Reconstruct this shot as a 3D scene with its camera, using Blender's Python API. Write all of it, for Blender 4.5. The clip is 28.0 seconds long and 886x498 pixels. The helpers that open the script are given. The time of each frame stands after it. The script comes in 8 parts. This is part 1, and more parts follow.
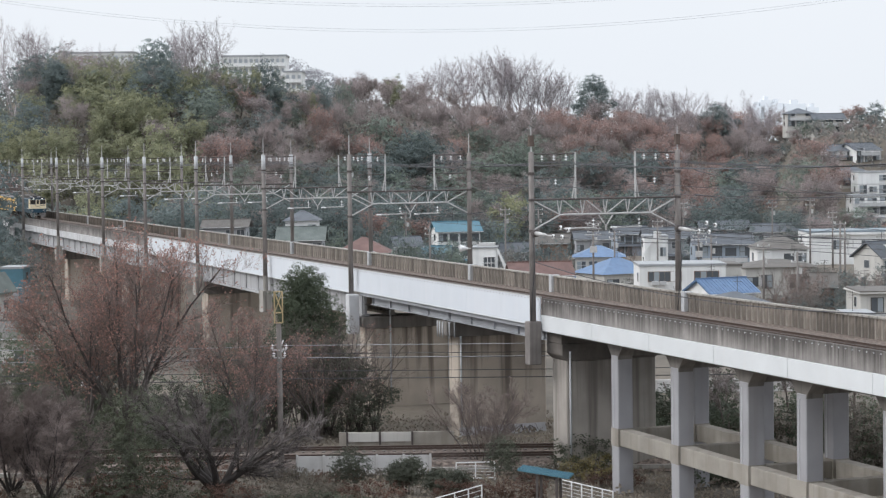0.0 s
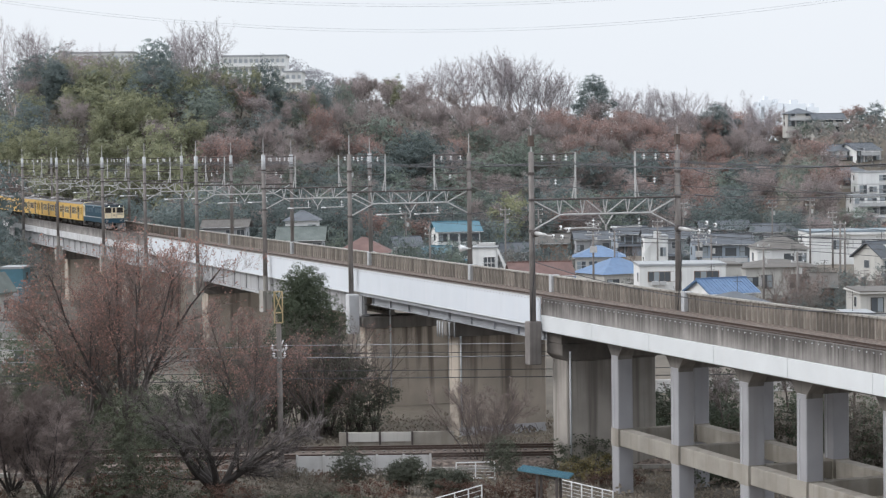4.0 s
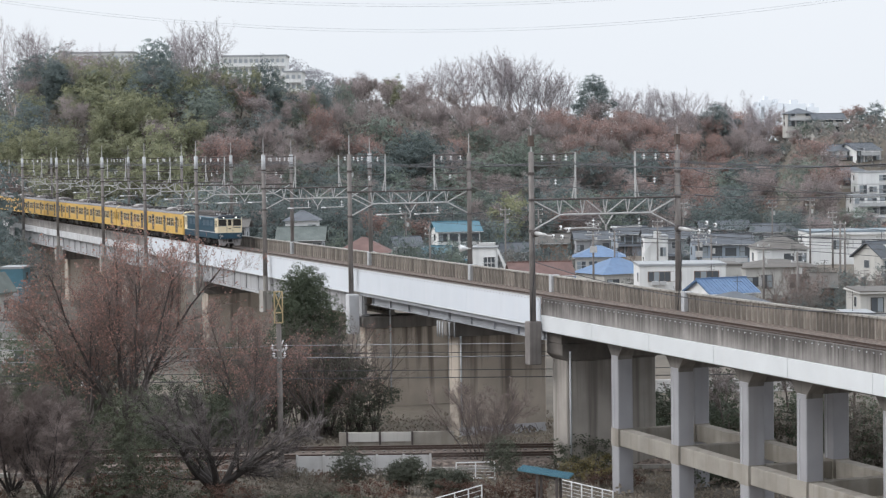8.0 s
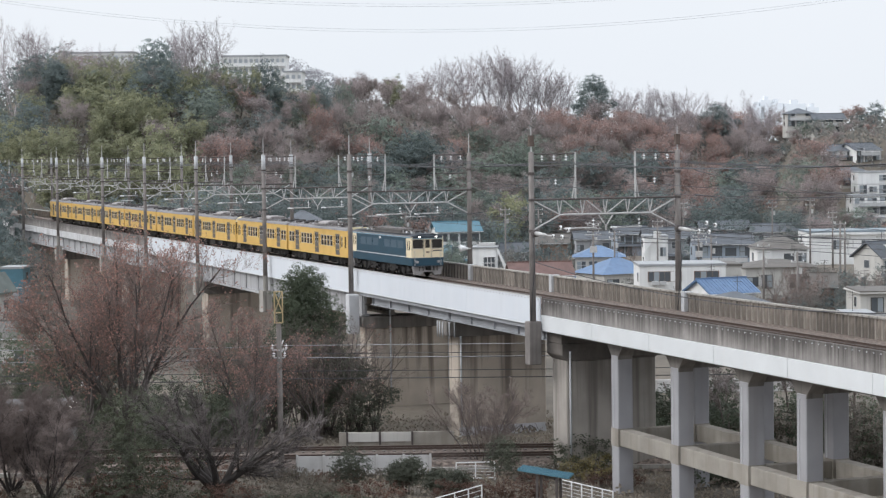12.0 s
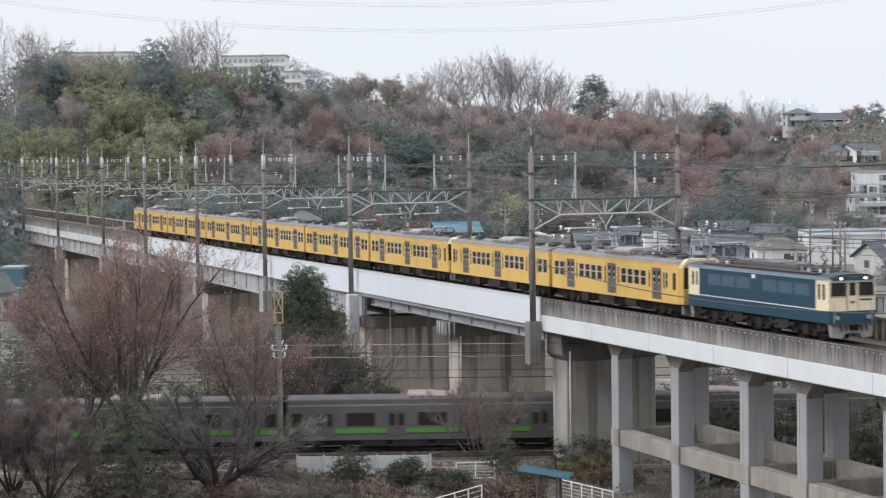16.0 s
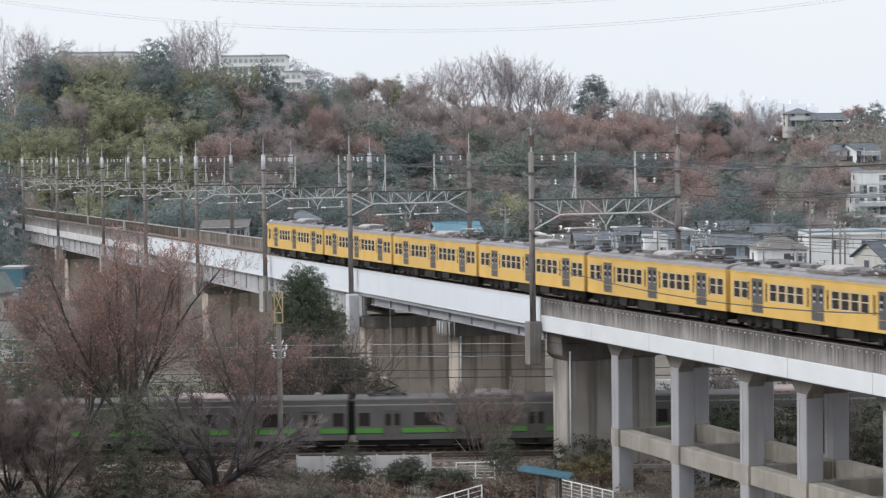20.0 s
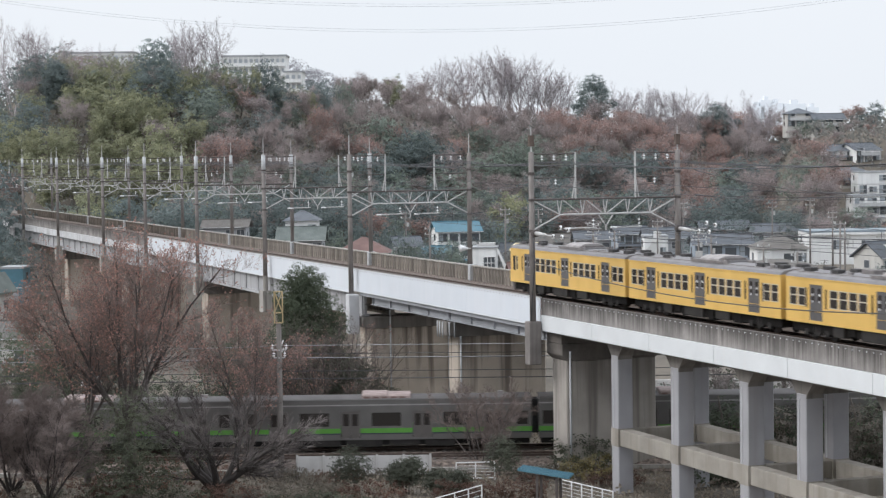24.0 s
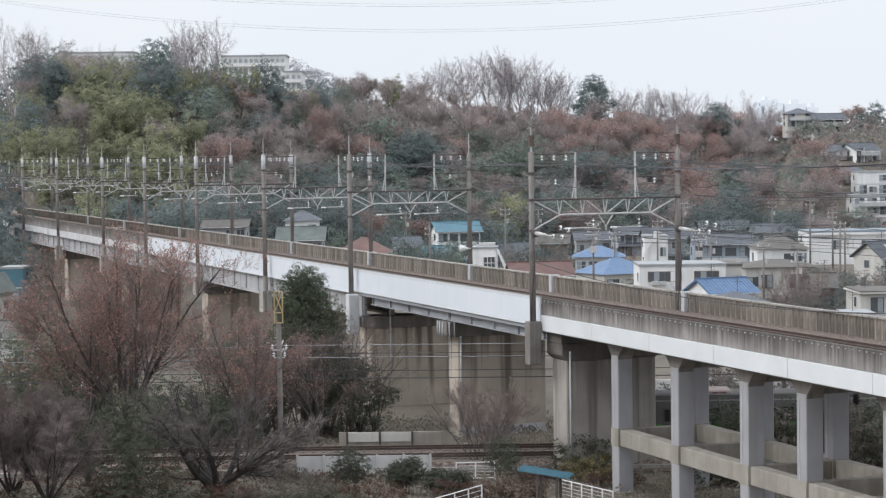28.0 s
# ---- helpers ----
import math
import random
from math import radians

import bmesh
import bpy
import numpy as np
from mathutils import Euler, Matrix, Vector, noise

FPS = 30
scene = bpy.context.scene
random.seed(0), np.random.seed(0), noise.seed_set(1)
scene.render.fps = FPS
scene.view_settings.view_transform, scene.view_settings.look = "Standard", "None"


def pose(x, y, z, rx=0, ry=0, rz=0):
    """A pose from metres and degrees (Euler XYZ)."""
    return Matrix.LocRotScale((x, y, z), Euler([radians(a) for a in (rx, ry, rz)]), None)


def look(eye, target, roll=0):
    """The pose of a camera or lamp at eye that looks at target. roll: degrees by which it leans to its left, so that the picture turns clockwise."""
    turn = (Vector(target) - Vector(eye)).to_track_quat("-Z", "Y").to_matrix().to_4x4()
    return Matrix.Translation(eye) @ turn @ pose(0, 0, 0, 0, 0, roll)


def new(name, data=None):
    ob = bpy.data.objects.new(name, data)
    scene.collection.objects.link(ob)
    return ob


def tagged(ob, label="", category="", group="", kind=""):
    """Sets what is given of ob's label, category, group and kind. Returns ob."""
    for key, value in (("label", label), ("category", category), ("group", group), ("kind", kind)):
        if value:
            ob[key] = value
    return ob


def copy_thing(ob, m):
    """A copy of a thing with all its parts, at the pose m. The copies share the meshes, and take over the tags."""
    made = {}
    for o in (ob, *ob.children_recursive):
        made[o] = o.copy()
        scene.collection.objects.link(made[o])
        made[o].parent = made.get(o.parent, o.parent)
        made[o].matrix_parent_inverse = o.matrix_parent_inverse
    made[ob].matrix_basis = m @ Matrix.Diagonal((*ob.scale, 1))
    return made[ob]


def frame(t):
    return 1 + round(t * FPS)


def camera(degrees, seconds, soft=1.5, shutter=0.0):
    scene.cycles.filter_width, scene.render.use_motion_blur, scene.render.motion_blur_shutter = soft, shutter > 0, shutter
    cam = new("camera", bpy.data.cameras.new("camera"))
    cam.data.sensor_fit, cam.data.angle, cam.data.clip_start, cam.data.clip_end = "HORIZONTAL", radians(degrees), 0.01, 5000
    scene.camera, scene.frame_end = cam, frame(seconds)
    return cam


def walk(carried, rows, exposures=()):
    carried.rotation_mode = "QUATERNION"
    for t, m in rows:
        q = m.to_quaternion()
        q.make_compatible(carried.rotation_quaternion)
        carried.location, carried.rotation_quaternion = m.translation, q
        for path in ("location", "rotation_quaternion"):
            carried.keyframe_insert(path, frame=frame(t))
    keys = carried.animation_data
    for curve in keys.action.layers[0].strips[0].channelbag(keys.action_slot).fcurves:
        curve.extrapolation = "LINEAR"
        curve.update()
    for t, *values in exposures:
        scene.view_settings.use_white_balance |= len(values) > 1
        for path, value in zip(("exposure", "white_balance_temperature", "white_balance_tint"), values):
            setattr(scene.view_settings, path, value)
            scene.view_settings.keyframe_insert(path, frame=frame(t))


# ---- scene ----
EYE = (256.526, -58.502, 10.427)
cam = camera(24.2565, 28.0, soft=1.3, shutter=0.5)
STAND = look(EYE, (162.860, -23.790, 5.760), -0.805)
walk(cam, [(0.0, STAND), (28.0, STAND)], exposures=[(0.0, 0.04, 6380, 10), (28.0, 0.04, 6380, 10)])

# world: overcast winter sky
world = bpy.data.worlds.new("overcast_sky")
scene.world = world
world.use_nodes = True
wn, wl = world.node_tree.nodes, world.node_tree.links
sky = wn.new("ShaderNodeTexSky")
sky.sky_type, sky.sun_disc = "NISHITA", False
sky.sun_elevation, sky.sun_rotation = radians(32), radians(200)
sky.dust_density = 4.0
sky_level = wn.new("ShaderNodeMix")
sky_level.data_type = "RGBA"
sky_level.inputs[0].default_value = 0.93
sky_dim = wn.new("ShaderNodeVectorMath")
sky_dim.operation = "SCALE"
sky_dim.inputs[3].default_value = 0.10
wl.new(sky.outputs[0], sky_dim.inputs[0])
wl.new(sky_dim.outputs[0], sky_level.inputs[6])
# cloud deck: soft large patches of grey-white
cloud = wn.new("ShaderNodeTexNoise")
cloud.inputs["Scale"].default_value = 2.2
cloud.inputs["Detail"].default_value = 4
cloud_ramp = wn.new("ShaderNodeValToRGB")
cloud_ramp.color_ramp.elements[0].position, cloud_ramp.color_ramp.elements[0].color = 0.3, (0.83, 0.88, 0.94, 1)
cloud_ramp.color_ramp.elements[1].position, cloud_ramp.color_ramp.elements[1].color = 0.7, (0.91, 0.94, 0.98, 1)
wl.new(cloud.outputs[0], cloud_ramp.inputs[0])
wl.new(cloud_ramp.outputs[0], sky_level.inputs[7])
# an overcast sky grows brighter towards the zenith
aim = wn.new("ShaderNodeTexCoord")
split = wn.new("ShaderNodeSeparateXYZ")
wl.new(aim.outputs["Generated"], split.inputs[0])
lift = wn.new("ShaderNodeMapRange")
lift.interpolation_type = "SMOOTHSTEP"
lift.inputs[1].default_value, lift.inputs[2].default_value, lift.inputs[3].default_value, lift.inputs[4].default_value = 0.12, 0.95, 1.0, 1.9
wl.new(split.outputs[2], lift.inputs[0])
sky_gain = wn.new("ShaderNodeVectorMath")
sky_gain.operation = "SCALE"
wl.new(sky_level.outputs[2], sky_gain.inputs[0])
wl.new(lift.outputs[0], sky_gain.inputs[3])
wl.new(sky_gain.outputs[0], wn["Background"].inputs[0])
wn["Background"].inputs[1].default_value = 1.0

sun_data = bpy.data.lights.new("sun", "SUN")
sun_data.energy, sun_data.angle, sun_data.color = 1.35, radians(25), (1.0, 0.985, 0.97)
sun = new("sun", sun_data)
sun.matrix_world = look((0, 0, 45), (8, 60, 0))


# ---- materials ----
def mat(name, col, rough=0.8, vary=0.25, scale=3.0, col2=None, bump=0.2, metal=0.0, fine=25.0, rand=0.0, streak=None, island=0.0, runs=3.2, sharp=(0.47, 0.72), leaf=0.0, drip=None):
    """Two scales of noise over the base colour; rand: spread from thing to thing; streak: colour of vertical runs of dirt."""
    m = bpy.data.materials.new(name)
    m.use_nodes = True
    n, l = m.node_tree.nodes, m.node_tree.links
    bs = n["Principled BSDF"]
    bs.inputs["Roughness"].default_value, bs.inputs["Metallic"].default_value = rough, metal
    co = n.new("ShaderNodeTexCoord")
    def noise_at(sc, detail, squeeze=None):
        t = n.new("ShaderNodeTexNoise")
        t.inputs["Scale"].default_value, t.inputs["Detail"].default_value = sc, detail
        if squeeze:
            mp = n.new("ShaderNodeMapping")
            mp.inputs["Scale"].default_value = squeeze
            l.new(co.outputs["Object"], mp.inputs[0])
            l.new(mp.outputs[0], t.inputs[0])
        else:
            l.new(co.outputs["Object"], t.inputs[0])
        return t
    big, small = noise_at(scale, 5), noise_at(fine, 3)
    mix = n.new("ShaderNodeMix")
    mix.data_type = "RGBA"
    a = [c * (1 - vary) for c in col]
    b = list(col2) if col2 else [min(1, c * (1 + vary)) for c in col]
    mix.inputs[6].default_value, mix.inputs[7].default_value = (*a, 1), (*b, 1)
    ramp = n.new("ShaderNodeMapRange")
    ramp.inputs[1].default_value, ramp.inputs[2].default_value = 0.3, 0.7
    l.new(big.outputs[0], ramp.inputs[0])
    l.new(ramp.outputs[0], mix.inputs[0])
    last = mix.outputs[2]
    def scale_by(val_out, lo, hi, last):
        mr = n.new("ShaderNodeMapRange")
        mr.inputs[3].default_value, mr.inputs[4].default_value = lo, hi
        l.new(val_out, mr.inputs[0])
        vm = n.new("ShaderNodeVectorMath")
        vm.operation = "SCALE"
        l.new(last, vm.inputs[0])
        l.new(mr.outputs[0], vm.inputs[3])
        return vm.outputs[0]
    last = scale_by(small.outputs[0], 1 - vary * 0.8, 1 + vary * 0.8, last)
    if streak:
        st = noise_at(1.0, 4, (runs, runs, 0.05 * runs ** 0.5))
        mr = n.new("ShaderNodeMapRange")
        mr.inputs[1].default_value, mr.inputs[2].default_value, mr.inputs[4].default_value = *sharp, 0.85
        run = st.outputs[0]
        if drip:
            # runs hang from the top edge (height) and thin out over a length
            sp, ml = n.new("ShaderNodeSeparateXYZ"), n.new("ShaderNodeMath")
            ml.operation = "MULTIPLY_ADD"
            l.new(co.outputs["Object"], sp.inputs[0])
            l.new(sp.outputs[2], ml.inputs[0])
            ml.inputs[1].default_value, ml.inputs[2].default_value = drip[1], -drip[0] * drip[1]
            ad = n.new("ShaderNodeMath")
            l.new(st.outputs[0], ad.inputs[0])
            l.new(ml.outputs[0], ad.inputs[1])
            run = ad.outputs[0]
        l.new(run, mr.inputs[0])
        sm = n.new("ShaderNodeMix")
        sm.data_type = "RGBA"
        l.new(mr.outputs[0], sm.inputs[0])
        l.new(last, sm.inputs[6])
        sm.inputs[7].default_value = (*streak, 1)
        last = sm.outputs[2]
    if rand:
        oi = n.new("ShaderNodeObjectInfo")
        last = scale_by(oi.outputs["Random"], 1 - rand, 1 + rand, last)
    if island:
        ge = n.new("ShaderNodeNewGeometry")
        last = scale_by(ge.outputs["Random Per Island"], 1 - island, 1 + island, last)
    l.new(last, bs.inputs["Base Color"])
    if leaf:
        # light that passes through the leaf
        tr, mx = n.new("ShaderNodeBsdfTranslucent"), n.new("ShaderNodeMixShader")
        l.new(last, tr.inputs[0])
        mx.inputs[0].default_value = leaf
        l.new(bs.outputs[0], mx.inputs[1])
        l.new(tr.outputs[0], mx.inputs[2])
        l.new(mx.outputs[0], n["Material Output"].inputs[0])
    if bump:
        bp = n.new("ShaderNodeBump")
        bp.inputs["Strength"].default_value, bp.inputs["Distance"].default_value = bump, 0.03
        l.new(small.outputs[0], bp.inputs["Height"])
        l.new(bp.outputs[0], bs.inputs["Normal"])
    return m


def glow(name, col, strength):
    m = bpy.data.materials.new(name)
    m.use_nodes = True
    bs = m.node_tree.nodes["Principled BSDF"]
    bs.inputs["Base Color"].default_value = (*col, 1)
    bs.inputs["Emission Color"].default_value, bs.inputs["Emission Strength"].default_value = (*col, 1), strength
    return m


def glass(name, col, rough=0.08):
    m = bpy.data.materials.new(name)
    m.use_nodes = True
    n, l = m.node_tree.nodes, m.node_tree.links
    bs = n["Principled BSDF"]
    bs.inputs["Base Color"].default_value = (*col, 1)
    bs.inputs["Roughness"].default_value = rough
    bs.inputs["Specular IOR Level"].default_value = 0.16
    return m


M_conc = mat("weathered_concrete", (0.34, 0.32, 0.29), 0.9, 0.2, 0.5, streak=(0.13, 0.12, 0.11), bump=0.3)
M_conc_wall = mat("stained_parapet_concrete", (0.255, 0.238, 0.225), 0.9, 0.36, 0.45, streak=(0.055, 0.048, 0.045), bump=0.35, runs=5.5, sharp=(0.24, 0.70), drip=(0.52, 0.44))
M_panel = mat("dirty_parapet_panel", (0.235, 0.202, 0.172), 0.9, 0.35, 1.1, streak=(0.07, 0.059, 0.05), bump=0.4, rand=0.28, runs=3.5, sharp=(0.36, 0.70), drip=(0.1, -0.12))
M_rib = mat("pale_panel_rib", (0.35, 0.315, 0.275), 0.9, 0.3, 1.5, streak=(0.15, 0.13, 0.115), rand=0.3, runs=5.0)
M_pier = mat("pier_concrete", (0.47, 0.405, 0.34), 0.9, 0.25, 0.3, streak=(0.13, 0.105, 0.087), bump=0.3, runs=1.15, sharp=(0.49, 0.62), drip=(-4.6, 0.022))
M_col = mat("painted_column", (0.335, 0.33, 0.345), 0.75, 0.1, 0.5, runs=1.6, streak=(0.29, 0.28, 0.28), bump=0.15)
M_beam = mat("buff_concrete_beam", (0.30, 0.275, 0.24), 0.85, 0.2, 0.6, runs=1.4, streak=(0.20, 0.175, 0.145), bump=0.2)
M_white = mat("white_painted_steel", (0.69, 0.72, 0.765), 0.45, 0.035, 0.35, streak=(0.72, 0.74, 0.78), bump=0.05, runs=1.2)
M_stripe = mat("white_painted_edge", (0.66, 0.675, 0.685), 0.6, 0.05, 0.5, streak=(0.66, 0.66, 0.66), bump=0.08, runs=2.2, sharp=(0.55, 0.75))
M_steel = mat("grey_girder_steel", (0.33, 0.34, 0.36), 0.6, 0.12, 0.6, bump=0.1)
M_ballast = mat("brown_ballast", (0.15, 0.118, 0.10), 0.95, 0.7, 4.0, bump=1.0, fine=7)
M_sleeper = mat("concrete_sleeper", (0.17, 0.152, 0.138), 0.9, 0.25, 4.0)
M_rail = mat("rusty_rail", (0.10, 0.073, 0.062), 0.5, 0.25, 6.0, metal=0.5)
M_pole = mat("catenary_pole_concrete", (0.21, 0.19, 0.178), 0.85, 0.22, 0.9, streak=(0.125, 0.11, 0.102), bump=0.2)
M_sleeve = mat("pale_pole_sleeve", (0.46, 0.465, 0.475), 0.7, 0.1, 2.0)
M_galv = mat("galvanised_steel", (0.50, 0.49, 0.48), 0.55, 0.12, 3.0, metal=0.2)
M_dark_steel = mat("dark_weathered_steel", (0.10, 0.085, 0.08), 0.6, 0.2, 3.0, metal=0.3)
M_insul = mat("white_porcelain", (0.8, 0.8, 0.8), 0.25, 0.04, 8.0, bump=0)
M_wire = mat("dark_wire", (0.07, 0.07, 0.075), 0.5, 0.1, 3.0, metal=0.4, bump=0)
M_wire_pale = mat("pale_aluminium_wire", (0.36, 0.37, 0.39), 0.5, 0.1, 3.0, bump=0)
M_ground = mat("winter_ground", (0.13, 0.112, 0.093), 0.95, 0.45, 0.06, col2=(0.165, 0.14, 0.11), bump=0.6, fine=1.5)
M_bark = mat("grey_brown_bark", (0.16, 0.135, 0.12), 0.95, 0.3, 2.0, bump=0.5, rand=0.2)
# pale twig tone carries distance haze in its base colour
M_twig = mat("hazed_fine_twigs", (0.35, 0.30, 0.29), 0.95, 0.2, 1.0, bump=0, rand=0.15)
M_yellow = mat("yellow_train_paint", (0.70, 0.45, 0.13), 0.42, 0.07, 0.5, streak=(0.60, 0.365, 0.09), bump=0.03, runs=0.6, sharp=(0.5, 0.8))
M_cream = mat("cream_paint", (0.80, 0.68, 0.47), 0.45, 0.05, 0.8, bump=0.03)
M_blue = mat("dull_blue_paint", (0.011, 0.05, 0.08), 0.5, 0.1, 0.8, bump=0.03)
M_roofgrey = mat("grey_train_roof", (0.215, 0.207, 0.21), 0.8, 0.15, 0.8, bump=0.1)
M_under = mat("sooty_underframe", (0.013, 0.012, 0.0115), 0.8, 0.35, 2.0, bump=0.2)
M_bogie = mat("dusty_bogie_steel", (0.016, 0.014, 0.013), 0.85, 0.45, 3.0, bump=0.3)
M_gear = mat("grey_brown_underfloor_box", (0.023, 0.0205, 0.019), 0.85, 0.35, 2.5, bump=0.2)
M_under.node_tree.nodes["Principled BSDF"].inputs["Specular IOR Level"].default_value = 0.12
M_doorgrey = mat("grey_door_steel", (0.105, 0.10, 0.102), 0.45, 0.12, 2.0, metal=0.1)
M_winframe = mat("aluminium_window_frame", (0.54, 0.49, 0.40), 0.5, 0.06, 3.0, metal=0.1, bump=0)
M_glass = glass("dark_window_glass", (0.042, 0.037, 0.034))
M_stainless = mat("brushed_stainless", (0.155, 0.148, 0.142), 0.42, 0.1, 0.8, metal=0.45, bump=0.06)
M_green = mat("light_green_band", (0.10, 0.31, 0.045), 0.45, 0.05, 2.0, bump=0)
M_lamp = glow("lit_headlamp", (1.0, 0.95, 0.86), 2.4)
M_houseglass = glass("house_window_glass", (0.10, 0.11, 0.12), 0.05)
M_lowroof = mat("sooty_grey_roof", (0.085, 0.078, 0.077), 0.8, 0.15, 0.8, bump=0.1)


# ---- mesh helpers ----
def box(bm, x0, x1, y0, y1, z0, z1):
    v = [bm.verts.new(p) for p in ((x0, y0, z0), (x1, y0, z0), (x1, y1, z0), (x0, y1, z0), (x0, y0, z1), (x1, y0, z1), (x1, y1, z1), (x0, y1, z1))]
    for f in ((3, 2, 1, 0), (4, 5, 6, 7), (0, 1, 5, 4), (1, 2, 6, 5), (2, 3, 7, 6), (3, 0, 4, 7)):
        bm.faces.new([v[i] for i in f])
    return v


def tube(bm, p, q, r0, r1=None, n=6, cap=True):
    """A tapered round bar from p to q."""
    p, q = Vector(p), Vector(q)
    r1 = r0 if r1 is None else r1
    d = (q - p).normalized()
    a = d.orthogonal().normalized()
    b = d.cross(a)
    rings = []
    for c, r in ((p, r0), (q, r1)):
        rings.append([bm.verts.new(c + (a * math.cos(2 * math.pi * i / n) + b * math.sin(2 * math.pi * i / n)) * r) for i in range(n)])
    for i in range(n):
        bm.faces.new((rings[0][i], rings[0][(i + 1) % n], rings[1][(i + 1) % n], rings[1][i]))
    if cap:
        bm.faces.new(rings[1])
        bm.faces.new(rings[0][::-1])


def prism(bm, pts, y0, y1, axis="y"):
    """Extrude an outline of (u, z) between two places on an axis."""
    mk = {"y": lambda u, z, s: (u, s, z), "x": lambda u, z, s: (s, u, z), "z": lambda u, z, s: (u, z, s)}[axis]
    a = [bm.verts.new(mk(u, z, y0)) for u, z in pts]
    b = [bm.verts.new(mk(u, z, y1)) for u, z in pts]
    n = len(pts)
    for i in range(n):
        bm.faces.new((a[i], a[(i + 1) % n], b[(i + 1) % n], b[i]))
    bm.faces.new(a[::-1])
    bm.faces.new(b)
    return a, b


def finish(bm, name, material, bevel=0.0, smooth=False):
    if bevel:
        bmesh.ops.bevel(bm, geom=bm.edges[:], offset=bevel, segments=1, affect="EDGES")
    bmesh.ops.recalc_face_normals(bm, faces=bm.faces[:])
    me = bpy.data.meshes.new(name)
    bm.to_mesh(me)
    bm.free()
    me.materials.append(material)
    if smooth:
        for poly in me.polygons:
            poly.use_smooth = True
    return me


def part(name, bm, material, parent, label="", bevel=0.0, smooth=False):
    ob = new(name, finish(bm, name, material, bevel, smooth))
    ob.parent = parent
    return tagged(ob, label)


def share(name, me, parent, m=None, label=""):
    """One more part on an existing mesh."""
    ob = new(name, me)
    ob.parent = parent
    if m is not None:
        ob.matrix_basis = m
    return tagged(ob, label)


def thing(name, label, category, m=None, group="", kind=""):
    ob = new(name)
    ob.empty_display_size = 0.5
    if m is not None:
        ob.matrix_basis = m
    return tagged(ob, label, category, group, kind)


def cuboid(name, dims, material, parent, label="", bevel=0.0):
    bm = bmesh.new()
    box(bm, *dims)
    return part(name, bm, material, parent, label, bevel)


def wire_curve(name, pts, radius, material, label, category, sag=0.0, steps=14, parent=None):
    """A thin cable through the points; each bay hangs by sag."""
    cu = bpy.data.curves.new(name, "CURVE")
    cu.dimensions, cu.bevel_depth, cu.bevel_resolution = "3D", radius, 0
    path = []
    for p, q in zip(pts[:-1], pts[1:]):
        p, q = Vector(p), Vector(q)
        for i in range(steps):
            f = i / steps
            c = p.lerp(q, f)
            c.z -= sag * 4 * f * (1 - f)
            path.append(c)
    path.append(Vector(pts[-1]))
    sp = cu.splines.new("POLY")
    sp.points.add(len(path) - 1)
    for pt, c in zip(sp.points, path):
        pt.co = (*c, 1)
    cu.materials.append(material)
    ob = new(name, cu)
    if parent:
        ob.parent = parent
        return ob
    return tagged(ob, label, category)


# the lower railway's own frame: a along its rails, b away behind it
AX, BX = (0.34751, 0.93767), (-0.93767, 0.34751)
ORIGIN = (126.18, -10.20)
ANGLE = 69.665


def at(a, b, z=0.0):
    return Vector((ORIGIN[0] + AX[0] * a + BX[0] * b, ORIGIN[1] + AX[1] * a + BX[1] * b, z))


def at_pose(a, b, z=0.0, turn=0.0, s=1.0):
    """Pose whose x axis runs along the lower railway (plus turn), y axis away from it."""
    return Matrix.Translation(at(a, b, z)) @ Matrix.Rotation(radians(ANGLE + turn), 4, "Z") @ Matrix.Diagonal((s, s, s, 1))


GROUND = -10.4


def smooth_step(x, a, b):
    t = min(1, max(0, (x - a) / (b - a)))
    return t * t * (3 - 2 * t)


CREST_K = (-0.25, -0.215, -0.141, -0.094, -0.05, -0.012, 0.03, 0.06, 0.09, 0.114, 0.141, 0.163, 0.18, 0.25)
CREST_Z = (25.0, 25.0, 24.0, 21.5, 21.0, 20.0, 17.0, 14.5, 13.5, 12.0, 11.0, 10.5, 14.5, 15.5)


def hill_foot(k):
    return 372 + 60 * smooth_step(k, -0.12, 0.04) + 20 * smooth_step(k, 0.10, 0.14) - 58 * smooth_step(k, 0.15, 0.18)


def terrain(a, b):
    """Height of the ground: flat town, wooded hill behind it."""
    d = b + 139.0
    k = a / max(d, 30.0)
    foot = hill_foot(k)
    crest = float(np.interp(k, CREST_K, CREST_Z))
    z = GROUND + (crest - GROUND) * smooth_step(d, foot, foot + 118)
    z += 10 * smooth_step(d, 620, 1500) - 6 * smooth_step(d, foot + 130, foot + 330)
    if d > 340:
        z += 1.6 * noise.noise((a * 0.02, d * 0.02, 0.3)) * smooth_step(d, 340, 420)
    # the line's own cutting through the hill
    y = at(a, b).y + 1.3
    if d > 330 and at(a, b).x < 60:
        z = min(z, -6.0 + max(0.0, abs(y) - 8.0) * 3.0)
    return z

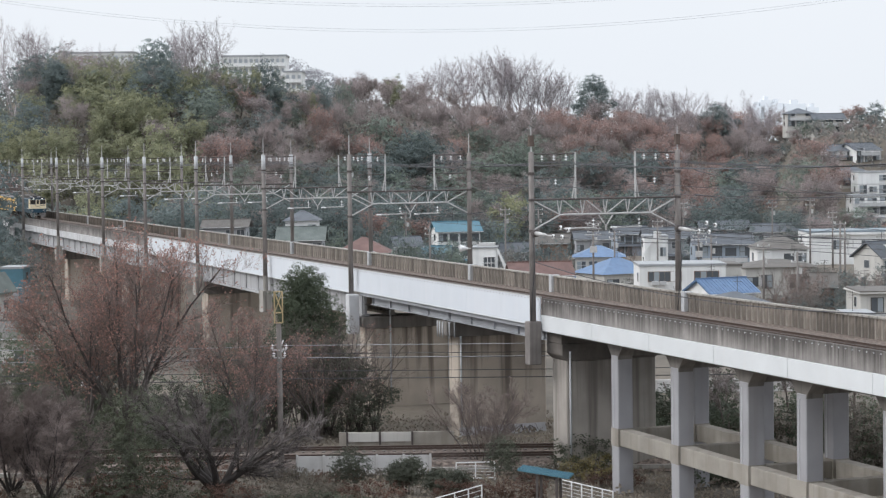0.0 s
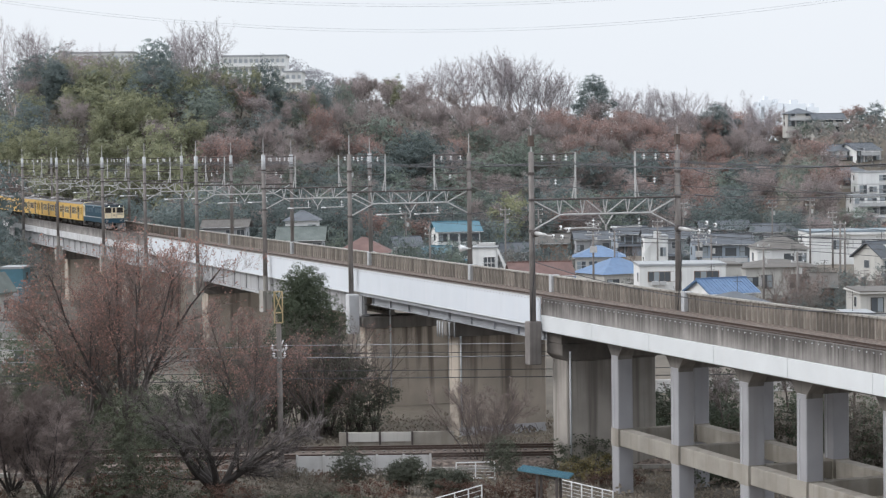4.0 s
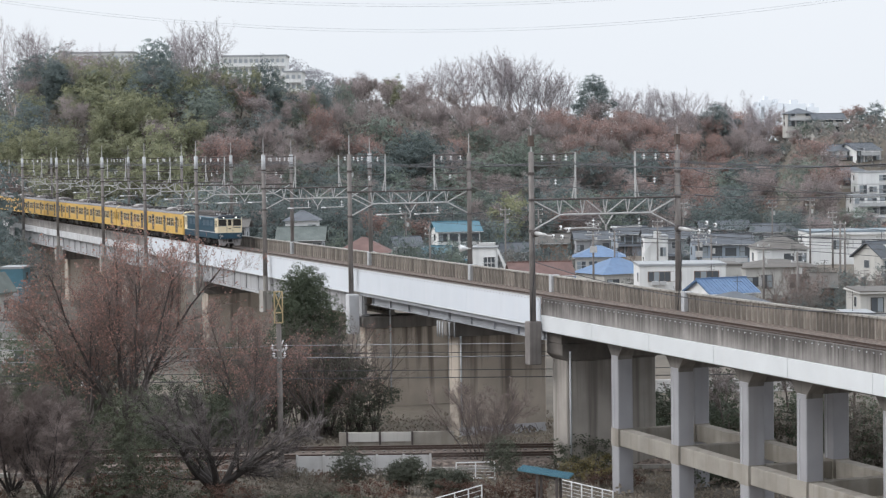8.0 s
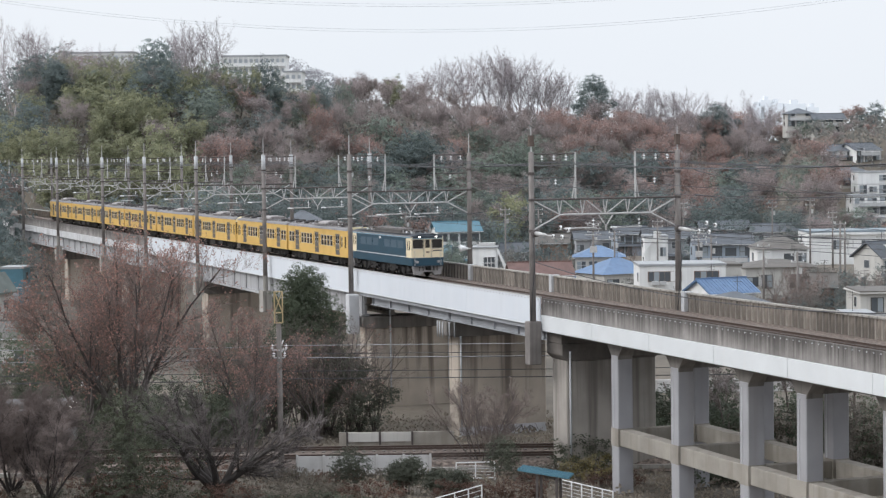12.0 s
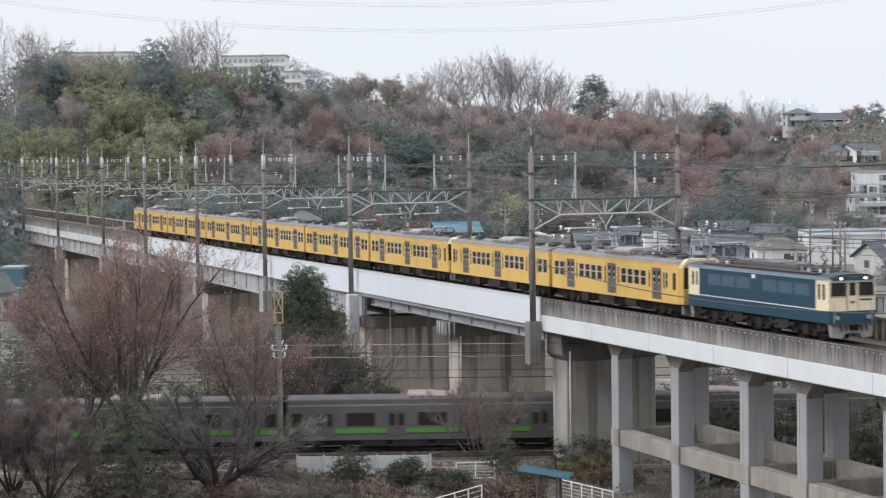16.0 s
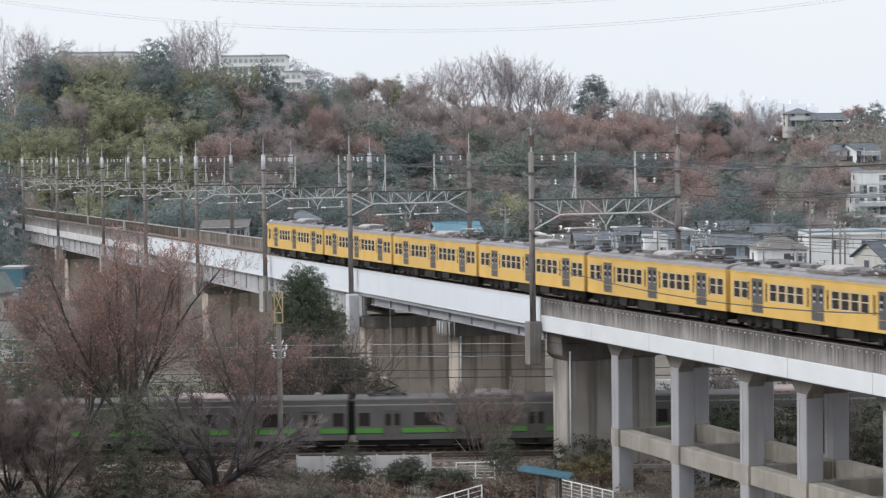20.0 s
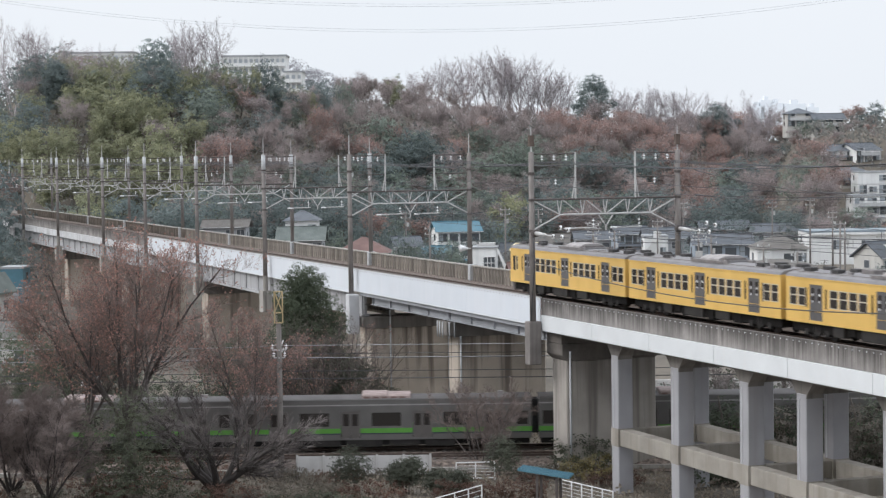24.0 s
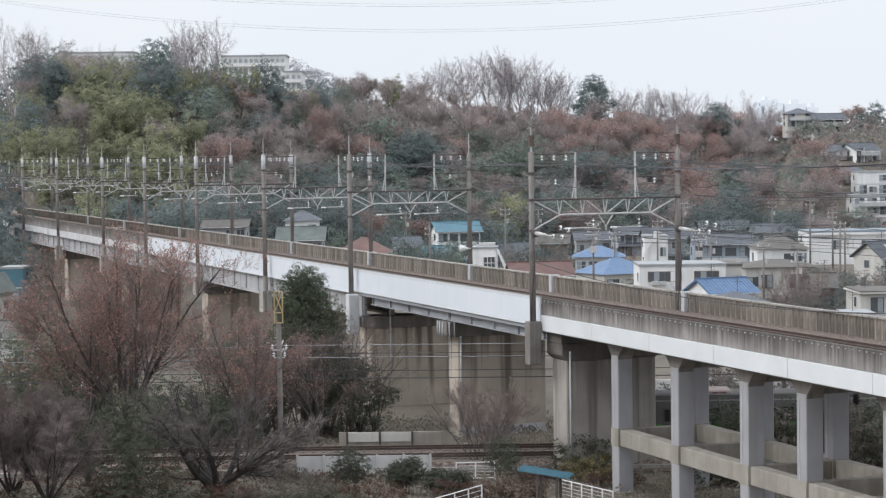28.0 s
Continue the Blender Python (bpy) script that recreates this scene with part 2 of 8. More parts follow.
# ---- ground: one sheet to the horizon ----
def make_ground():
    bm = bmesh.new()
    ds = [-40, -10, 10, 30, 60, 90, 105, 115, 122, 128, 134, 144, 155, 170, 190, 220, 260, 300, 330, 350, 370, 390, 410, 430, 450, 470, 490, 510, 530, 560, 600, 660, 750, 900, 1100, 1500, 2200, 3500]
    ks = [-1.6, -0.9, -0.6, -0.42, -0.34, -0.28] + [-0.25 + 0.02 * i for i in range(26)] + [0.3, 0.4, 0.6, 0.9, 1.6]
    rows = []
    for d in ds:
        rows.append([bm.verts.new(at(k * max(d, 140), d - 139, terrain(k * max(d, 140), d - 139))) for k in ks])
    for r0, r1 in zip(rows[:-1], rows[1:]):
        for i in range(len(ks) - 1):
            bm.faces.new((r0[i], r0[i + 1], r1[i + 1], r1[i]))
    g = new("ground", finish(bm, "ground", M_ground, smooth=True))
    tagged(g, "brown winter ground with grass and leaf litter", "ground", kind="structure")


make_ground()

# ---- viaduct ----
viaduct = thing("viaduct", "long railway viaduct with white steel plates and stained concrete", "viaduct", kind="structure")
X0, X1 = -300.0, 400.0
NEAR, FAR = -6.3, 3.6


def make_deck():
    for a, b in ((X0, 14.0), (14.0, 133.8), (133.8, X1)):
        cuboid("deck_slab", (a + 0.01, b - 0.01, NEAR + 0.24, FAR - 0.02, -1.15, -0.62), M_conc, viaduct)
    for i, (a, b) in enumerate(((X0, 14.0), (14.0, 133.8), (133.8, X1))):
        bm = bmesh.new()
        prof = [(NEAR + 0.5, -0.6), (NEAR + 0.7, -0.42), (NEAR + 1.2, -0.22), (-1.9, -0.2), (-1.6, -0.26), (-0.9, -0.17), (0.9, -0.17), (1.6, -0.22), (2.4, -0.27), (FAR - 0.03, -0.25)]
        n = int((b - a) / 3.5)
        rows = []
        for k in range(n + 1):
            x = a + (b - a) * k / n
            rows.append([bm.verts.new((x, u + 0.06 * noise.noise((x, u, 0)), z + 0.05 * noise.noise((x * 0.7, u, 5)))) for u, z in prof])
        for r0, r1 in zip(rows[:-1], rows[1:]):
            for j in range(len(prof) - 1):
                bm.faces.new((r0[j], r0[j + 1], r1[j + 1], r1[j]))
        part("ballast_bed", bm, M_ballast, viaduct, "rust-brown crushed stone ballast")
    for yc in (0.0, -3.7):
        for s in (-1, 1):
            bm = bmesh.new()
            y = yc + s * 0.5335
            prism(bm, [(y - 0.065, -0.15), (y + 0.065, -0.15), (y + 0.02, -0.12), (y + 0.035, 0.0), (y - 0.035, 0.0), (y - 0.02, -0.12)], X0, X1, "x")
            part("rail", bm, M_rail, viaduct, "rust-brown steel rail")


def make_sleepers():
    bm = bmesh.new()
    prism(bm, [(-1.0, -0.26), (1.0, -0.26), (1.0, -0.13), (0.3, -0.17), (-0.3, -0.17), (-1.0, -0.13)], -0.11, 0.11, "x")
    me = finish(bm, "sleeper", M_sleeper)
    n = 0
    x = 123.0
    while x < 195 and n < 200:
        for yc in (0.0, -3.7):
            share("sleeper", me, viaduct, pose(x, yc, 0))
            n += 1
        x += 0.72
    bm = bmesh.new()
    x = -100.0
    while x < 122.8:
        for yc in (0.0, -3.7):
            box(bm, x - 0.11, x + 0.11, yc - 1, yc + 1, -0.26, -0.14)
        x += 0.72
    tagged(part("far_sleepers", bm, M_sleeper, viaduct), kind="stuff")


M_edge_old = mat("greyed_white_edge", (0.56, 0.56, 0.57), 0.7, 0.16, 0.35, streak=(0.36, 0.35, 0.34), bump=0.1, runs=2.0)


def make_near_wall():
    # concrete parapet sections with a white-painted lower edge
    for a, b, top in ((-102.4, 14.0, 0.93), (133.95, 197.15, 0.93)):
        x = a
        low, high = (-1.17, -0.16) if a > 0 else (-1.08, -0.16)
        while x < b - 0.1:
            e = min(x + 7.9, b)
            bm = bmesh.new()
            prism(bm, [(NEAR, high + 0.01), (NEAR + 0.22, high + 0.01), (NEAR + 0.2, top), (NEAR + 0.0, top)], x + 0.012, e - 0.012, "x")
            part("parapet_section", bm, M_conc_wall, viaduct, "grey concrete parapet with dark rain streaks", bevel=0.015)
            bm = bmesh.new()
            prism(bm, [(NEAR - 0.09, low), (NEAR + 0.24, low), (NEAR + 0.24, high), (NEAR - 0.09, high)], x + 0.018, e - 0.018, "x")
            part("edge_beam", bm, M_stripe if a > 0 else M_edge_old, viaduct, "white-painted edge beam" if a > 0 else "greyed white edge beam", bevel=0.02)
            x = e
    cuboid('parapet_section', (X0, -102.5, NEAR, NEAR + 0.22, -1.2, 0.93), M_conc_wall, viaduct)
    cuboid('parapet_section', (197.2, X1, NEAR, NEAR + 0.22, -1.2, 0.93), M_conc_wall, viaduct)
    cuboid('parapet_section', (197.2, X1, FAR, FAR + 0.2, -1.2, 0.93), M_conc_wall, viaduct)
    cuboid('parapet_section', (X0, -150.5, FAR, FAR + 0.2, -1.2, 0.93), M_conc_wall, viaduct)
    # bolts along the parapet top
    bm = bmesh.new()
    x = 134.4
    while x < 200:
        box(bm, x - 0.03, x + 0.03, NEAR - 0.04, NEAR, 0.76, 0.82)
        x += 0.62
    tagged(part("parapet_bolts", bm, M_sleeve, viaduct), kind="stuff")
    # white steel plates
    x = 14.0
    bmb = bmesh.new()
    while x < 133.6:
        e = min(x + 6.65, 133.75)
        bm = bmesh.new()
        box(bm, x + 0.008, e - 0.008, NEAR - 0.03, NEAR + 0.03, -0.84 if x > 93 else -1.03, 0.93)
        part("white_plate", bm, M_white, viaduct, "white-painted steel cover plate")
        k = x + 0.3
        while k < e:
            box(bmb, k - 0.035, k + 0.035, NEAR - 0.07, NEAR - 0.03, 0.80, 0.87)
            k += 0.55
        x = e
    tagged(part("plate_bolts", bmb, M_galv, viaduct), kind="stuff")
    cuboid("plate_rail", (14.0, 133.75, NEAR - 0.05, NEAR + 0.08, 0.935, 0.985), M_galv, viaduct)
    cuboid("plate_lip", (14.0, 93.7, NEAR - 0.06, NEAR + 0.2, -1.1, -1.035), M_stripe, viaduct)
    cuboid("plate_lip", (93.75, 133.75, NEAR - 0.05, NEAR + 0.2, -0.9, -0.845), M_stripe, viaduct)
    cuboid("edge_channel", (95.5, 133.75, NEAR + 0.14, NEAR + 0.235, -1.2, -0.905), M_steel, viaduct, "grey steel edge channel")


def make_girders():
    # plate girders of the two spans over the railway
    for a, b in ((97.2, 114.75), (114.95, 133.4)):
        for y in (-5.6, -3.4, 0.4, 2.6):
            bm = bmesh.new()
            box(bm, a, b, y - 0.02, y + 0.02, -1.82, -1.15)
            box(bm, a, b, y - 0.22, y + 0.22, -1.88, -1.82)
            k = a + 0.3
            while k < b:
                box(bm, k - 0.03, k + 0.03, y - 0.16, y + 0.16, -1.82, -1.15)
                k += 4.4
            part("plate_girder", bm, M_steel, viaduct, "grey-painted steel plate girder")
        for x in (a + 4.6, a + 9.3, a + 14.0):
            cuboid("cross_frame", (x, x + 0.12, -5.5, 2.5, -1.7, -1.2), M_steel, viaduct)
    # deep beams of the longer approach spans
    for a, b in ((X0, -160), (-159.6, -120), (-119.6, -82), (-81.6, -46.2), (-45.8, -4.2), (-3.8, 38.8), (39.2, 66.8), (67.2, 95.6)):
        for y in (-5.7, -3.3, 0.3, 2.7):
            bm = bmesh.new()
            box(bm, a, b, y - 0.09, y + 0.09, -2.75, -1.15)
            box(bm, a, b, y - 0.28, y + 0.28, -2.95, -2.74)
            k = a + 0.6
            while k < b:
                box(bm, k - 0.06, k + 0.06, y - 0.2, y + 0.2, -2.75, -1.15)
                k += 4.55
            part("deep_beam", bm, M_conc if y > -5 else M_steel2, viaduct, "pale grey ribbed main beam")


M_steel2 = mat("pale_grey_beam", (0.40, 0.40, 0.41), 0.75, 0.12, 0.5, streak=(0.27, 0.26, 0.26), bump=0.12)


def pier(x0, x1, y0, y1, top, capz, cap=None, label="stained concrete pier", over=0.7, deep=0.75, face=None):
    p = cuboid("pier", (x0, x1, y0, y1, GROUND - 1, top), face or M_pier, viaduct, label, bevel=0.06)
    bm = bmesh.new()
    prism(bm, [(y0 - over, capz), (y1 + over, capz), (y1 + over, capz - deep), (y1, top), (y0, top), (y0 - over, capz - deep)], x0 - 0.1, x1 + 0.1, "x")
    part("pier_cap", bm, cap or M_haunch, viaduct, "dark concrete pier cap", bevel=0.03)
    return p


# darkest concrete, for one pier cap and the block over it
M_dark_conc = mat("dark_concrete", (0.115, 0.102, 0.092), 0.9, 0.4, 0.8, bump=0.3)

# darker copy of the pier concrete, with the deck's shade in its base colour
M_pier_shaded = mat("shaded_pier_concrete", (0.335, 0.305, 0.275), 0.9, 0.25, 0.3, streak=(0.15, 0.132, 0.118), bump=0.3, runs=1.6, sharp=(0.45, 0.66), drip=(-4.6, 0.022))


def make_piers():
    pier(133.7, 136.0, -5.5, 0.8, -3.0, -1.9, M_dark_conc, "concrete pier with dark runs, deck shade in its grey", over=0.35, face=M_pier_shaded)
    pier(113.9, 115.8, -5.3, 1.7, -3.05, -1.95, over=0.9, deep=0.98)
    for x, y in ((114.1, -6.24), (114.6, -6.24), (115.2, -6.24), (115.95, -6.0), (115.95, -5.6)):
        bm = bmesh.new()
        tube(bm, (x, y, -3.1), (x, y, -1.95), 0.06, n=8)
        part("drain_pipe", bm, M_sleeve, viaduct, "pale grey drain pipe", smooth=True)
    pier(93.6, 96.4, -5.6, 1.8, -3.9, -2.95)
    for x in (66.9, 39.0, -4.0, -46.0, -81.8, -119.8, -160.0, -200.0, -250.0, -295.0):
        pier(x - 1.4, x + 1.4, -5.4, 2.2, -4.4, -2.98)
    # dark fill block added to shut out light between cap and deck
    cuboid("end_diaphragm", (133.8, 136.1, -5.9, 2.6, -1.88, -1.31), M_dark_conc, viaduct, "dark block closing the gap under the deck")
    # down-pipes on the piers
    for x, y, z0, z1 in ((136.1, -5.3, -10, -2.4), (96.5, -3.9, -10, -2.4), (115.9, -5.1, -10, -3.0), (96.5, 1.2, -10, -3.0)):
        bm = bmesh.new()
        tube(bm, (x, y, z0), (x, y, z1), 0.07, n=8)
        part("drain_pipe", bm, M_sleeve, viaduct, "pale grey drain pipe", smooth=True)
    # bearings
    for x in (96.0, 114.4, 115.3, 134.2):
        for y in (-5.6, -3.4, 0.4, 2.4):
            cuboid("bearing", (x - 0.25, x + 0.25, y - 0.25, y + 0.25, -1.94, -1.885), M_dark_steel, viaduct)


COLS = (142.68, 150.69, 158.87, 164.89, 172.9, 181.0, 189.0, 197.0, 230.0, 265.0, 300.0, 335.0, 370.0, 395.0)


M_band = mat("white_paint_band", (0.55, 0.55, 0.58), 0.8, 0.15, 0.8, streak=(0.4, 0.39, 0.4))


def make_painted_band():
    """White-painted strip with scrawled marks at the foot of a pier."""
    band = cuboid("painted_band", (115.8, 115.83, -5.25, 1.65, -11.3, -9.72), M_band, viaduct, "white-painted strip with dark scrawled marks")
    rng = random.Random(8)
    bm = bmesh.new()
    box(bm, 0, 0.008, -0.03, 0.03, -0.5, 0.5)
    stroke = finish(bm, "scrawl_bar", M_dark_steel)
    for i in range(54):
        y = -4.4 + i * 0.1 + rng.uniform(-0.08, 0.08)
        share("scrawl_bar", stroke, band, pose(115.831 + 0.0004 * i, y, -10.2 + rng.uniform(-0.2, 0.22), rx=rng.choice((-1, 1)) * rng.uniform(5, 70)) @ Matrix.Diagonal((1, rng.uniform(0.6, 1.3), rng.uniform(0.25, 0.7), 1)))


# darker concrete for pier caps, haunches, cross beams and soffit
M_haunch = mat("dark_buff_concrete", (0.205, 0.188, 0.172), 0.9, 0.25, 0.6, streak=(0.115, 0.105, 0.095), bump=0.25, runs=2.0)


def make_frames():
    """Two-row column frames under the concrete deck."""
    for i, x in enumerate(COLS):
        for y in (-5.5, -0.31):
            n = "front" if y < -1 else "rear"
            cuboid("column", (x, x + 0.96, y, y + 1.0, GROUND - 1, -2.0), M_col, viaduct, "pale grey painted column", bevel=0.05)
            bm = bmesh.new()
            box(bm, x + 0.28, x + 0.33, y - 0.03, y, -6.44, -2.3)
            part("joint_strip", bm, M_sleeve, viaduct, "pale cover strip")
            cuboid("column_band", (x - 0.03, x + 0.99, y - 0.03, y + 1.03, -7.55, -6.45), M_beam, viaduct, "buff joint block")
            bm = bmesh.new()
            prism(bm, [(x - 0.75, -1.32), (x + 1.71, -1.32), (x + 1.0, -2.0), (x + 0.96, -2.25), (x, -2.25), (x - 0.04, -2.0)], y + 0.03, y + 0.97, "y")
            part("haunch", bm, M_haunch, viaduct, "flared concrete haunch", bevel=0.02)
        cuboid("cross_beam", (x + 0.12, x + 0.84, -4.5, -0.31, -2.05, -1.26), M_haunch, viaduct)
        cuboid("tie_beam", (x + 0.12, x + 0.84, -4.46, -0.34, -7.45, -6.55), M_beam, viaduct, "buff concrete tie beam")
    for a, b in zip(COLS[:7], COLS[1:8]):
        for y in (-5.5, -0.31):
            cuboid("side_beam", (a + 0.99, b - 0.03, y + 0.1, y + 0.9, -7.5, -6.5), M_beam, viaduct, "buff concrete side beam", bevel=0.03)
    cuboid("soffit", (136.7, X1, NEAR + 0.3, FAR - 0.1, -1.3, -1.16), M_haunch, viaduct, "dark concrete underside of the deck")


def make_far_wall():
    """Precast panels with a rib each, then a coping; pilasters where poles stand."""
    bm = bmesh.new()
    box(bm, 0.0, 0.69, 0.02, 0.12, -0.6, 0.9)
    prism(bm, [(0.02, 0.02), (0.06, -0.09), (0.14, -0.09), (0.18, 0.02)], -0.6, 0.88, "z")
    me = finish(bm, "wall_panel", M_panel)
    me.materials.append(M_rib)
    for poly in me.polygons:
        if poly.center.y < 0.0195:
            poly.material_index = 1
    x, n = 195.0, 0
    rest = bmesh.new()
    while x > -150:
        if n < 290:
            share("wall_panel", me, viaduct, pose(x, FAR - 0.02, 0))
        else:
            box(rest, x, x + 0.69, FAR, FAR + 0.1, -0.6, 0.9)
            box(rest, x + 0.1, x + 0.24, FAR - 0.1, FAR, -0.6, 0.86)
        n += 1
        x -= 0.7
    tagged(part("far_wall_panels", rest, M_panel, viaduct), kind="stuff")
    x = -150.0
    while x < 195:
        cuboid("coping", (x + 0.01, x + 7.99, FAR - 0.13, FAR + 0.17, 0.9, 1.03), M_conc, viaduct, bevel=0.015)
        x += 8.0
    for x in (-75.4, -46.3, -10.5, 15.6, 42.5, 69.0, 95.9, 113.0, 135.0, 161.0):
        cuboid("pilaster", (x - 0.24, x + 0.24, FAR - 0.3, FAR + 0.4, -0.6, 1.06), M_sleeve, viaduct, "pale concrete pole base", bevel=0.02)


make_deck()
make_near_wall()
make_girders()
make_piers()
make_frames()
make_painted_band()

# ---- catenary portals ----
M_wood = mat("weathered_brown_wood", (0.115, 0.086, 0.072), 0.9, 0.25, 3.0)
POLES = (-75.4, -43.6, -9.5, 16.3, 42.1, 69.0, 95.4, 133.8)
PY0, PY1 = -6.88, 3.62


def insulator(bm, p, down=0.45):
    p = Vector(p)
    for i in range(2):
        z = p.z - 0.1 - i * (down - 0.1) / 2
        tube(bm, (p.x, p.y, z), (p.x, p.y, z - 0.055), 0.07, 0.105, 8)
    tube(bm, p, (p.x, p.y, p.z - down), 0.022, 0.022, 5)


M_pedestal = mat("white_pedestal_paint", (0.56, 0.56, 0.575), 0.8, 0.12, 0.8, streak=(0.3, 0.28, 0.26), runs=3.0, sharp=(0.5, 0.8), drip=(-3.2, -0.1))


def make_portal(x, first):
    g = thing("catenary_portal", "twin concrete poles joined by a steel truss carrying overhead wires", "catenary portal", pose(x, 0, 0), "portals on the viaduct")
    for y, base in ((PY0, -1.0), (PY1, 1.05)):
        bm = bmesh.new()
        tube(bm, (0, y, base), (0, y, 10.4), 0.21, 0.17, 12)
        part("pole", bm, M_pole, g, smooth=True)
        bm = bmesh.new()
        tube(bm, (0, y, 10.4), (0, y, 12.0), 0.05, 0.035, 6)
        part("lightning_rod", bm, M_galv, g, "thin grey rod")
        if x < 90:
            bm = bmesh.new()
            tube(bm, (0, y, 8.8), (0, y, 10.45), 0.2, 0.19, 12)
            part("sleeve", bm, M_sleeve, g, "pale sleeve round the pole top", smooth=True)
        for z in (7.3, 5.3, 9.0):
            bm = bmesh.new()
            tube(bm, (0, y, z - 0.08), (0, y, z + 0.08), 0.225, 0.225, 12)
            part("clamp", bm, M_dark_steel, g)
    bm = bmesh.new()
    tube(bm, (0, PY0, 7.3), (0, PY1, 7.3), 0.07, n=6)
    part("top_chord", bm, M_dark_steel, g)
    bm = bmesh.new()
    tube(bm, (0, PY0 + 2.0, 6.3), (0, PY1 - 2.0, 6.3), 0.06, n=6)
    part("bottom_chord", bm, M_galv, g)
    for y, s in ((PY0, 1), (PY1, -1)):
        for z in (7.3, 5.3):
            bm = bmesh.new()
            tube(bm, (0, y, z), (0, y + 2.0 * s, 6.3), 0.055, n=5)
            part("knee_brace", bm, M_galv, g)
    ys = [PY0 + 2 + (PY1 - PY0 - 4) * i / 4 for i in range(5)]
    for y in ys:
        bm = bmesh.new()
        tube(bm, (0, y - 0.06, 6.3), (0, y - 0.2, 7.3), 0.04, n=5)
        tube(bm, (0, y - 0.06, 6.3), (0, y + 0.14, 7.3), 0.04, n=5)
        part("lattice_post", bm, M_galv, g)
    for i in range(4):
        bm = bmesh.new()
        if i < 2:
            tube(bm, (0, ys[i] + 0.2, 7.25), (0, ys[i + 1] - 0.3, 6.4), 0.04, n=5)
        else:
            tube(bm, (0, ys[i] + 0.1, 6.35), (0, ys[i + 1] - 0.25, 7.25), 0.04, n=5)
        part("lattice_bar", bm, M_galv, g)
    # feeder frames on both poles
    for y, s in ((PY0, 1), (PY1, -1)):
        for z in (10.25, 8.7):
            bm = bmesh.new()
            tube(bm, (0, y, z), (0, y + 3.1 * s, z), 0.04, n=6)
            part("feeder_arm", bm, M_dark_steel, g)
        bm = bmesh.new()
        tube(bm, (0, y + 3.1 * s, 7.3), (0, y + 3.1 * s, 10.35), 0.07, n=6)
        tube(bm, (0, y + 2.85 * s, 7.3), (0, y + 3.1 * s, 8.7), 0.045, n=5)
        part("feeder_post", bm, M_galv, g)
        for k in (0.75, 1.6, 2.45):
            bm = bmesh.new()
            insulator(bm, (0, y + k * s, 10.2))
            part("insulator", bm, M_insul, g, "white porcelain insulator")
        bm = bmesh.new()
        insulator(bm, (0, y + 1.7 * s, 8.65))
        part("insulator", bm, M_insul, g, "white porcelain insulator")
    # one drop bracket in the middle, registration arms to both tracks
    ym = (PY0 + PY1) / 2
    bm = bmesh.new()
    tube(bm, (0, ym - 0.5, 6.2), (0, ym, 5.5), 0.045, n=5)
    tube(bm, (0, ym + 0.5, 6.2), (0, ym, 5.5), 0.045, n=5)
    tube(bm, (0, ym, 5.6), (0, ym, 5.2), 0.05, n=6)
    part("drop_bracket", bm, M_galv, g)
    for yc, ya in ((0.0, ym + 0.3), (-3.7, ym - 3.0)):
        bm = bmesh.new()
        tube(bm, (0, ya, 5.38), (0, ya + 2.3, 5.42), 0.045, n=6)
        part("registration_arm", bm, M_galv, g)
        bm = bmesh.new()
        tube(bm, (0, ya + 0.05, 5.38), (0, ya + 0.5, 5.38), 0.07, n=8)
        part("arm_insulator", bm, M_insul, g, "white porcelain insulator")
        bm = bmesh.new()
        insulator(bm, (0, ya + 2.1, 6.0), 0.6)
        part("insulator", bm, M_insul, g, "white porcelain insulator")
    if x > 120 and x < 170:
        for y in (PY0, PY1):
            cuboid("bird_guard", (-0.14, 0.14, y - 0.16, y + 0.16, 10.75, 11.45), M_wood, g, "brown wooden block on the rod")
    # pedestal on the near side hangs off the pier
    bm = bmesh.new()
    if x > 120:
        box(bm, -0.40, 0.40, PY0 - 0.42, PY0 + 0.42, -3.35, -0.55)
    elif x > 80:
        box(bm, -0.2, 0.78, PY0 - 0.45, PY0 + 0.42, -4.3, -1.08)
    else:
        box(bm, -0.7, 0.7, PY0 - 0.45, PY0 + 0.42, -4.3, -2.3)
        tube(bm, (0, PY0, -2.3), (0, PY0, -0.9), 0.22, n=12)
    part("pedestal", bm, M_pole if x > 120 else M_pedestal if x > 80 else M_conc, g, "concrete pole pedestal bolted to the pier", bevel=0.03 if x > 80 else 0)
    return g


for i, px_ in enumerate(POLES):
    make_portal(px_, i == 0)
make_portal(178.0, False)
make_portal(-110.0, False)
make_far_wall()
make_sleepers()

# ---- trees ----
def quick_mesh(name, verts, faces, material):
    me = bpy.data.meshes.new(name)
    me.from_pydata(verts, [], faces)
    me.materials.append(material)
    return me


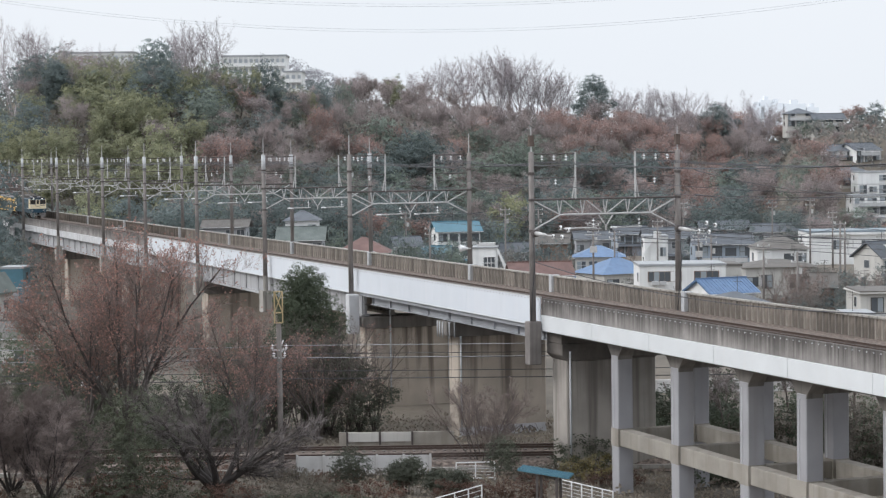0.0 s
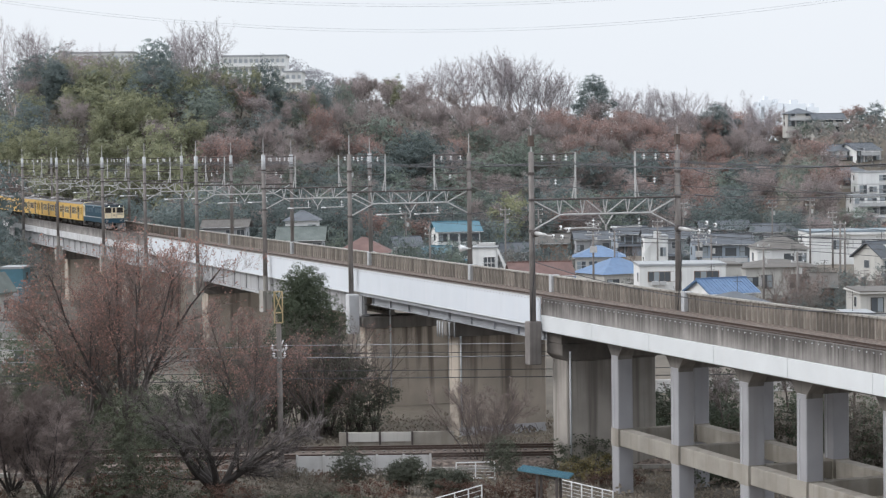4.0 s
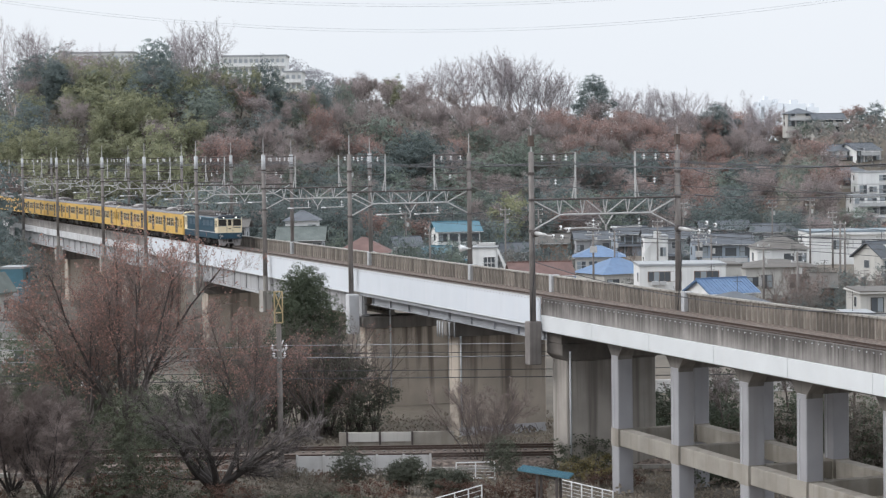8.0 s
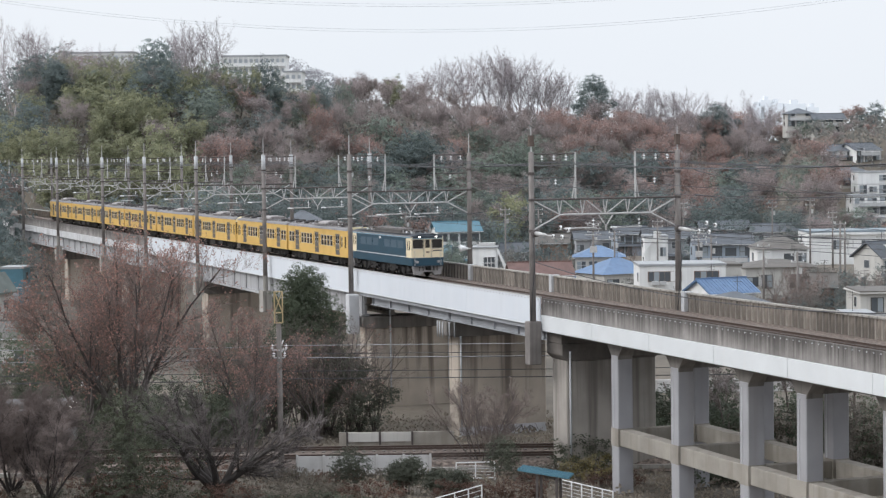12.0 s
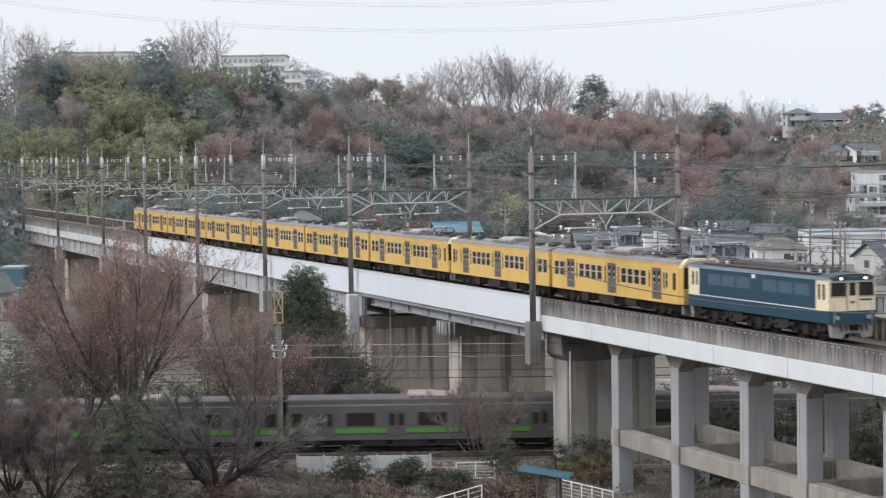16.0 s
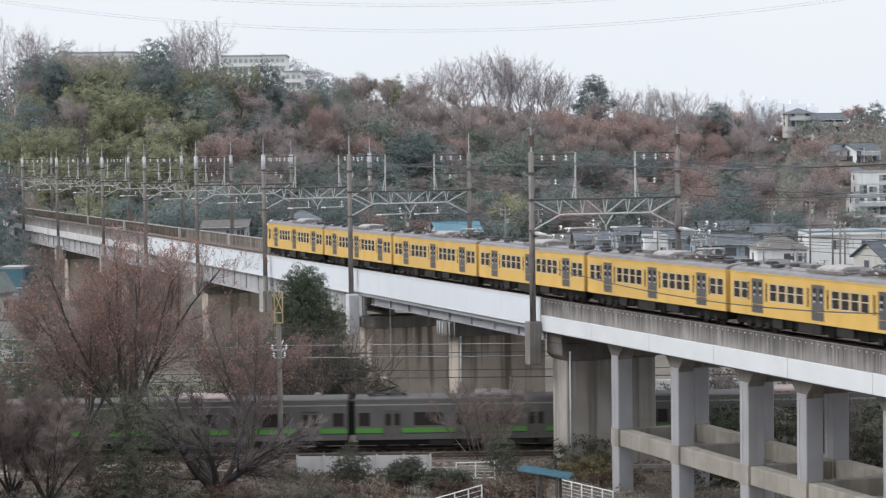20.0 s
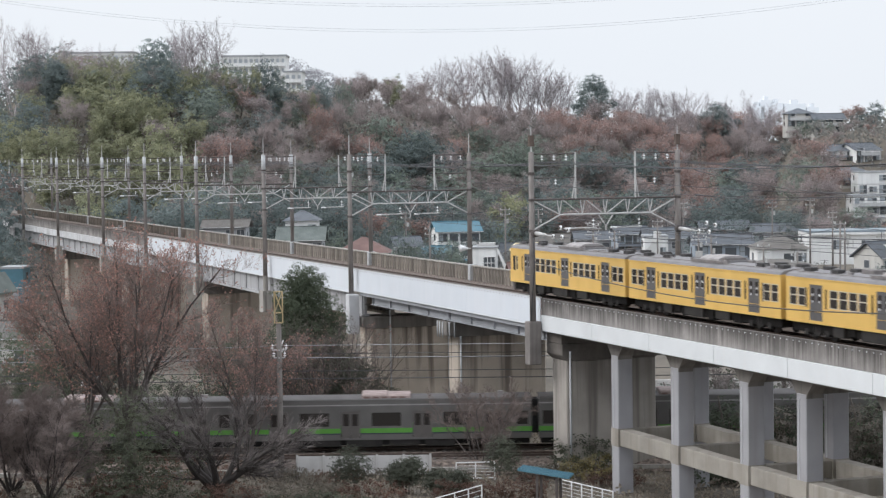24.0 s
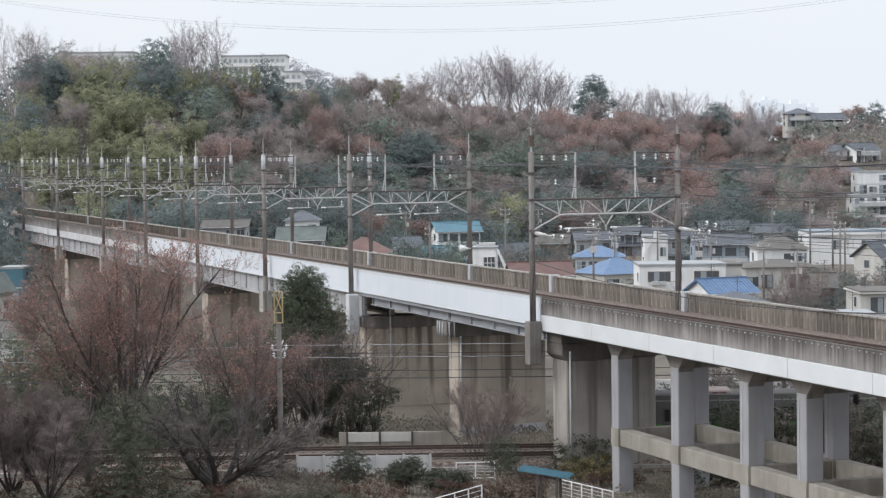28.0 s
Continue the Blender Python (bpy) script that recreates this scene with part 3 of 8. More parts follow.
def leaf_cloud(rng, lobes, count, size, droop=0.0, flat=0.5):
    """Many small folded leaf sprays scattered near the skins of ellipsoid lobes (centre, radii)."""
    lob = rng.choice(len(lobes), count, p=np.array([l[1][0] * l[1][2] for l in lobes]) / sum(l[1][0] * l[1][2] for l in lobes))
    cen = np.array([l[0] for l in lobes])[lob]
    rad = np.array([l[1] for l in lobes])[lob]
    # sprays gather in tufts on each lobe's skin
    per = 12
    k = count // per + 1
    tuft = rng.normal(size=(k, 3))
    tuft /= np.linalg.norm(tuft, axis=1)[:, None]
    reach = rng.uniform(0.62, 1.08, (k, 1))
    which = np.repeat(np.arange(k), per)[:count]
    own = lob[which]
    cen, rad = np.array([l[0] for l in lobes])[own], np.array([l[1] for l in lobes])[own]
    d = tuft[which]
    c = cen + d * rad * reach[which] + rng.normal(size=(count, 3)) * size * np.array((0.85, 0.85, 0.5))
    n = d * 0.8 + np.array((0, 0, 0.45)) + flat * 0.7 * rng.normal(size=(count, 3))
    n /= np.linalg.norm(n, axis=1)[:, None]
    t = np.cross(n, rng.normal(size=(count, 3)))
    t /= np.linalg.norm(t, axis=1)[:, None]
    b = np.cross(n, t)
    b[:, 2] -= droop
    s = size * rng.uniform(0.6, 1.3, (count, 1))
    v = np.stack([c - t * s * 0.5, c + b * s * 0.35 + n * s * 0.12, c + t * s * 0.5, c - b * s * 0.35], 1).reshape(-1, 3)
    f = [(4 * i, 4 * i + 1, 4 * i + 2, 4 * i + 3) for i in range(count)]
    return v.tolist(), f


def bare_branches(rng, height, spread, levels, r0, trunk_part=0.35, kids=4, twigs=3, lean=0.0, sides=5, up=0.35, fine=0.008, keep=(0.5, 0.72)):
    """Tapered limbs that fork into fine twigs; returns wood, twig geometry and the twig tips."""
    wv, wf, tv, tf, tips = [], [], [], [], []
    def limb(p, q, ra, rb, n):
        d = (q - p).normalized()
        a = d.orthogonal().normalized()
        b = d.cross(a)
        k = len(wv)
        for c, r in ((p, ra), (q, rb)):
            for i in range(n):
                wv.append(c + (a * math.cos(2 * math.pi * i / n) + b * math.sin(2 * math.pi * i / n)) * r)
        for i in range(n):
            wf.append((k + i, k + (i + 1) % n, k + n + (i + 1) % n, k + n + i))
    def spray(p, q, w):
        a = (q - p).orthogonal().normalized()
        k = len(tv)
        tv.extend((p - a * w, p + a * w, q + a * w * 0.6, q - a * w * 0.6))
        tf.append((k, k + 1, k + 2, k + 3))
    def twig(p, d, ln, w):
        a = d.orthogonal().normalized()
        a = (a + d.cross(a) * rng.normal()).normalized()
        k = len(tv)
        tv.extend((p - a * w, p + a * w, p + d * ln))
        tf.append((k, k + 1, k + 2))
        tips.append(p + d * ln)
    def grow(p, d, ln, r, lev):
        n = max(3, sides - (levels - lev) * 2)
        segs = 3 if lev == levels else 2
        for s in range(segs):
            d2 = (d + Vector(rng.normal(size=3)) * (0.06 if lev == levels else 0.14) + Vector((0, 0, up * 0.12))).normalized()
            q = p + d2 * ln / segs
            rb = r * (0.82 if s < segs - 1 else 0.7)
            if lev == 1 and fine > 0.015:
                spray(p, q, r)
            else:
                limb(p, q, r, rb, n)
            if lev < levels or s == segs - 1:
                m = kids if s == segs - 1 else max(1, kids - 2)
                for _ in range(m):
                    side = Vector(rng.normal(size=3))
                    side = (side - d2 * side.dot(d2)).normalized()
                    dd = (d2 * rng.uniform(0.55, 1.0) + side * spread * rng.uniform(0.5, 1.1) + Vector((0, 0, up * rng.uniform(0, 0.6)))).normalized()
                    if lev > 1:
                        grow(q if s == segs - 1 else p.lerp(q, rng.uniform(0.2, 0.9)), dd, ln * rng.uniform(0.52, 0.8), rb * rng.uniform(*keep), lev - 1)
                    else:
                        for _k in range(twigs):
                            e = (dd + Vector(rng.normal(size=3)) * 0.45).normalized()
                            twig(p.lerp(q, rng.uniform(0.1, 1.0)), e, ln * rng.uniform(0.5, 1.15), max(fine, rb * 0.6))
            p, d, r = q, d2, rb
    grow(Vector((0, 0, -0.4)), Vector((lean, 0, 1)).normalized(), height * trunk_part, r0, levels)
    return wv, wf, tv, tf, tips


def leaf_mat(name, a, b, rand=0.16):
    m = mat(name, a, 0.75, 0.35, 0.35, col2=b, bump=0, rand=rand, island=0.12, leaf=0.5)
    return m


# hillside leaf tones: distance haze is put in as paler, bluer base colours
M_leaf_dark = leaf_mat("hazed_evergreen_leaf", (0.185, 0.225, 0.222), (0.23, 0.275, 0.268))
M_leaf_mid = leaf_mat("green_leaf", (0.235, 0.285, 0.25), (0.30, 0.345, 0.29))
M_leaf_olive = leaf_mat("yellow_green_bamboo_leaf", (0.27, 0.295, 0.205), (0.40, 0.40, 0.255))
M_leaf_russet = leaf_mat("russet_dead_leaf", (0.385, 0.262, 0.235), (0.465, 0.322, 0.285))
M_leaf_rust = leaf_mat("hazed_brown_leaf", (0.34, 0.29, 0.29), (0.41, 0.355, 0.35))


def leafy_tree(name, label, seed, lobes, count, size, leaf, trunk_h, r=0.25, droop=0.0, group="woodland"):
    rng = np.random.default_rng(seed)
    g = thing(name, label, "tree", None, group)
    bm = bmesh.new()
    k = 4
    rings, spine = [], []
    for i in range(k + 1):
        c = Vector((0.22 * rng.normal(), 0.22 * rng.normal(), -1.0 + (trunk_h + 1.0) * i / k))
        spine.append(c)
        rr = r * (1 - 0.19 * i)
        rings.append([bm.verts.new(c + Vector((rr * math.cos(j * math.pi / 3), rr * math.sin(j * math.pi / 3), 0))) for j in range(6)])
    for a, b in zip(rings[:-1], rings[1:]):
        for j in range(6):
            bm.faces.new((a[j], a[(j + 1) % 6], b[(j + 1) % 6], b[j]))
    if group != "woodland":
        for i in range(3):
            lm = bmesh.new()
            tube(lm, spine[2 + i % 2], lobes[rng.integers(len(lobes))][0], r * 0.35, r * 0.08, 4, False)
            part("limb", lm, M_bark, g)
    part("trunk", bm, M_bark, g)
    v, f = leaf_cloud(rng, lobes, count, size, droop)
    share("crown", quick_mesh("crown", v, f, leaf), g)
    return g


def bare_tree(name, label, seed, height, spread, levels, r0, leaves=0, leaf=None, leaf_size=0.25, group="woodland", bark=None, twig=None, **kw):
    rng = np.random.default_rng(seed)
    g = thing(name, label, "tree", None, group)
    wv, wf, tv, tf, tips = bare_branches(rng, height, spread, levels, r0, **kw)
    share("branchwork", quick_mesh("branchwork", wv, wf, bark or M_bark), g)
    share("twig_haze", quick_mesh("twig_haze", tv, tf, twig or M_twig), g)
    if leaves:
        pick = rng.choice(len(tips), min(leaves, len(tips)), replace=False)
        c = np.array([tips[i] for i in pick]) + rng.normal(size=(len(pick), 3)) * 0.15
        lob = [(c_, (leaf_size, leaf_size, leaf_size)) for c_ in c]
        n = len(pick)
        t = rng.normal(size=(n, 3)); t /= np.linalg.norm(t, axis=1)[:, None]
        b = np.cross(t, rng.normal(size=(n, 3))); b /= np.linalg.norm(b, axis=1)[:, None]
        s = leaf_size * rng.uniform(0.6, 1.3, (n, 1))
        v = np.stack([c - t * s, c + b * s * 0.6, c + t * s, c - b * s * 0.6], 1).reshape(-1, 3)
        tagged(share("leaf_scatter", quick_mesh("leaf_scatter", v.tolist(), [(4 * i, 4 * i + 1, 4 * i + 2, 4 * i + 3) for i in range(n)], leaf), g), kind="stuff")
    return g


def lobes_round(seed, h, w, n=7, low=0.3):
    r = np.random.default_rng(seed)
    out = []
    for i in range(n):
        f = (i + 0.5) / n
        z = h * (low + (1 - low) * f * 0.86)
        rad = w * (0.30 + 0.22 * math.sin(math.pi * min(1, f * 0.85 + 0.1)))
        ang = i * 2.4 + r.uniform(0, 1)
        off = w * 0.30 * math.sin(math.pi * (0.15 + 0.8 * f))
        out.append(((off * math.cos(ang), off * math.sin(ang), z), (rad, rad, rad * 0.8)))
    return out


def lobes_plume(seed, h, w, n=9):
    """Arching bamboo plumes."""
    r = np.random.default_rng(seed)
    out = []
    for i in range(n):
        ang, rr = i * 2.4, w * 0.42 * math.sqrt((i + 0.3) / n)
        z = h * r.uniform(0.55, 1.0)
        q = w * r.uniform(0.09, 0.15)
        out.append(((rr * math.cos(ang), rr * math.sin(ang), z), (q, q, h * 0.15)))
        out.append(((rr * 1.15 * math.cos(ang + 0.3), rr * 1.15 * math.sin(ang + 0.3), z * 0.86), (q * 1.2, q * 1.2, h * 0.07)))
        out.append(((rr * 0.8 * math.cos(ang), rr * 0.8 * math.sin(ang), z * 0.6), (w * 0.16, w * 0.16, h * 0.16)))
    return out


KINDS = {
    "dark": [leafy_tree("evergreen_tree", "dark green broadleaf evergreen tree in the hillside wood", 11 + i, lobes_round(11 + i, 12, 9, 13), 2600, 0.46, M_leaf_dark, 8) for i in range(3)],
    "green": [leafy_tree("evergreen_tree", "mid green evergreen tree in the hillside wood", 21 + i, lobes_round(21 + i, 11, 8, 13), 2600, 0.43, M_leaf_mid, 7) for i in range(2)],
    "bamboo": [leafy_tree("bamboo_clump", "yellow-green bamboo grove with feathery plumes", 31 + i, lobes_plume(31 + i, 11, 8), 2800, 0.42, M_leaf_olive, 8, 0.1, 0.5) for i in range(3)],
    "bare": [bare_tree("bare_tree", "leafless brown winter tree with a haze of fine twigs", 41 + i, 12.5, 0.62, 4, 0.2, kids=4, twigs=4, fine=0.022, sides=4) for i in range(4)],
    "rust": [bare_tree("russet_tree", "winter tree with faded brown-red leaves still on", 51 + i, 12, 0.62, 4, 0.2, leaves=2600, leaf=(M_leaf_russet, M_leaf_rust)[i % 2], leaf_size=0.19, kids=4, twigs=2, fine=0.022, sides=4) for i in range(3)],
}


HILL_HOUSES = ((90, 384, 6), (97, 379, 7), (85, 358, 4), (91, 334, 7), (95, 333, 7), (90, 314, 6), (93, 305, 8), (90, 290, 9), (87, 273, 9))


def lay_woods():
    rng = random.Random(5)
    used = {k: [0] * len(v) for k, v in KINDS.items()}
    total = 0
    d = 366.0
    while d < 640:
        step = 7.0 if d < 555 else 11.0
        k = -0.228
        while k < 0.238:
            dd = d + rng.uniform(-3.5, 3.5)
            a = k * d + rng.uniform(-2.5, 2.5)
            kk = a / dd
            k += step / d
            foot = hill_foot(kk)
            if dd < foot - 8 or dd > foot + (128 if -0.02 < kk < 0.13 else 148):
                continue
            if kk > 0.164 and any(abs(a - ha) < hw and -11 < dd - 139 - hb < 5 for ha, hb, hw in HILL_HOUSES):
                continue
            p = at(a, dd - 139)
            if abs(p.y + 1.3) < 9 and p.x < 60:
                continue
            rel = (dd - foot) / 130
            w = {"dark": 0.1, "green": 0.2, "bamboo": 0.0, "bare": 0.55, "rust": 0.14}
            if kk < -0.11:
                w = {"dark": 0.08, "green": 0.2, "bamboo": 1.4 if 0.12 < rel < 0.85 else 0.4, "bare": 0.1, "rust": 0.14}
            elif kk < -0.02:
                w = {"dark": 0.08, "green": 0.2, "bamboo": 0.02, "bare": 0.52, "rust": 0.14}
            elif kk > 0.06:
                w = {"dark": 0.12, "green": 0.06, "bamboo": 0.0, "bare": 0.4, "rust": 0.6}
            if rel < 0.16 and kk < -0.06:
                w["dark"] += 1.0
                w["bamboo"] *= 0.08
            if rel < 0.12 and kk > -0.1:
                w["dark"] += 0.5
                w["bamboo"] += 0.02
            if rel > 0.75 and -0.03 < kk < 0.06:
                w["bare"] += 0.8
            if 0.05 < rel < 0.42 and kk > -0.06:
                w["dark"] += 0.6
                w["green"] += 0.25
            if rel > 0.5 and kk > -0.1:
                w["dark"] = w["green"] = 0.03
            kind = rng.choices(list(w), list(w.values()))[0]
            i = rng.randrange(len(KINDS[kind]))
            small = 0.62 if kk > 0.16 or (-0.108 < kk < -0.048 and rel > 0.7) else 1.0
            if kk > 0.164 and 195 + 139 < dd < 139 + 386:
                small = 0.34 if dd > 139 + 335 else 0.6
            if rel > 0.8 and -0.02 < kk < 0.12:
                small = 0.66
            s = small * rng.uniform(0.75, 1.2) * (0.9 if rel > 0.6 else 1.0)
            m = Matrix.Translation((p.x, p.y, terrain(a, dd - 139) - 0.3)) @ Matrix.Rotation(rng.uniform(0, 6.28), 4, "Z") @ Matrix.Diagonal((s * rng.uniform(0.9, 1.15), s * rng.uniform(0.9, 1.15), s, 1))
            src = KINDS[kind][i]
            if not used[kind][i]:
                src.matrix_basis = m
            else:
                copy_thing(src, m) if src.scale[0] == 1 else copy_scaled(src, m)
            used[kind][i] += 1
            total += 1
        d += 8.0
    return total


def copy_scaled(src, m):
    c = copy_thing(src, Matrix.Identity(4))
    c.matrix_basis = m
    return c


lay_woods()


def lay_undergrowth():
    """Brush and saplings over the whole slope, too many to count."""
    rng = np.random.default_rng(61)
    n = 52000
    k, d = rng.uniform(-0.265, 0.25, n), rng.uniform(366, 600, n)
    pts = []
    for kk, dd in zip(k, d):
        f = hill_foot(kk)
        if f - 4 < dd < f + 165:
            a, b = kk * dd, dd - 139
            p = at(a, b)
            if abs(p.y + 1.3) < 8 and p.x < 60:
                continue
            if kk > 0.16 and any(abs(a - ha) < hw + 1 and -8 < b - hb < 5 for ha, hb, hw in HILL_HOUSES):
                continue
            pts.append((p.x, p.y, terrain(a, b)))
    c = np.array(pts)
    m = len(c)
    c[:, 2] += rng.uniform(0.1, 1.0, m) ** 1.5 * 3.6
    t = rng.normal(size=(m, 3))
    t /= np.linalg.norm(t, axis=1)[:, None]
    b = np.cross(t, rng.normal(size=(m, 3)))
    b /= np.linalg.norm(b, axis=1)[:, None]
    s = 0.55 * rng.uniform(0.6, 1.4, (m, 1))
    v = np.stack([c - t * s, c + b * s * 0.55, c + t * s, c - b * s * 0.55], 1).reshape(-1, 3)
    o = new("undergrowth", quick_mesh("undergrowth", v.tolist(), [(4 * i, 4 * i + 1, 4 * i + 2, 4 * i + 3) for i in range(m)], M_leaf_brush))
    tagged(o, "grey-brown brush covering the wooded hillside", "undergrowth", kind="stuff")


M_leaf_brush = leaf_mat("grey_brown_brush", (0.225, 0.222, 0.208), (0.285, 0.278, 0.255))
lay_undergrowth()


def fan_tree(name, label, seed, height, width, stems=6, r0=0.2, leaves=0, leaf=None, leaf_size=0.11, bark=None, twig=None, group="trackside trees", fork=0.12, dense=1.0, deep=2, fine=0.009, twiggy=1):
    """A tall broom of long upright limbs, as keyaki and cherry trees grow."""
    rng = np.random.default_rng(seed)
    g = thing(name, label, "tree", None, group)
    wv, wf, tv, tf, tips = [], [], [], [], []
    def limb(p, q, ra, rb, n):
        d = (q - p).normalized()
        a = d.orthogonal().normalized()
        b = d.cross(a)
        k = len(wv)
        for c, r in ((p, ra), (q, rb)):
            for i in range(n):
                wv.append(c + (a * math.cos(2 * math.pi * i / n) + b * math.sin(2 * math.pi * i / n)) * r)
        for i in range(n):
            wf.append((k + i, k + (i + 1) % n, k + n + (i + 1) % n, k + n + i))
    def twig_at(p, d, ln, w, deep):
        a = d.orthogonal().normalized()
        k = len(tv)
        tv.extend((p - a * w, p + a * w, p + d * ln))
        tf.append((k, k + 1, k + 2))
        tips.append(p + d * ln)
        if deep:
            for _ in range(deep + 2):
                e = (d + Vector(rng.normal(size=3)) * 0.42).normalized()
                twig_at(p + d * ln * rng.uniform(0.25, 0.85), e, ln * rng.uniform(0.4, 0.7), w * 0.7, deep - 1)
    def bough(p, d, ln, r, level, bend):
        segs = 8 if level == 0 else 5
        for s in range(segs):
            d = (d + Vector((0, 0, bend)) + Vector(rng.normal(size=3)) * 0.09).normalized()
            q = p + d * ln / segs
            rb = r * (0.86 if level == 0 else 0.8)
            limb(p, q, r, rb, 6 if level == 0 else 3)
            f = (s + 1) / segs
            kids = int(round((2 if level == 0 else 2) * dense + rng.uniform(-0.5, 0.5))) if f > (0.25 if level == 0 else 0.1) else 0
            for _ in range(kids):
                side = Vector(rng.normal(size=3))
                side = (side - d * side.dot(d)).normalized()
                e = (d + side * rng.uniform(0.5, 0.95)).normalized()
                if level < deep:
                    bough(p.lerp(q, rng.uniform(0, 1)), e, ln * (1.1 - f * 0.55) * rng.uniform(0.3, 0.46), rb * 0.5, level + 1, 0.05)
                else:
                    twig_at(p.lerp(q, rng.uniform(0, 1)), e, rng.uniform(0.5, 1.1) * height / 15, max(fine, rb * 0.6), twiggy)
            p, r = q, rb
        twig_at(p, d, rng.uniform(0.5, 1.0) * height / 15, max(fine, r * 0.7), 2 if deep > 1 else 1)
    base = Vector((0, 0, -0.4))
    crotch = Vector((0, 0, height * fork))
    limb(base, crotch, r0 * 1.5, r0 * 1.2, 8)
    for i in range(stems):
        an = 2 * math.pi * (i + rng.uniform(-0.3, 0.3)) / stems
        out = rng.uniform(0.25, 0.5) * width / height
        d = Vector((math.cos(an) * out * 1.9, math.sin(an) * out * 1.9, 1)).normalized()
        bough(crotch - Vector((0, 0, rng.uniform(0, 0.4))), d, height * (1 - fork) * rng.uniform(0.8, 1.0), r0 * rng.uniform(0.6, 0.9), 0, 0.03)
    share("branchwork", quick_mesh("branchwork", wv, wf, bark or M_bark), g)
    share("twig_haze", quick_mesh("twig_haze", tv, tf, twig or M_twig), g)
    if leaves:
        pick = rng.choice(len(tips), min(leaves, len(tips)), replace=False)
        c = np.array([tips[i] for i in pick]) + rng.normal(size=(len(pick), 3)) * 0.1
        m = len(pick)
        t = rng.normal(size=(m, 3))
        t /= np.linalg.norm(t, axis=1)[:, None]
        b = np.cross(t, rng.normal(size=(m, 3)))
        b /= np.linalg.norm(b, axis=1)[:, None]
        s = leaf_size * rng.uniform(0.6, 1.3, (m, 1))
        v = np.stack([c - t * s, c + b * s * 0.6, c + t * s, c - b * s * 0.6], 1).reshape(-1, 3)
        tagged(share("leaf_scatter", quick_mesh("leaf_scatter", v.tolist(), [(4 * i, 4 * i + 1, 4 * i + 2, 4 * i + 3) for i in range(m)], leaf), g), kind="stuff")
    return g

# ---- houses ----
def wall_mat(name, col, s=None):
    return mat(name, col, 0.85, 0.07, 0.5, streak=s or tuple(c * 0.86 for c in col), bump=0.1)


M_wallwhite = wall_mat("white_render", (0.76, 0.76, 0.75))
M_wallcream = wall_mat("cream_render", (0.52, 0.505, 0.475))
M_wallgrey = wall_mat("grey_siding", (0.36, 0.37, 0.39))
M_wallblue = wall_mat("pale_blue_siding", (0.31, 0.355, 0.41))
M_wallbrown = wall_mat("brown_boards", (0.22, 0.16, 0.13))
M_roofblue = mat("blue_glazed_tile", (0.095, 0.165, 0.285), 0.45, 0.14, 1.2, bump=0.2)
M_roofteal = mat("teal_metal_roof", (0.075, 0.175, 0.225), 0.5, 0.12, 0.8, bump=0.1)
M_roofdark = mat("dark_slate_roof", (0.10, 0.11, 0.125), 0.7, 0.2, 0.8, bump=0.3)
M_roofbrown = mat("brown_tile_roof", (0.122, 0.112, 0.102), 0.75, 0.2, 0.8, bump=0.3)
M_roofred = mat("faded_red_roof", (0.15, 0.088, 0.078), 0.75, 0.2, 0.8, bump=0.3)
M_roofgreen = mat("grey_green_roof", (0.13, 0.15, 0.14), 0.75, 0.2, 0.8, bump=0.3)
M_roofteal2 = mat("grey_blue_roof_edge", (0.2, 0.24, 0.27), 0.6, 0.12, 0.8, bump=0.1)
M_flat = mat("flat_roof_sheet", (0.32, 0.33, 0.34), 0.8, 0.15, 0.6)
M_frame = mat("window_sash", (0.5, 0.5, 0.5), 0.5, 0.1, 3.0, bump=0)
M_sash_dark = mat("dark_window_sash", (0.07, 0.065, 0.06), 0.5, 0.1, 3.0, bump=0)

# pale panes stand for sky reflection, put in as a lighter glass colour
M_paleglass = glass("pale_reflection_glass", (0.30, 0.33, 0.35), 0.2)


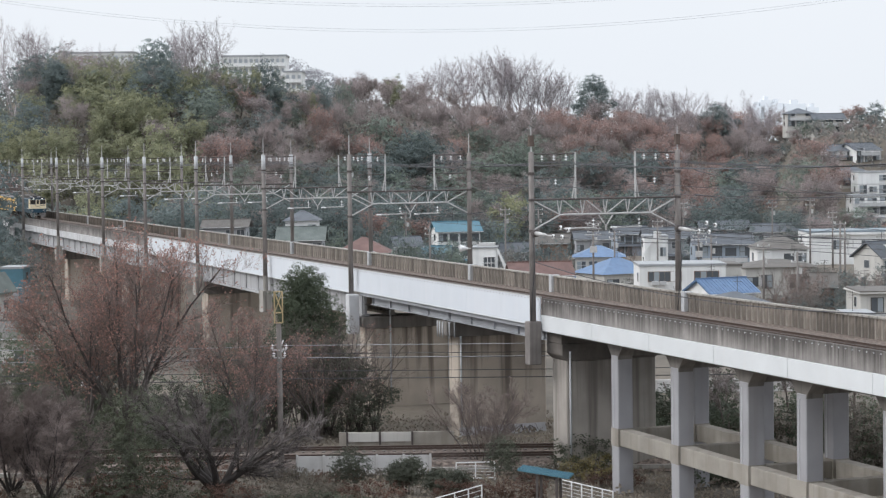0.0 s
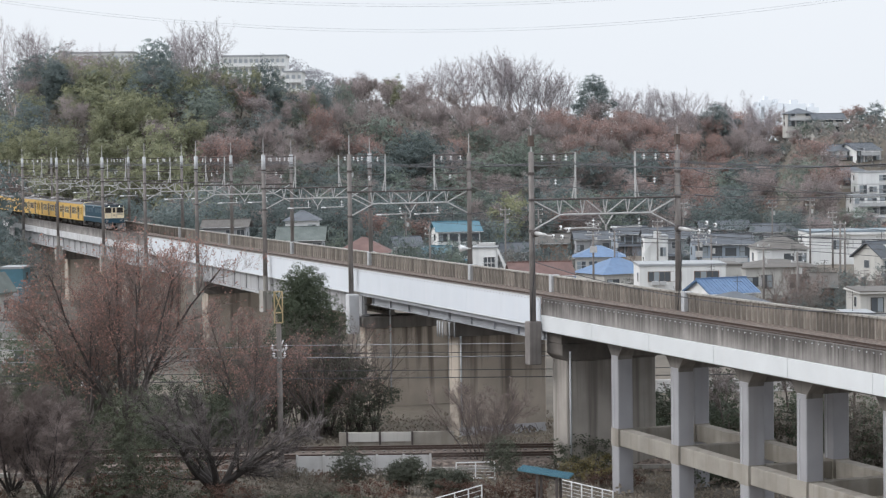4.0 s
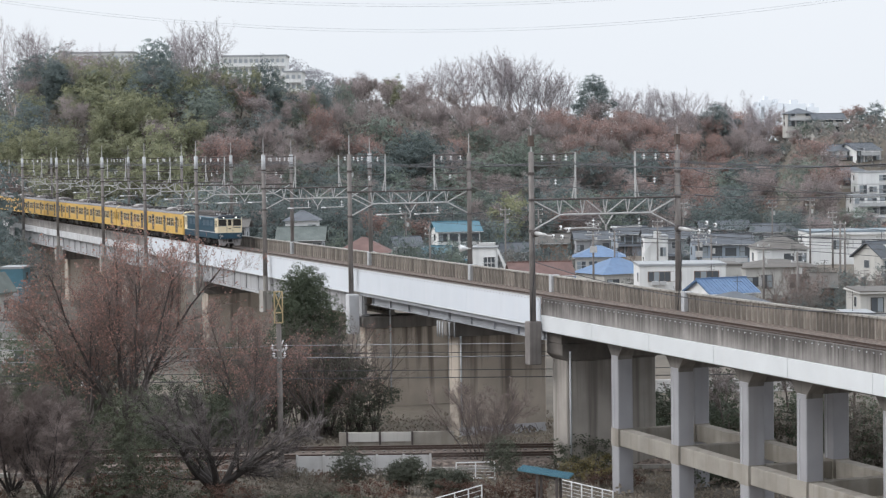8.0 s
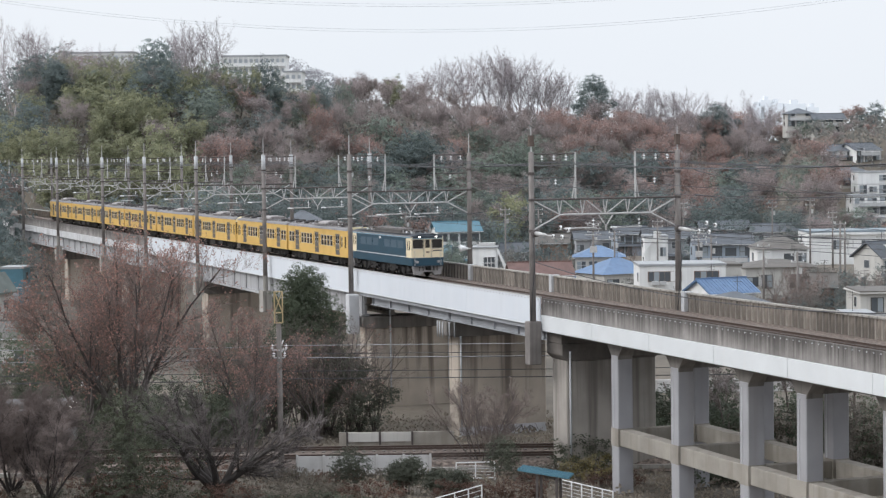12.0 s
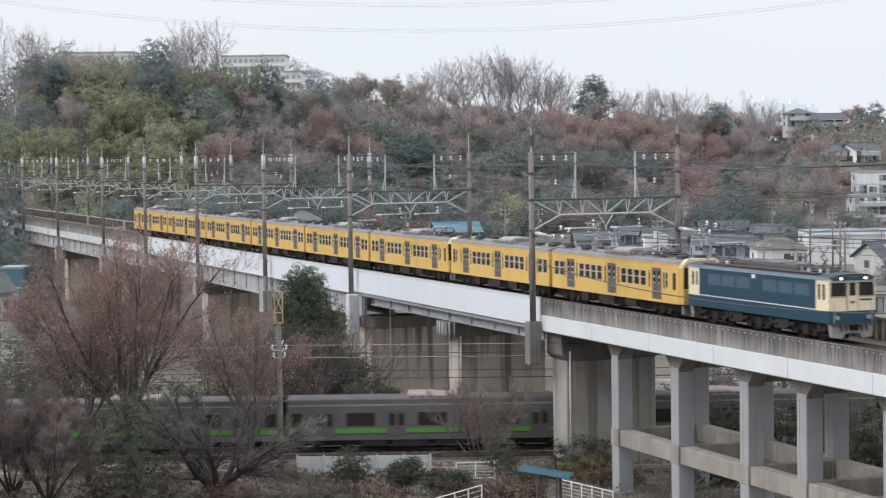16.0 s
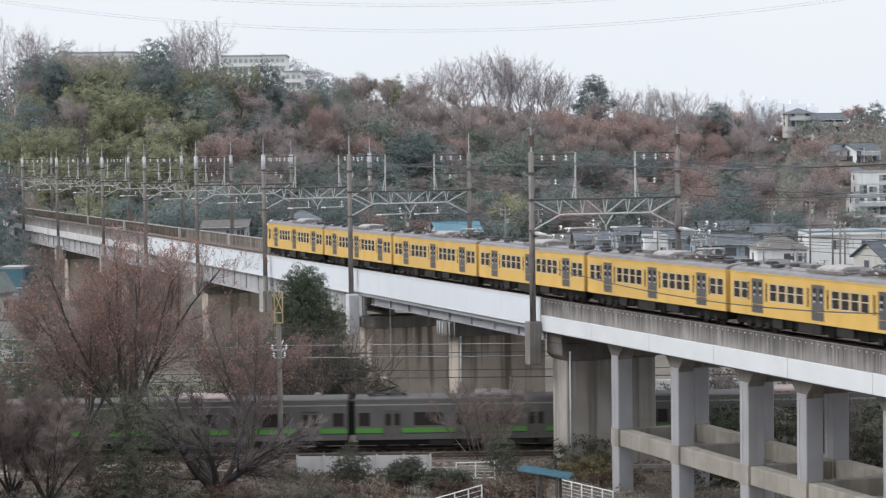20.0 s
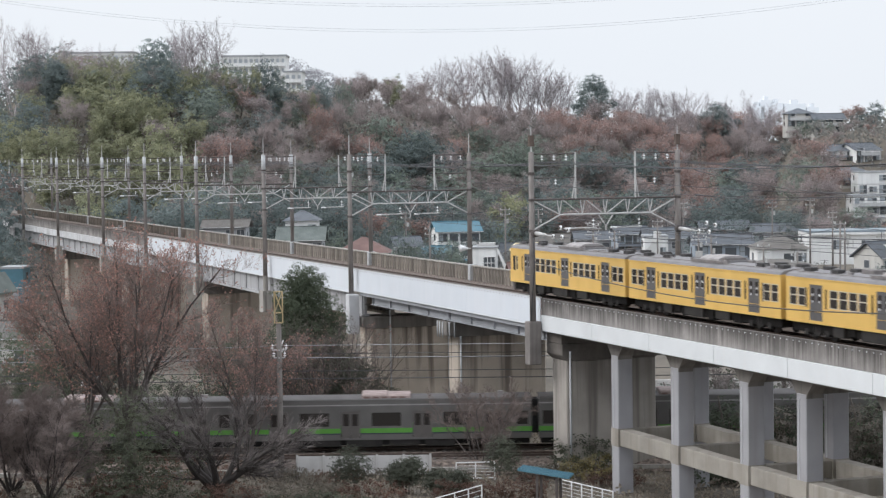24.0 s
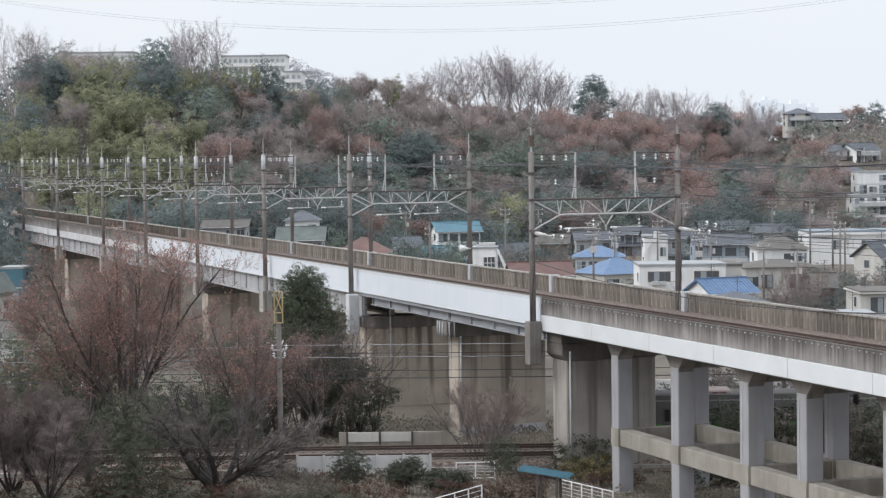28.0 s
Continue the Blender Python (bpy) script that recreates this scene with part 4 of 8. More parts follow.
def house(label, a, b, w, d, h, roof, wall, tile, turn=0.0, storeys=2, rise=1.6, base=None, eave=0.5, name="house", seed=0, balcony=False, ridge="x", windows=4):
    """A house: walls w wide and d deep, h to the eaves, front towards the lower railway (-y)."""
    z = terrain(a, b) if base is None else base
    z = min(z, terrain(a, b)) if base is None else z
    g = thing(name, label, "house", at_pose(a, b, z, turn), "houses of the town")
    rng = random.Random(seed)
    W, D = w / 2, d / 2
    cuboid("wall", (-W, W, -D, D, -2.6 if base is not None else -0.6, h), wall, g)
    bm = bmesh.new()
    if roof == "gable":
        if ridge == "x":
            prof = [(-D - eave, h - 0.12), (0, h + rise), (D + eave, h - 0.12), (D + eave, h - 0.3), (0, h + rise - 0.2), (-D - eave, h - 0.3)]
            prism(bm, prof, -W - eave, W + eave, "x")
            for x in (-W + 0.02, W - 0.12):
                bg = bmesh.new()
                prism(bg, [(-D, h - 0.02), (D, h - 0.02), (0, h + rise - 0.14)], x, x + 0.1, "x")
                part("gable", bg, wall, g)
        else:
            prof = [(-W - eave, h - 0.12), (0, h + rise), (W + eave, h - 0.12), (W + eave, h - 0.3), (0, h + rise - 0.2), (-W - eave, h - 0.3)]
            prism(bm, prof, -D - eave, D + eave, "y")
            for y in (-D + 0.02, D - 0.12):
                bg = bmesh.new()
                prism(bg, [(-W, h - 0.02), (W, h - 0.02), (0, h + rise - 0.14)], y, y + 0.1, "y")
                part("gable", bg, wall, g)
    elif roof == "hip":
        E, F = W + eave, D + eave
        r = max(0.3, E - F)
        v = [bm.verts.new(p) for p in ((-E, -F, h), (E, -F, h), (E, F, h), (-E, F, h), (-r, 0, h + rise), (r, 0, h + rise))]
        for f in ((0, 1, 5, 4), (1, 2, 5), (2, 3, 4, 5), (3, 0, 4), (3, 2, 1, 0)):
            bm.faces.new([v[i] for i in f])
    else:
        box(bm, -W - 0.1, W + 0.1, -D - 0.1, D + 0.1, h, h + 0.3)
    r = part("roof", bm, tile, g)
    if roof == "gable" and ridge == "x":
        bt = bmesh.new()
        k = -W - eave + 0.12
        while k < W + eave:
            for sg in (-1, 1):
                prism(bt, [(sg * (D + eave), h - 0.12), (sg * 0.1, h + rise - 0.03), (sg * 0.1, h + rise + 0.03), (sg * (D + eave), h - 0.06)], k, k + 0.09, "x")
            k += 0.42
        tagged(part("tile_ribs", bt, tile, r), kind="stuff")
        cuboid("ridge", (-W - eave, W + eave, -0.12, 0.12, h + rise - 0.02, h + rise + 0.12), tile, r)
        for y in (-D - eave, D + eave):
            bm = bmesh.new()
            tube(bm, (-W - eave, y, h - 0.22), (W + eave, y, h - 0.22), 0.06, n=6)
            part("gutter", bm, M_frame, r)
    # windows on the front and the two ends
    sash = rng.choice((M_frame, M_sash_dark))
    sh = h / storeys
    for s in range(storeys):
        n = windows
        zc = sh * s + sh * 0.55
        for i in range(n):
            if rng.random() < 0.12:
                continue
            x = -W + w * (i + 0.5) / n
            hw = min(0.95, w / n * 0.36)
            hh = 0.55 if rng.random() < 0.6 else 0.85
            bw = bmesh.new()
            box(bw, x - hw - 0.07, x + hw + 0.07, -D - 0.06, -D + 0.02, zc - hh - 0.07, zc + hh + 0.07)
            box(bw, x - hw, x + hw, -D - 0.078, -D - 0.065, zc - 0.03, zc + 0.03)
            box(bw, x - hw - 0.12, x + hw + 0.12, -D - 0.14, -D + 0.01, zc - hh - 0.14, zc - hh - 0.08)
            win = part("window", bw, sash, g)
            if rng.random() < 0.4 and w / n > 1.9:
                cuboid("shutter_box", (x + hw + 0.08, x + hw + 0.55, -D - 0.12, -D + 0.01, zc - hh - 0.05, zc + hh + 0.05), M_frame if sash is M_sash_dark else M_wallgrey, g)
            if rng.random() < 0.2:
                cuboid("air_conditioner", (x - 0.4, x + 0.4, -D - 0.4, -D - 0.02, zc - hh - 0.85, zc - hh - 0.25), M_frame, g, "pale outdoor cooling unit")
            lit = rng.random()
            cuboid("pane", (x - hw, x - 0.03, -D - 0.068, -D - 0.02, zc - hh, zc + hh), M_houseglass if lit < 0.6 else M_paleglass, win)
            cuboid("pane", (x + 0.03, x + hw, -D - 0.068, -D - 0.02, zc - hh, zc + hh), M_houseglass if lit > 0.25 else M_paleglass, win)
        for e in (-1, 1):
            y = rng.uniform(-0.25, 0.25) * d
            win = cuboid("window", (min(e * (W - 0.02), e * (W + 0.06)), max(e * (W - 0.02), e * (W + 0.06)), y - 0.65, y + 0.65, zc - 0.6, zc + 0.6), sash, g)
            cuboid("pane", (min(e * W, e * (W + 0.07)), max(e * W, e * (W + 0.07)), y - 0.58, y + 0.58, zc - 0.53, zc + 0.53), M_houseglass, win)
        if s == 1 and not balcony:
            if roof == "flat":
                cuboid("string_course", (-W - 0.03, W + 0.03, -D - 0.03, D + 0.03, sh * s - 0.1, sh * s + 0.06), M_frame, g)
            else:
                bm = bmesh.new()
                prism(bm, [(-D - 0.95, sh - 0.28), (-D - 0.95, sh - 0.2), (-D + 0.02, sh + 0.2), (-D + 0.02, sh + 0.02)], -W - 0.3, W + 0.3, "x")
                part("lean_to_roof", bm, tile, g)
    if base is None:
        # television aerial
        ax, az = W * rng.uniform(-0.6, 0.6), h + (rise * 0.6 if roof != "flat" else 0.2)
        bm = bmesh.new()
        tube(bm, (ax, 0, az), (ax, 0, az + 2.2), 0.035, n=4)
        for q in (1.5, 1.8, 2.1):
            tube(bm, (ax - 0.5, 0, az + q), (ax + 0.5, 0, az + q), 0.02, n=3)
        part("aerial", bm, M_sash_dark, g, "thin television aerial")
    if balcony:
        bal = cuboid("balcony", (-W * 0.8, W * 0.8, -D - 1.1, -D, sh - 0.1, sh + 0.05), M_flat, g)
        cuboid("balcony_rail", (-W * 0.8, W * 0.8, -D - 1.1, -D - 1.04, sh + 0.75, sh + 1.0), wall, bal)
        cuboid("balcony_panel", (-W * 0.8, W * 0.8, -D - 1.09, -D - 1.05, sh + 0.1, sh + 0.7), M_frame, bal)
    return g



def glazing_band(g, x0, x1, y, z0, z1, n, frame_mat):
    """A strip of n panes in one frame on a front wall at y."""
    win = cuboid("window", (x0 - 0.08, x1 + 0.08, y - 0.06, y + 0.02, z0 - 0.08, z1 + 0.08), frame_mat, g)
    for i in range(n):
        a = x0 + (x1 - x0) * i / n
        cuboid("pane", (a + 0.03, a + (x1 - x0) / n - 0.03, y - 0.072, y - 0.02, z0, z1), (M_houseglass, M_paleglass, M_houseglass)[i % 3], win)


def stair_building(a, b):
    """A white block with a dark loading opening and a steep white stair on its flank."""
    g = thing("house", "white rendered block with a steep outside stair", "house", at_pose(a, b, terrain(a, b), -4), "houses of the town")
    cuboid("wall", (-1.75, 1.75, -2.5, 2.5, -0.5, 6.8), M_wallwhite, g)
    cuboid("roof", (-1.9, 1.9, -2.65, 2.65, 6.8, 7.0), M_flat, g)
    cuboid("opening", (-0.2, 1.6, -2.54, -2.46, 3.9, 5.5), M_houseglass, g, "dark glazed opening")
    for i in range(4):
        cuboid("lattice_bar", (-0.15 + i * 0.55, -0.07 + i * 0.55, -2.62, -2.54, 3.9, 5.5), M_wallwhite, g)
    for z in (3.85, 4.6, 5.5):
        cuboid("lattice_rail", (-0.25, 1.65, -2.66, -2.55, z, z + 0.1), M_wallwhite, g)
    for y in (-2.6, -1.5):
        bm = bmesh.new()
        prism(bm, [(1.7, 6.8), (1.95, 6.8), (3.75, 3.0), (3.75, 0.0), (3.2, 0.0), (3.2, 3.0)], y, y + 0.12, "y")
        part("stringer", bm, M_wallwhite, g, "white stair stringer")
    for i in range(12):
        x, z = 1.85 + i * 0.125, 6.6 - i * 0.29
        cuboid("tread", (x, x + 0.32, -2.47, -1.5, z - 0.05, z), M_flat, g)
    cuboid("rooftop_rack", (-0.9, 1.5, -1.0, 1.0, 7.0, 7.5), M_galv, g, "grey rooftop rack")


house("white house with a teal metal roof", 2.2, 214.2, 7.3, 6.5, 7.5, "gable", M_wallwhite, M_roofteal, 10, rise=1.5, storeys=3, seed=0)
house("low shed with a teal roof beside a white house", -1.3, 198.5, 4.5, 5, 4.6, "gable", M_wallgrey, M_roofteal, 0, rise=1.0, storeys=1, seed=1)
stair_building(6.2, 164.0)
house("low house with a faded red roof", 12.2, 122.5, 7.3, 7, 5.4, "gable", M_wallbrown, M_roofred, 4, rise=1.4, storeys=2, seed=3)
house("house with a hipped blue tile roof", 23.0, 165.0, 6.9, 7, 5.3, "hip", M_wallcream, M_roofblue, -4, rise=1.55, storeys=2, eave=0.5, seed=4)
house("lower wing with a long blue tile roof", 24.4, 152.0, 8.6, 7.4, 3.6, "hip", M_wallcream, M_roofblue, 28, rise=2.1, storeys=1, eave=0.5, windows=3, seed=5)
g_ = house("white flat-roofed house with long brown-framed windows", 30.0, 123.0, 10.8, 8, 6.2, "flat", M_wallwhite, M_flat, 0, rise=0.3, storeys=2, windows=0, seed=6)
glazing_band(g_, -4.3, -0.2, -4.0, 4.35, 5.5, 6, M_wallbrown)
glazing_band(g_, 1.5, 4.5, -4.0, 4.35, 5.5, 4, M_wallbrown)
cuboid("air_conditioner", (-3.9, -3.1, -4.5, -4.05, 3.9, 4.35), M_frame, g_, "pale outdoor cooling unit")
cuboid("air_conditioner", (-2.9, -2.1, -4.5, -4.05, 3.9, 4.35), M_frame, g_, "pale outdoor cooling unit")
cuboid("shutter_panel", (-1.5, -0.3, -4.12, -4.05, 4.3, 5.55), M_wallwhite, g_, "white sliding shutter")
g_ = house("plain pale grey flat-roofed annexe", 36.0, 124.5, 3.4, 7, 6.0, "flat", M_wallcream, M_roofbrown, 0, rise=0.3, storeys=2, windows=0, seed=70)
g_ = house("low house with a grey hipped tile roof", 31.2, 82.0, 5.8, 7, 4.4, "hip", M_wallcream, M_roofdark, 8, rise=1.1, storeys=1, windows=3, seed=71)
house("low house with a blue tile roof and white gable", 30.9, 90.0, 5.5, 6, 5.1, "gable", M_wallwhite, M_roofblue, 20, rise=1.35, storeys=1, eave=0.4, seed=7)
house("long grey house with a dark roof", 38.6, 214.5, 8.3, 7, 5.9, "gable", M_wallgrey, M_roofdark, 0, rise=1.6, storeys=2, windows=4, seed=8)
house("pale blue house with a dark roof and balcony", 44.3, 189.5, 9.0, 7, 5.9, "gable", M_wallblue, M_roofdark, 0, rise=1.4, storeys=2, balcony=True, seed=9)
g_ = house("white flat-topped house with an outside stair", 33.2, 184.0, 3.6, 5, 7.2, "flat", M_wallwhite, M_flat, 0, rise=0.3, storeys=3, windows=0, seed=10)
glazing_band(g_, 0.6, 1.5, -2.5, 4.3, 5.6, 2, M_frame)
for k_ in (-3.3, -2.75):
    bm_ = bmesh.new()
    prism(bm_, [(-2.3, 4.2), (-2.05, 4.2), (-0.2, 7.4), (-0.45, 7.4)], k_, k_ + 0.1, "y")
    part("stair_stringer", bm_, M_wallwhite, g_, "white stair stringer")
cuboid("stair_tower", (-0.4, 0.3, -3.4, -2.5, 6.6, 8.3), M_wallwhite, g_, "white stair head")
house("two-storey cream house with a hipped brown roof", 50.3, 170.0, 7.4, 8, 5.9, "hip", M_wallwhite, M_roofbrown, 0, rise=2.0, storeys=2, windows=4, seed=11)
house("cream house wing under a spreading brown roof", 46.8, 150.0, 9.9, 8, 4.35, "hip", M_wallcream, M_roofbrown, 0, rise=0.95, storeys=1, windows=5, seed=12)
g_ = house("large plain white flat-roofed building", 73.2, 231.0, 17.0, 10, 5.7, "flat", M_wallwhite, M_roofteal2, 0, rise=0.3, windows=0, storeys=2, seed=13)
glazing_band(g_, -4.3, -2.6, -5.0, 2.7, 4.3, 2, M_frame)
glazing_band(g_, 1.0, 2.4, -5.0, 2.9, 4.2, 2, M_frame)
cuboid("roof_ledge", (-8.0, 8.7, -5.4, -4.95, 5.25, 5.5), M_wallwhite, g_)
for k_ in (-7.5, -5.6, -1.2, 3.6, 6.0):
    cuboid("vent_hood", (k_, k_ + 0.25, -5.2, -5.0, 4.6, 4.9), M_galv, g_)
g_ = house("pale gabled house with a dark roof and dormer", 64.4, 160.0, 6.4, 7, 5.0, "gable", M_wallcream, M_roofdark, 24, rise=2.1, storeys=2, windows=3, seed=14)
cuboid("dormer", (-1.1, -0.2, -2.4, 0.0, 5.4, 6.7), M_wallwhite, g_, "small white dormer")
cuboid("dormer_window", (-0.9, -0.4, -2.44, -2.38, 5.75, 6.4), M_houseglass, g_)
g_ = house("cream flat-roofed house with broad eaves behind the viaduct", 48.9, 91.0, 6.2, 8, 4.7, "flat", M_wallcream, M_roofbrown, 0, rise=0.3, storeys=2, windows=0, seed=15)
glazing_band(g_, -1.9, -0.6, -4.0, 2.7, 4.2, 2, M_sash_dark)
glazing_band(g_, 0.4, 2.2, -4.0, 2.9, 4.2, 3, M_sash_dark)
cuboid("eaves", (-3.4, 3.4, -4.5, 4.3, 4.7, 4.82), M_wallcream, g_, "cream boxed eaves")
house("small brown boarded house", 46.7, 114.0, 2.4, 6, 4.0, "gable", M_wallbrown, M_roofbrown, -8, rise=1.4, storeys=1, windows=2, seed=16)
house("low grey outbuilding with a flat grey roof", 43.6, 78.5, 3.0, 5, 3.2, "flat", M_wallgrey, M_flat, 0, rise=0.3, windows=0, storeys=1, seed=17)
house("white-walled house with a dark roof", -23.0, 199.2, 5.2, 6.5, 10.1, "hip", M_wallwhite, M_roofdark, 0, rise=1.6, storeys=3, windows=3, seed=18)
house("house with a grey-green roof", -21.8, 179.5, 6.7, 7, 7.9, "gable", M_wallgrey, M_roofgreen, 0, rise=1.8, storeys=3, seed=19)
house("low house with a brown roof", -34.4, 189.0, 6.7, 6, 9.7, "gable", M_wallgrey, M_roofbrown, 0, rise=1.0, storeys=3, seed=20)
house("low house with a red-brown roof", -10.7, 139.5, 6.5, 7, 7.6, "hip", M_wallcream, M_roofred, 0, rise=2.0, storeys=3, seed=21)
house("grey house with a dark roof in the town", 12.5, 216.0, 5.6, 6, 3.7, "gable", M_wallgrey, M_roofdark, 6, rise=1.4, storeys=1, seed=22)
house("brown house with a dark roof in the town", 20.0, 239.0, 5.9, 6, 3.9, "gable", M_wallbrown, M_roofbrown, -5, rise=1.5, storeys=1, seed=23)
house("grey house with a flat front in the town", 28.6, 256.5, 6.5, 7, 3.9, "gable", M_wallgrey, M_roofdark, 0, rise=1.3, storeys=1, seed=24)
house("pale house with a dark roof in the town", 37.0, 269.5, 6.2, 7, 4.5, "gable", M_wallblue, M_roofdark, 5, rise=1.4, storeys=2, seed=25)
house("dark timber house at the foot of the hill", 58.3, 289.5, 9.7, 7, 4.7, "gable", M_wallbrown, M_roofdark, 0, rise=1.6, storeys=2, seed=26)
house("grey house at the foot of the hill", 67.1, 279.5, 9.0, 7, 4.1, "gable", M_wallgrey, M_roofdark, 0, rise=1.5, storeys=1, seed=27)
house("dark-roofed house among trees", -6.0, 194.0, 4.0, 6, 6.0, "gable", M_wallgrey, M_roofdark, 10, rise=1.4, storeys=2, seed=28)
house("small cream house below the viaduct", -58.7, 126.5, 2.9, 7, 3.7, "gable", M_wallcream, M_roofgreen, -20, rise=2.4, storeys=1, ridge='y', windows=2, seed=29)
house("teal sheet-metal shed below the viaduct", -60.8, 153.5, 3.2, 5, 5.3, "flat", M_roofteal, M_flat, 0, rise=0.3, storeys=2, windows=1, seed=30)
house("low house with a pale roof below the viaduct", -41.0, 54.5, 4.5, 7, 4.4, "gable", M_wallcream, M_roofbrown, 0, rise=1.2, storeys=1, seed=31)
house("white two-storey house on the hilltop", 90.4, 384.5, 6.6, 7, 3.4, "hip", M_wallcream, M_roofdark, 0, rise=1.4, base=15.6, balcony=True, windows=3, seed=60)
house("white house with a grey roof on the hilltop", 96.8, 379.5, 7.5, 7, 3.6, "gable", M_wallcream, M_roofdark, 0, rise=1.4, base=13.9, balcony=True, windows=3, seed=61)
house("grey-roofed house on the hillside", 91.0, 334.5, 6.7, 7, 2.7, "gable", M_wallwhite, M_roofdark, 0, rise=1.3, base=7.0, windows=3, seed=63)
house("brick-ended house with white balcony on the hillside", 95.4, 333.0, 6.2, 8, 2.8, "gable", M_wallwhite, M_roofdark, 20, rise=1.5, base=7.0, balcony=True, windows=3, seed=64)
house("white rendered house on the hillside", 89.9, 314.0, 5.8, 6, 3.2, "hip", M_wallcream, M_roofdark, 0, rise=1.2, base=1.8, windows=2, seed=65)
house("white stepped house on the hillside", 93.0, 305.0, 8.4, 8, 4.9, "flat", M_wallwhite, M_flat, 0, rise=0.3, base=0.0, windows=4, seed=66)
house("white house with a long flat terrace", 89.9, 290.0, 10.3, 8, 4.0, "flat", M_wallwhite, M_flat, 0, rise=0.3, base=-3.8, windows=4, balcony=True, seed=67)
house("pale house low on the hillside", 86.8, 273.0, 8.9, 8, 2.8, "flat", M_wallcream, M_flat, 0, rise=0.3, base=-6.6, windows=4, storeys=1, seed=68)




# far panes paled so that haze sits in the glass colour
M_farglass = glass("hazed_apartment_glass", (0.44, 0.47, 0.50), 0.3)


def apartment_block(label, a, b, w, storeys, base, depth=12.0, bays=9):
    g = thing("apartment_block", label, "apartment building", at_pose(a, b, base), "hilltop apartments")
    h = storeys * 2.9
    cuboid("wall", (-w / 2, w / 2, 0, depth, -8, h), M_wallwhite, g)
    cuboid("roof", (-w / 2 - 0.3, w / 2 + 0.3, -0.3, depth + 0.3, h, h + 0.5), M_flat, g)
    for s in range(storeys):
        bm = bmesh.new()
        box(bm, -w / 2 + 0.3, w / 2 - 0.3, -1.2, 0, s * 2.9 - 0.12, s * 2.9 + 0.05)
        for i in range(bays + 1):
            x = -w / 2 + 0.4 + (w - 0.8) * i / bays
            box(bm, x - 0.08, x + 0.08, -1.08, 0, s * 2.9 + 0.05, s * 2.9 + 2.78)
        bal = part("balcony", bm, M_wallwhite, g, "white balcony with dividing screens")
        cuboid("balcony_rail", (-w / 2 + 0.3, w / 2 - 0.3, -1.2, -1.1, s * 2.9 + 0.05, s * 2.9 + 1.0), M_wallwhite, bal)
        for i in range(bays):
            x = -w / 2 + w * (i + 0.5) / bays
            win = cuboid("window", (x - w / bays * 0.3, x + w / bays * 0.3, -0.06, 0.02, s * 2.9 + 0.9, s * 2.9 + 2.2), M_frame, g)
            cuboid("pane", (x - w / bays * 0.27, x + w / bays * 0.27, -0.07, 0.0, s * 2.9 + 0.98, s * 2.9 + 2.1), M_farglass, win)
    return g


apartment_block("long white apartment block on the hilltop", -55.9, 481.0, 19.2, 4, 28.4, bays=12)
apartment_block("white stepped apartment block on the hilltop", -43.4, 471.0, 5.4, 4, 23.1, bays=3)
apartment_block("long white apartment block behind the crest trees", -102.5, 481.0, 21.0, 4, 30.0, bays=10)

# far towers on the skyline, the haze put into their pale base colour
M_far = mat("hazed_distant_tower", (0.69, 0.715, 0.74), 0.9, 0.02, 0.02, bump=0)
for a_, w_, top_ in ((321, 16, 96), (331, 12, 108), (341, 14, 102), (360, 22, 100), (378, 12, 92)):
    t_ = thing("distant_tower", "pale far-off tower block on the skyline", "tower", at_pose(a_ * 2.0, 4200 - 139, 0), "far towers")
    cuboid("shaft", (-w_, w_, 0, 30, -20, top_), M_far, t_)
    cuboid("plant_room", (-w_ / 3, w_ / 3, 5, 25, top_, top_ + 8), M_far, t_)

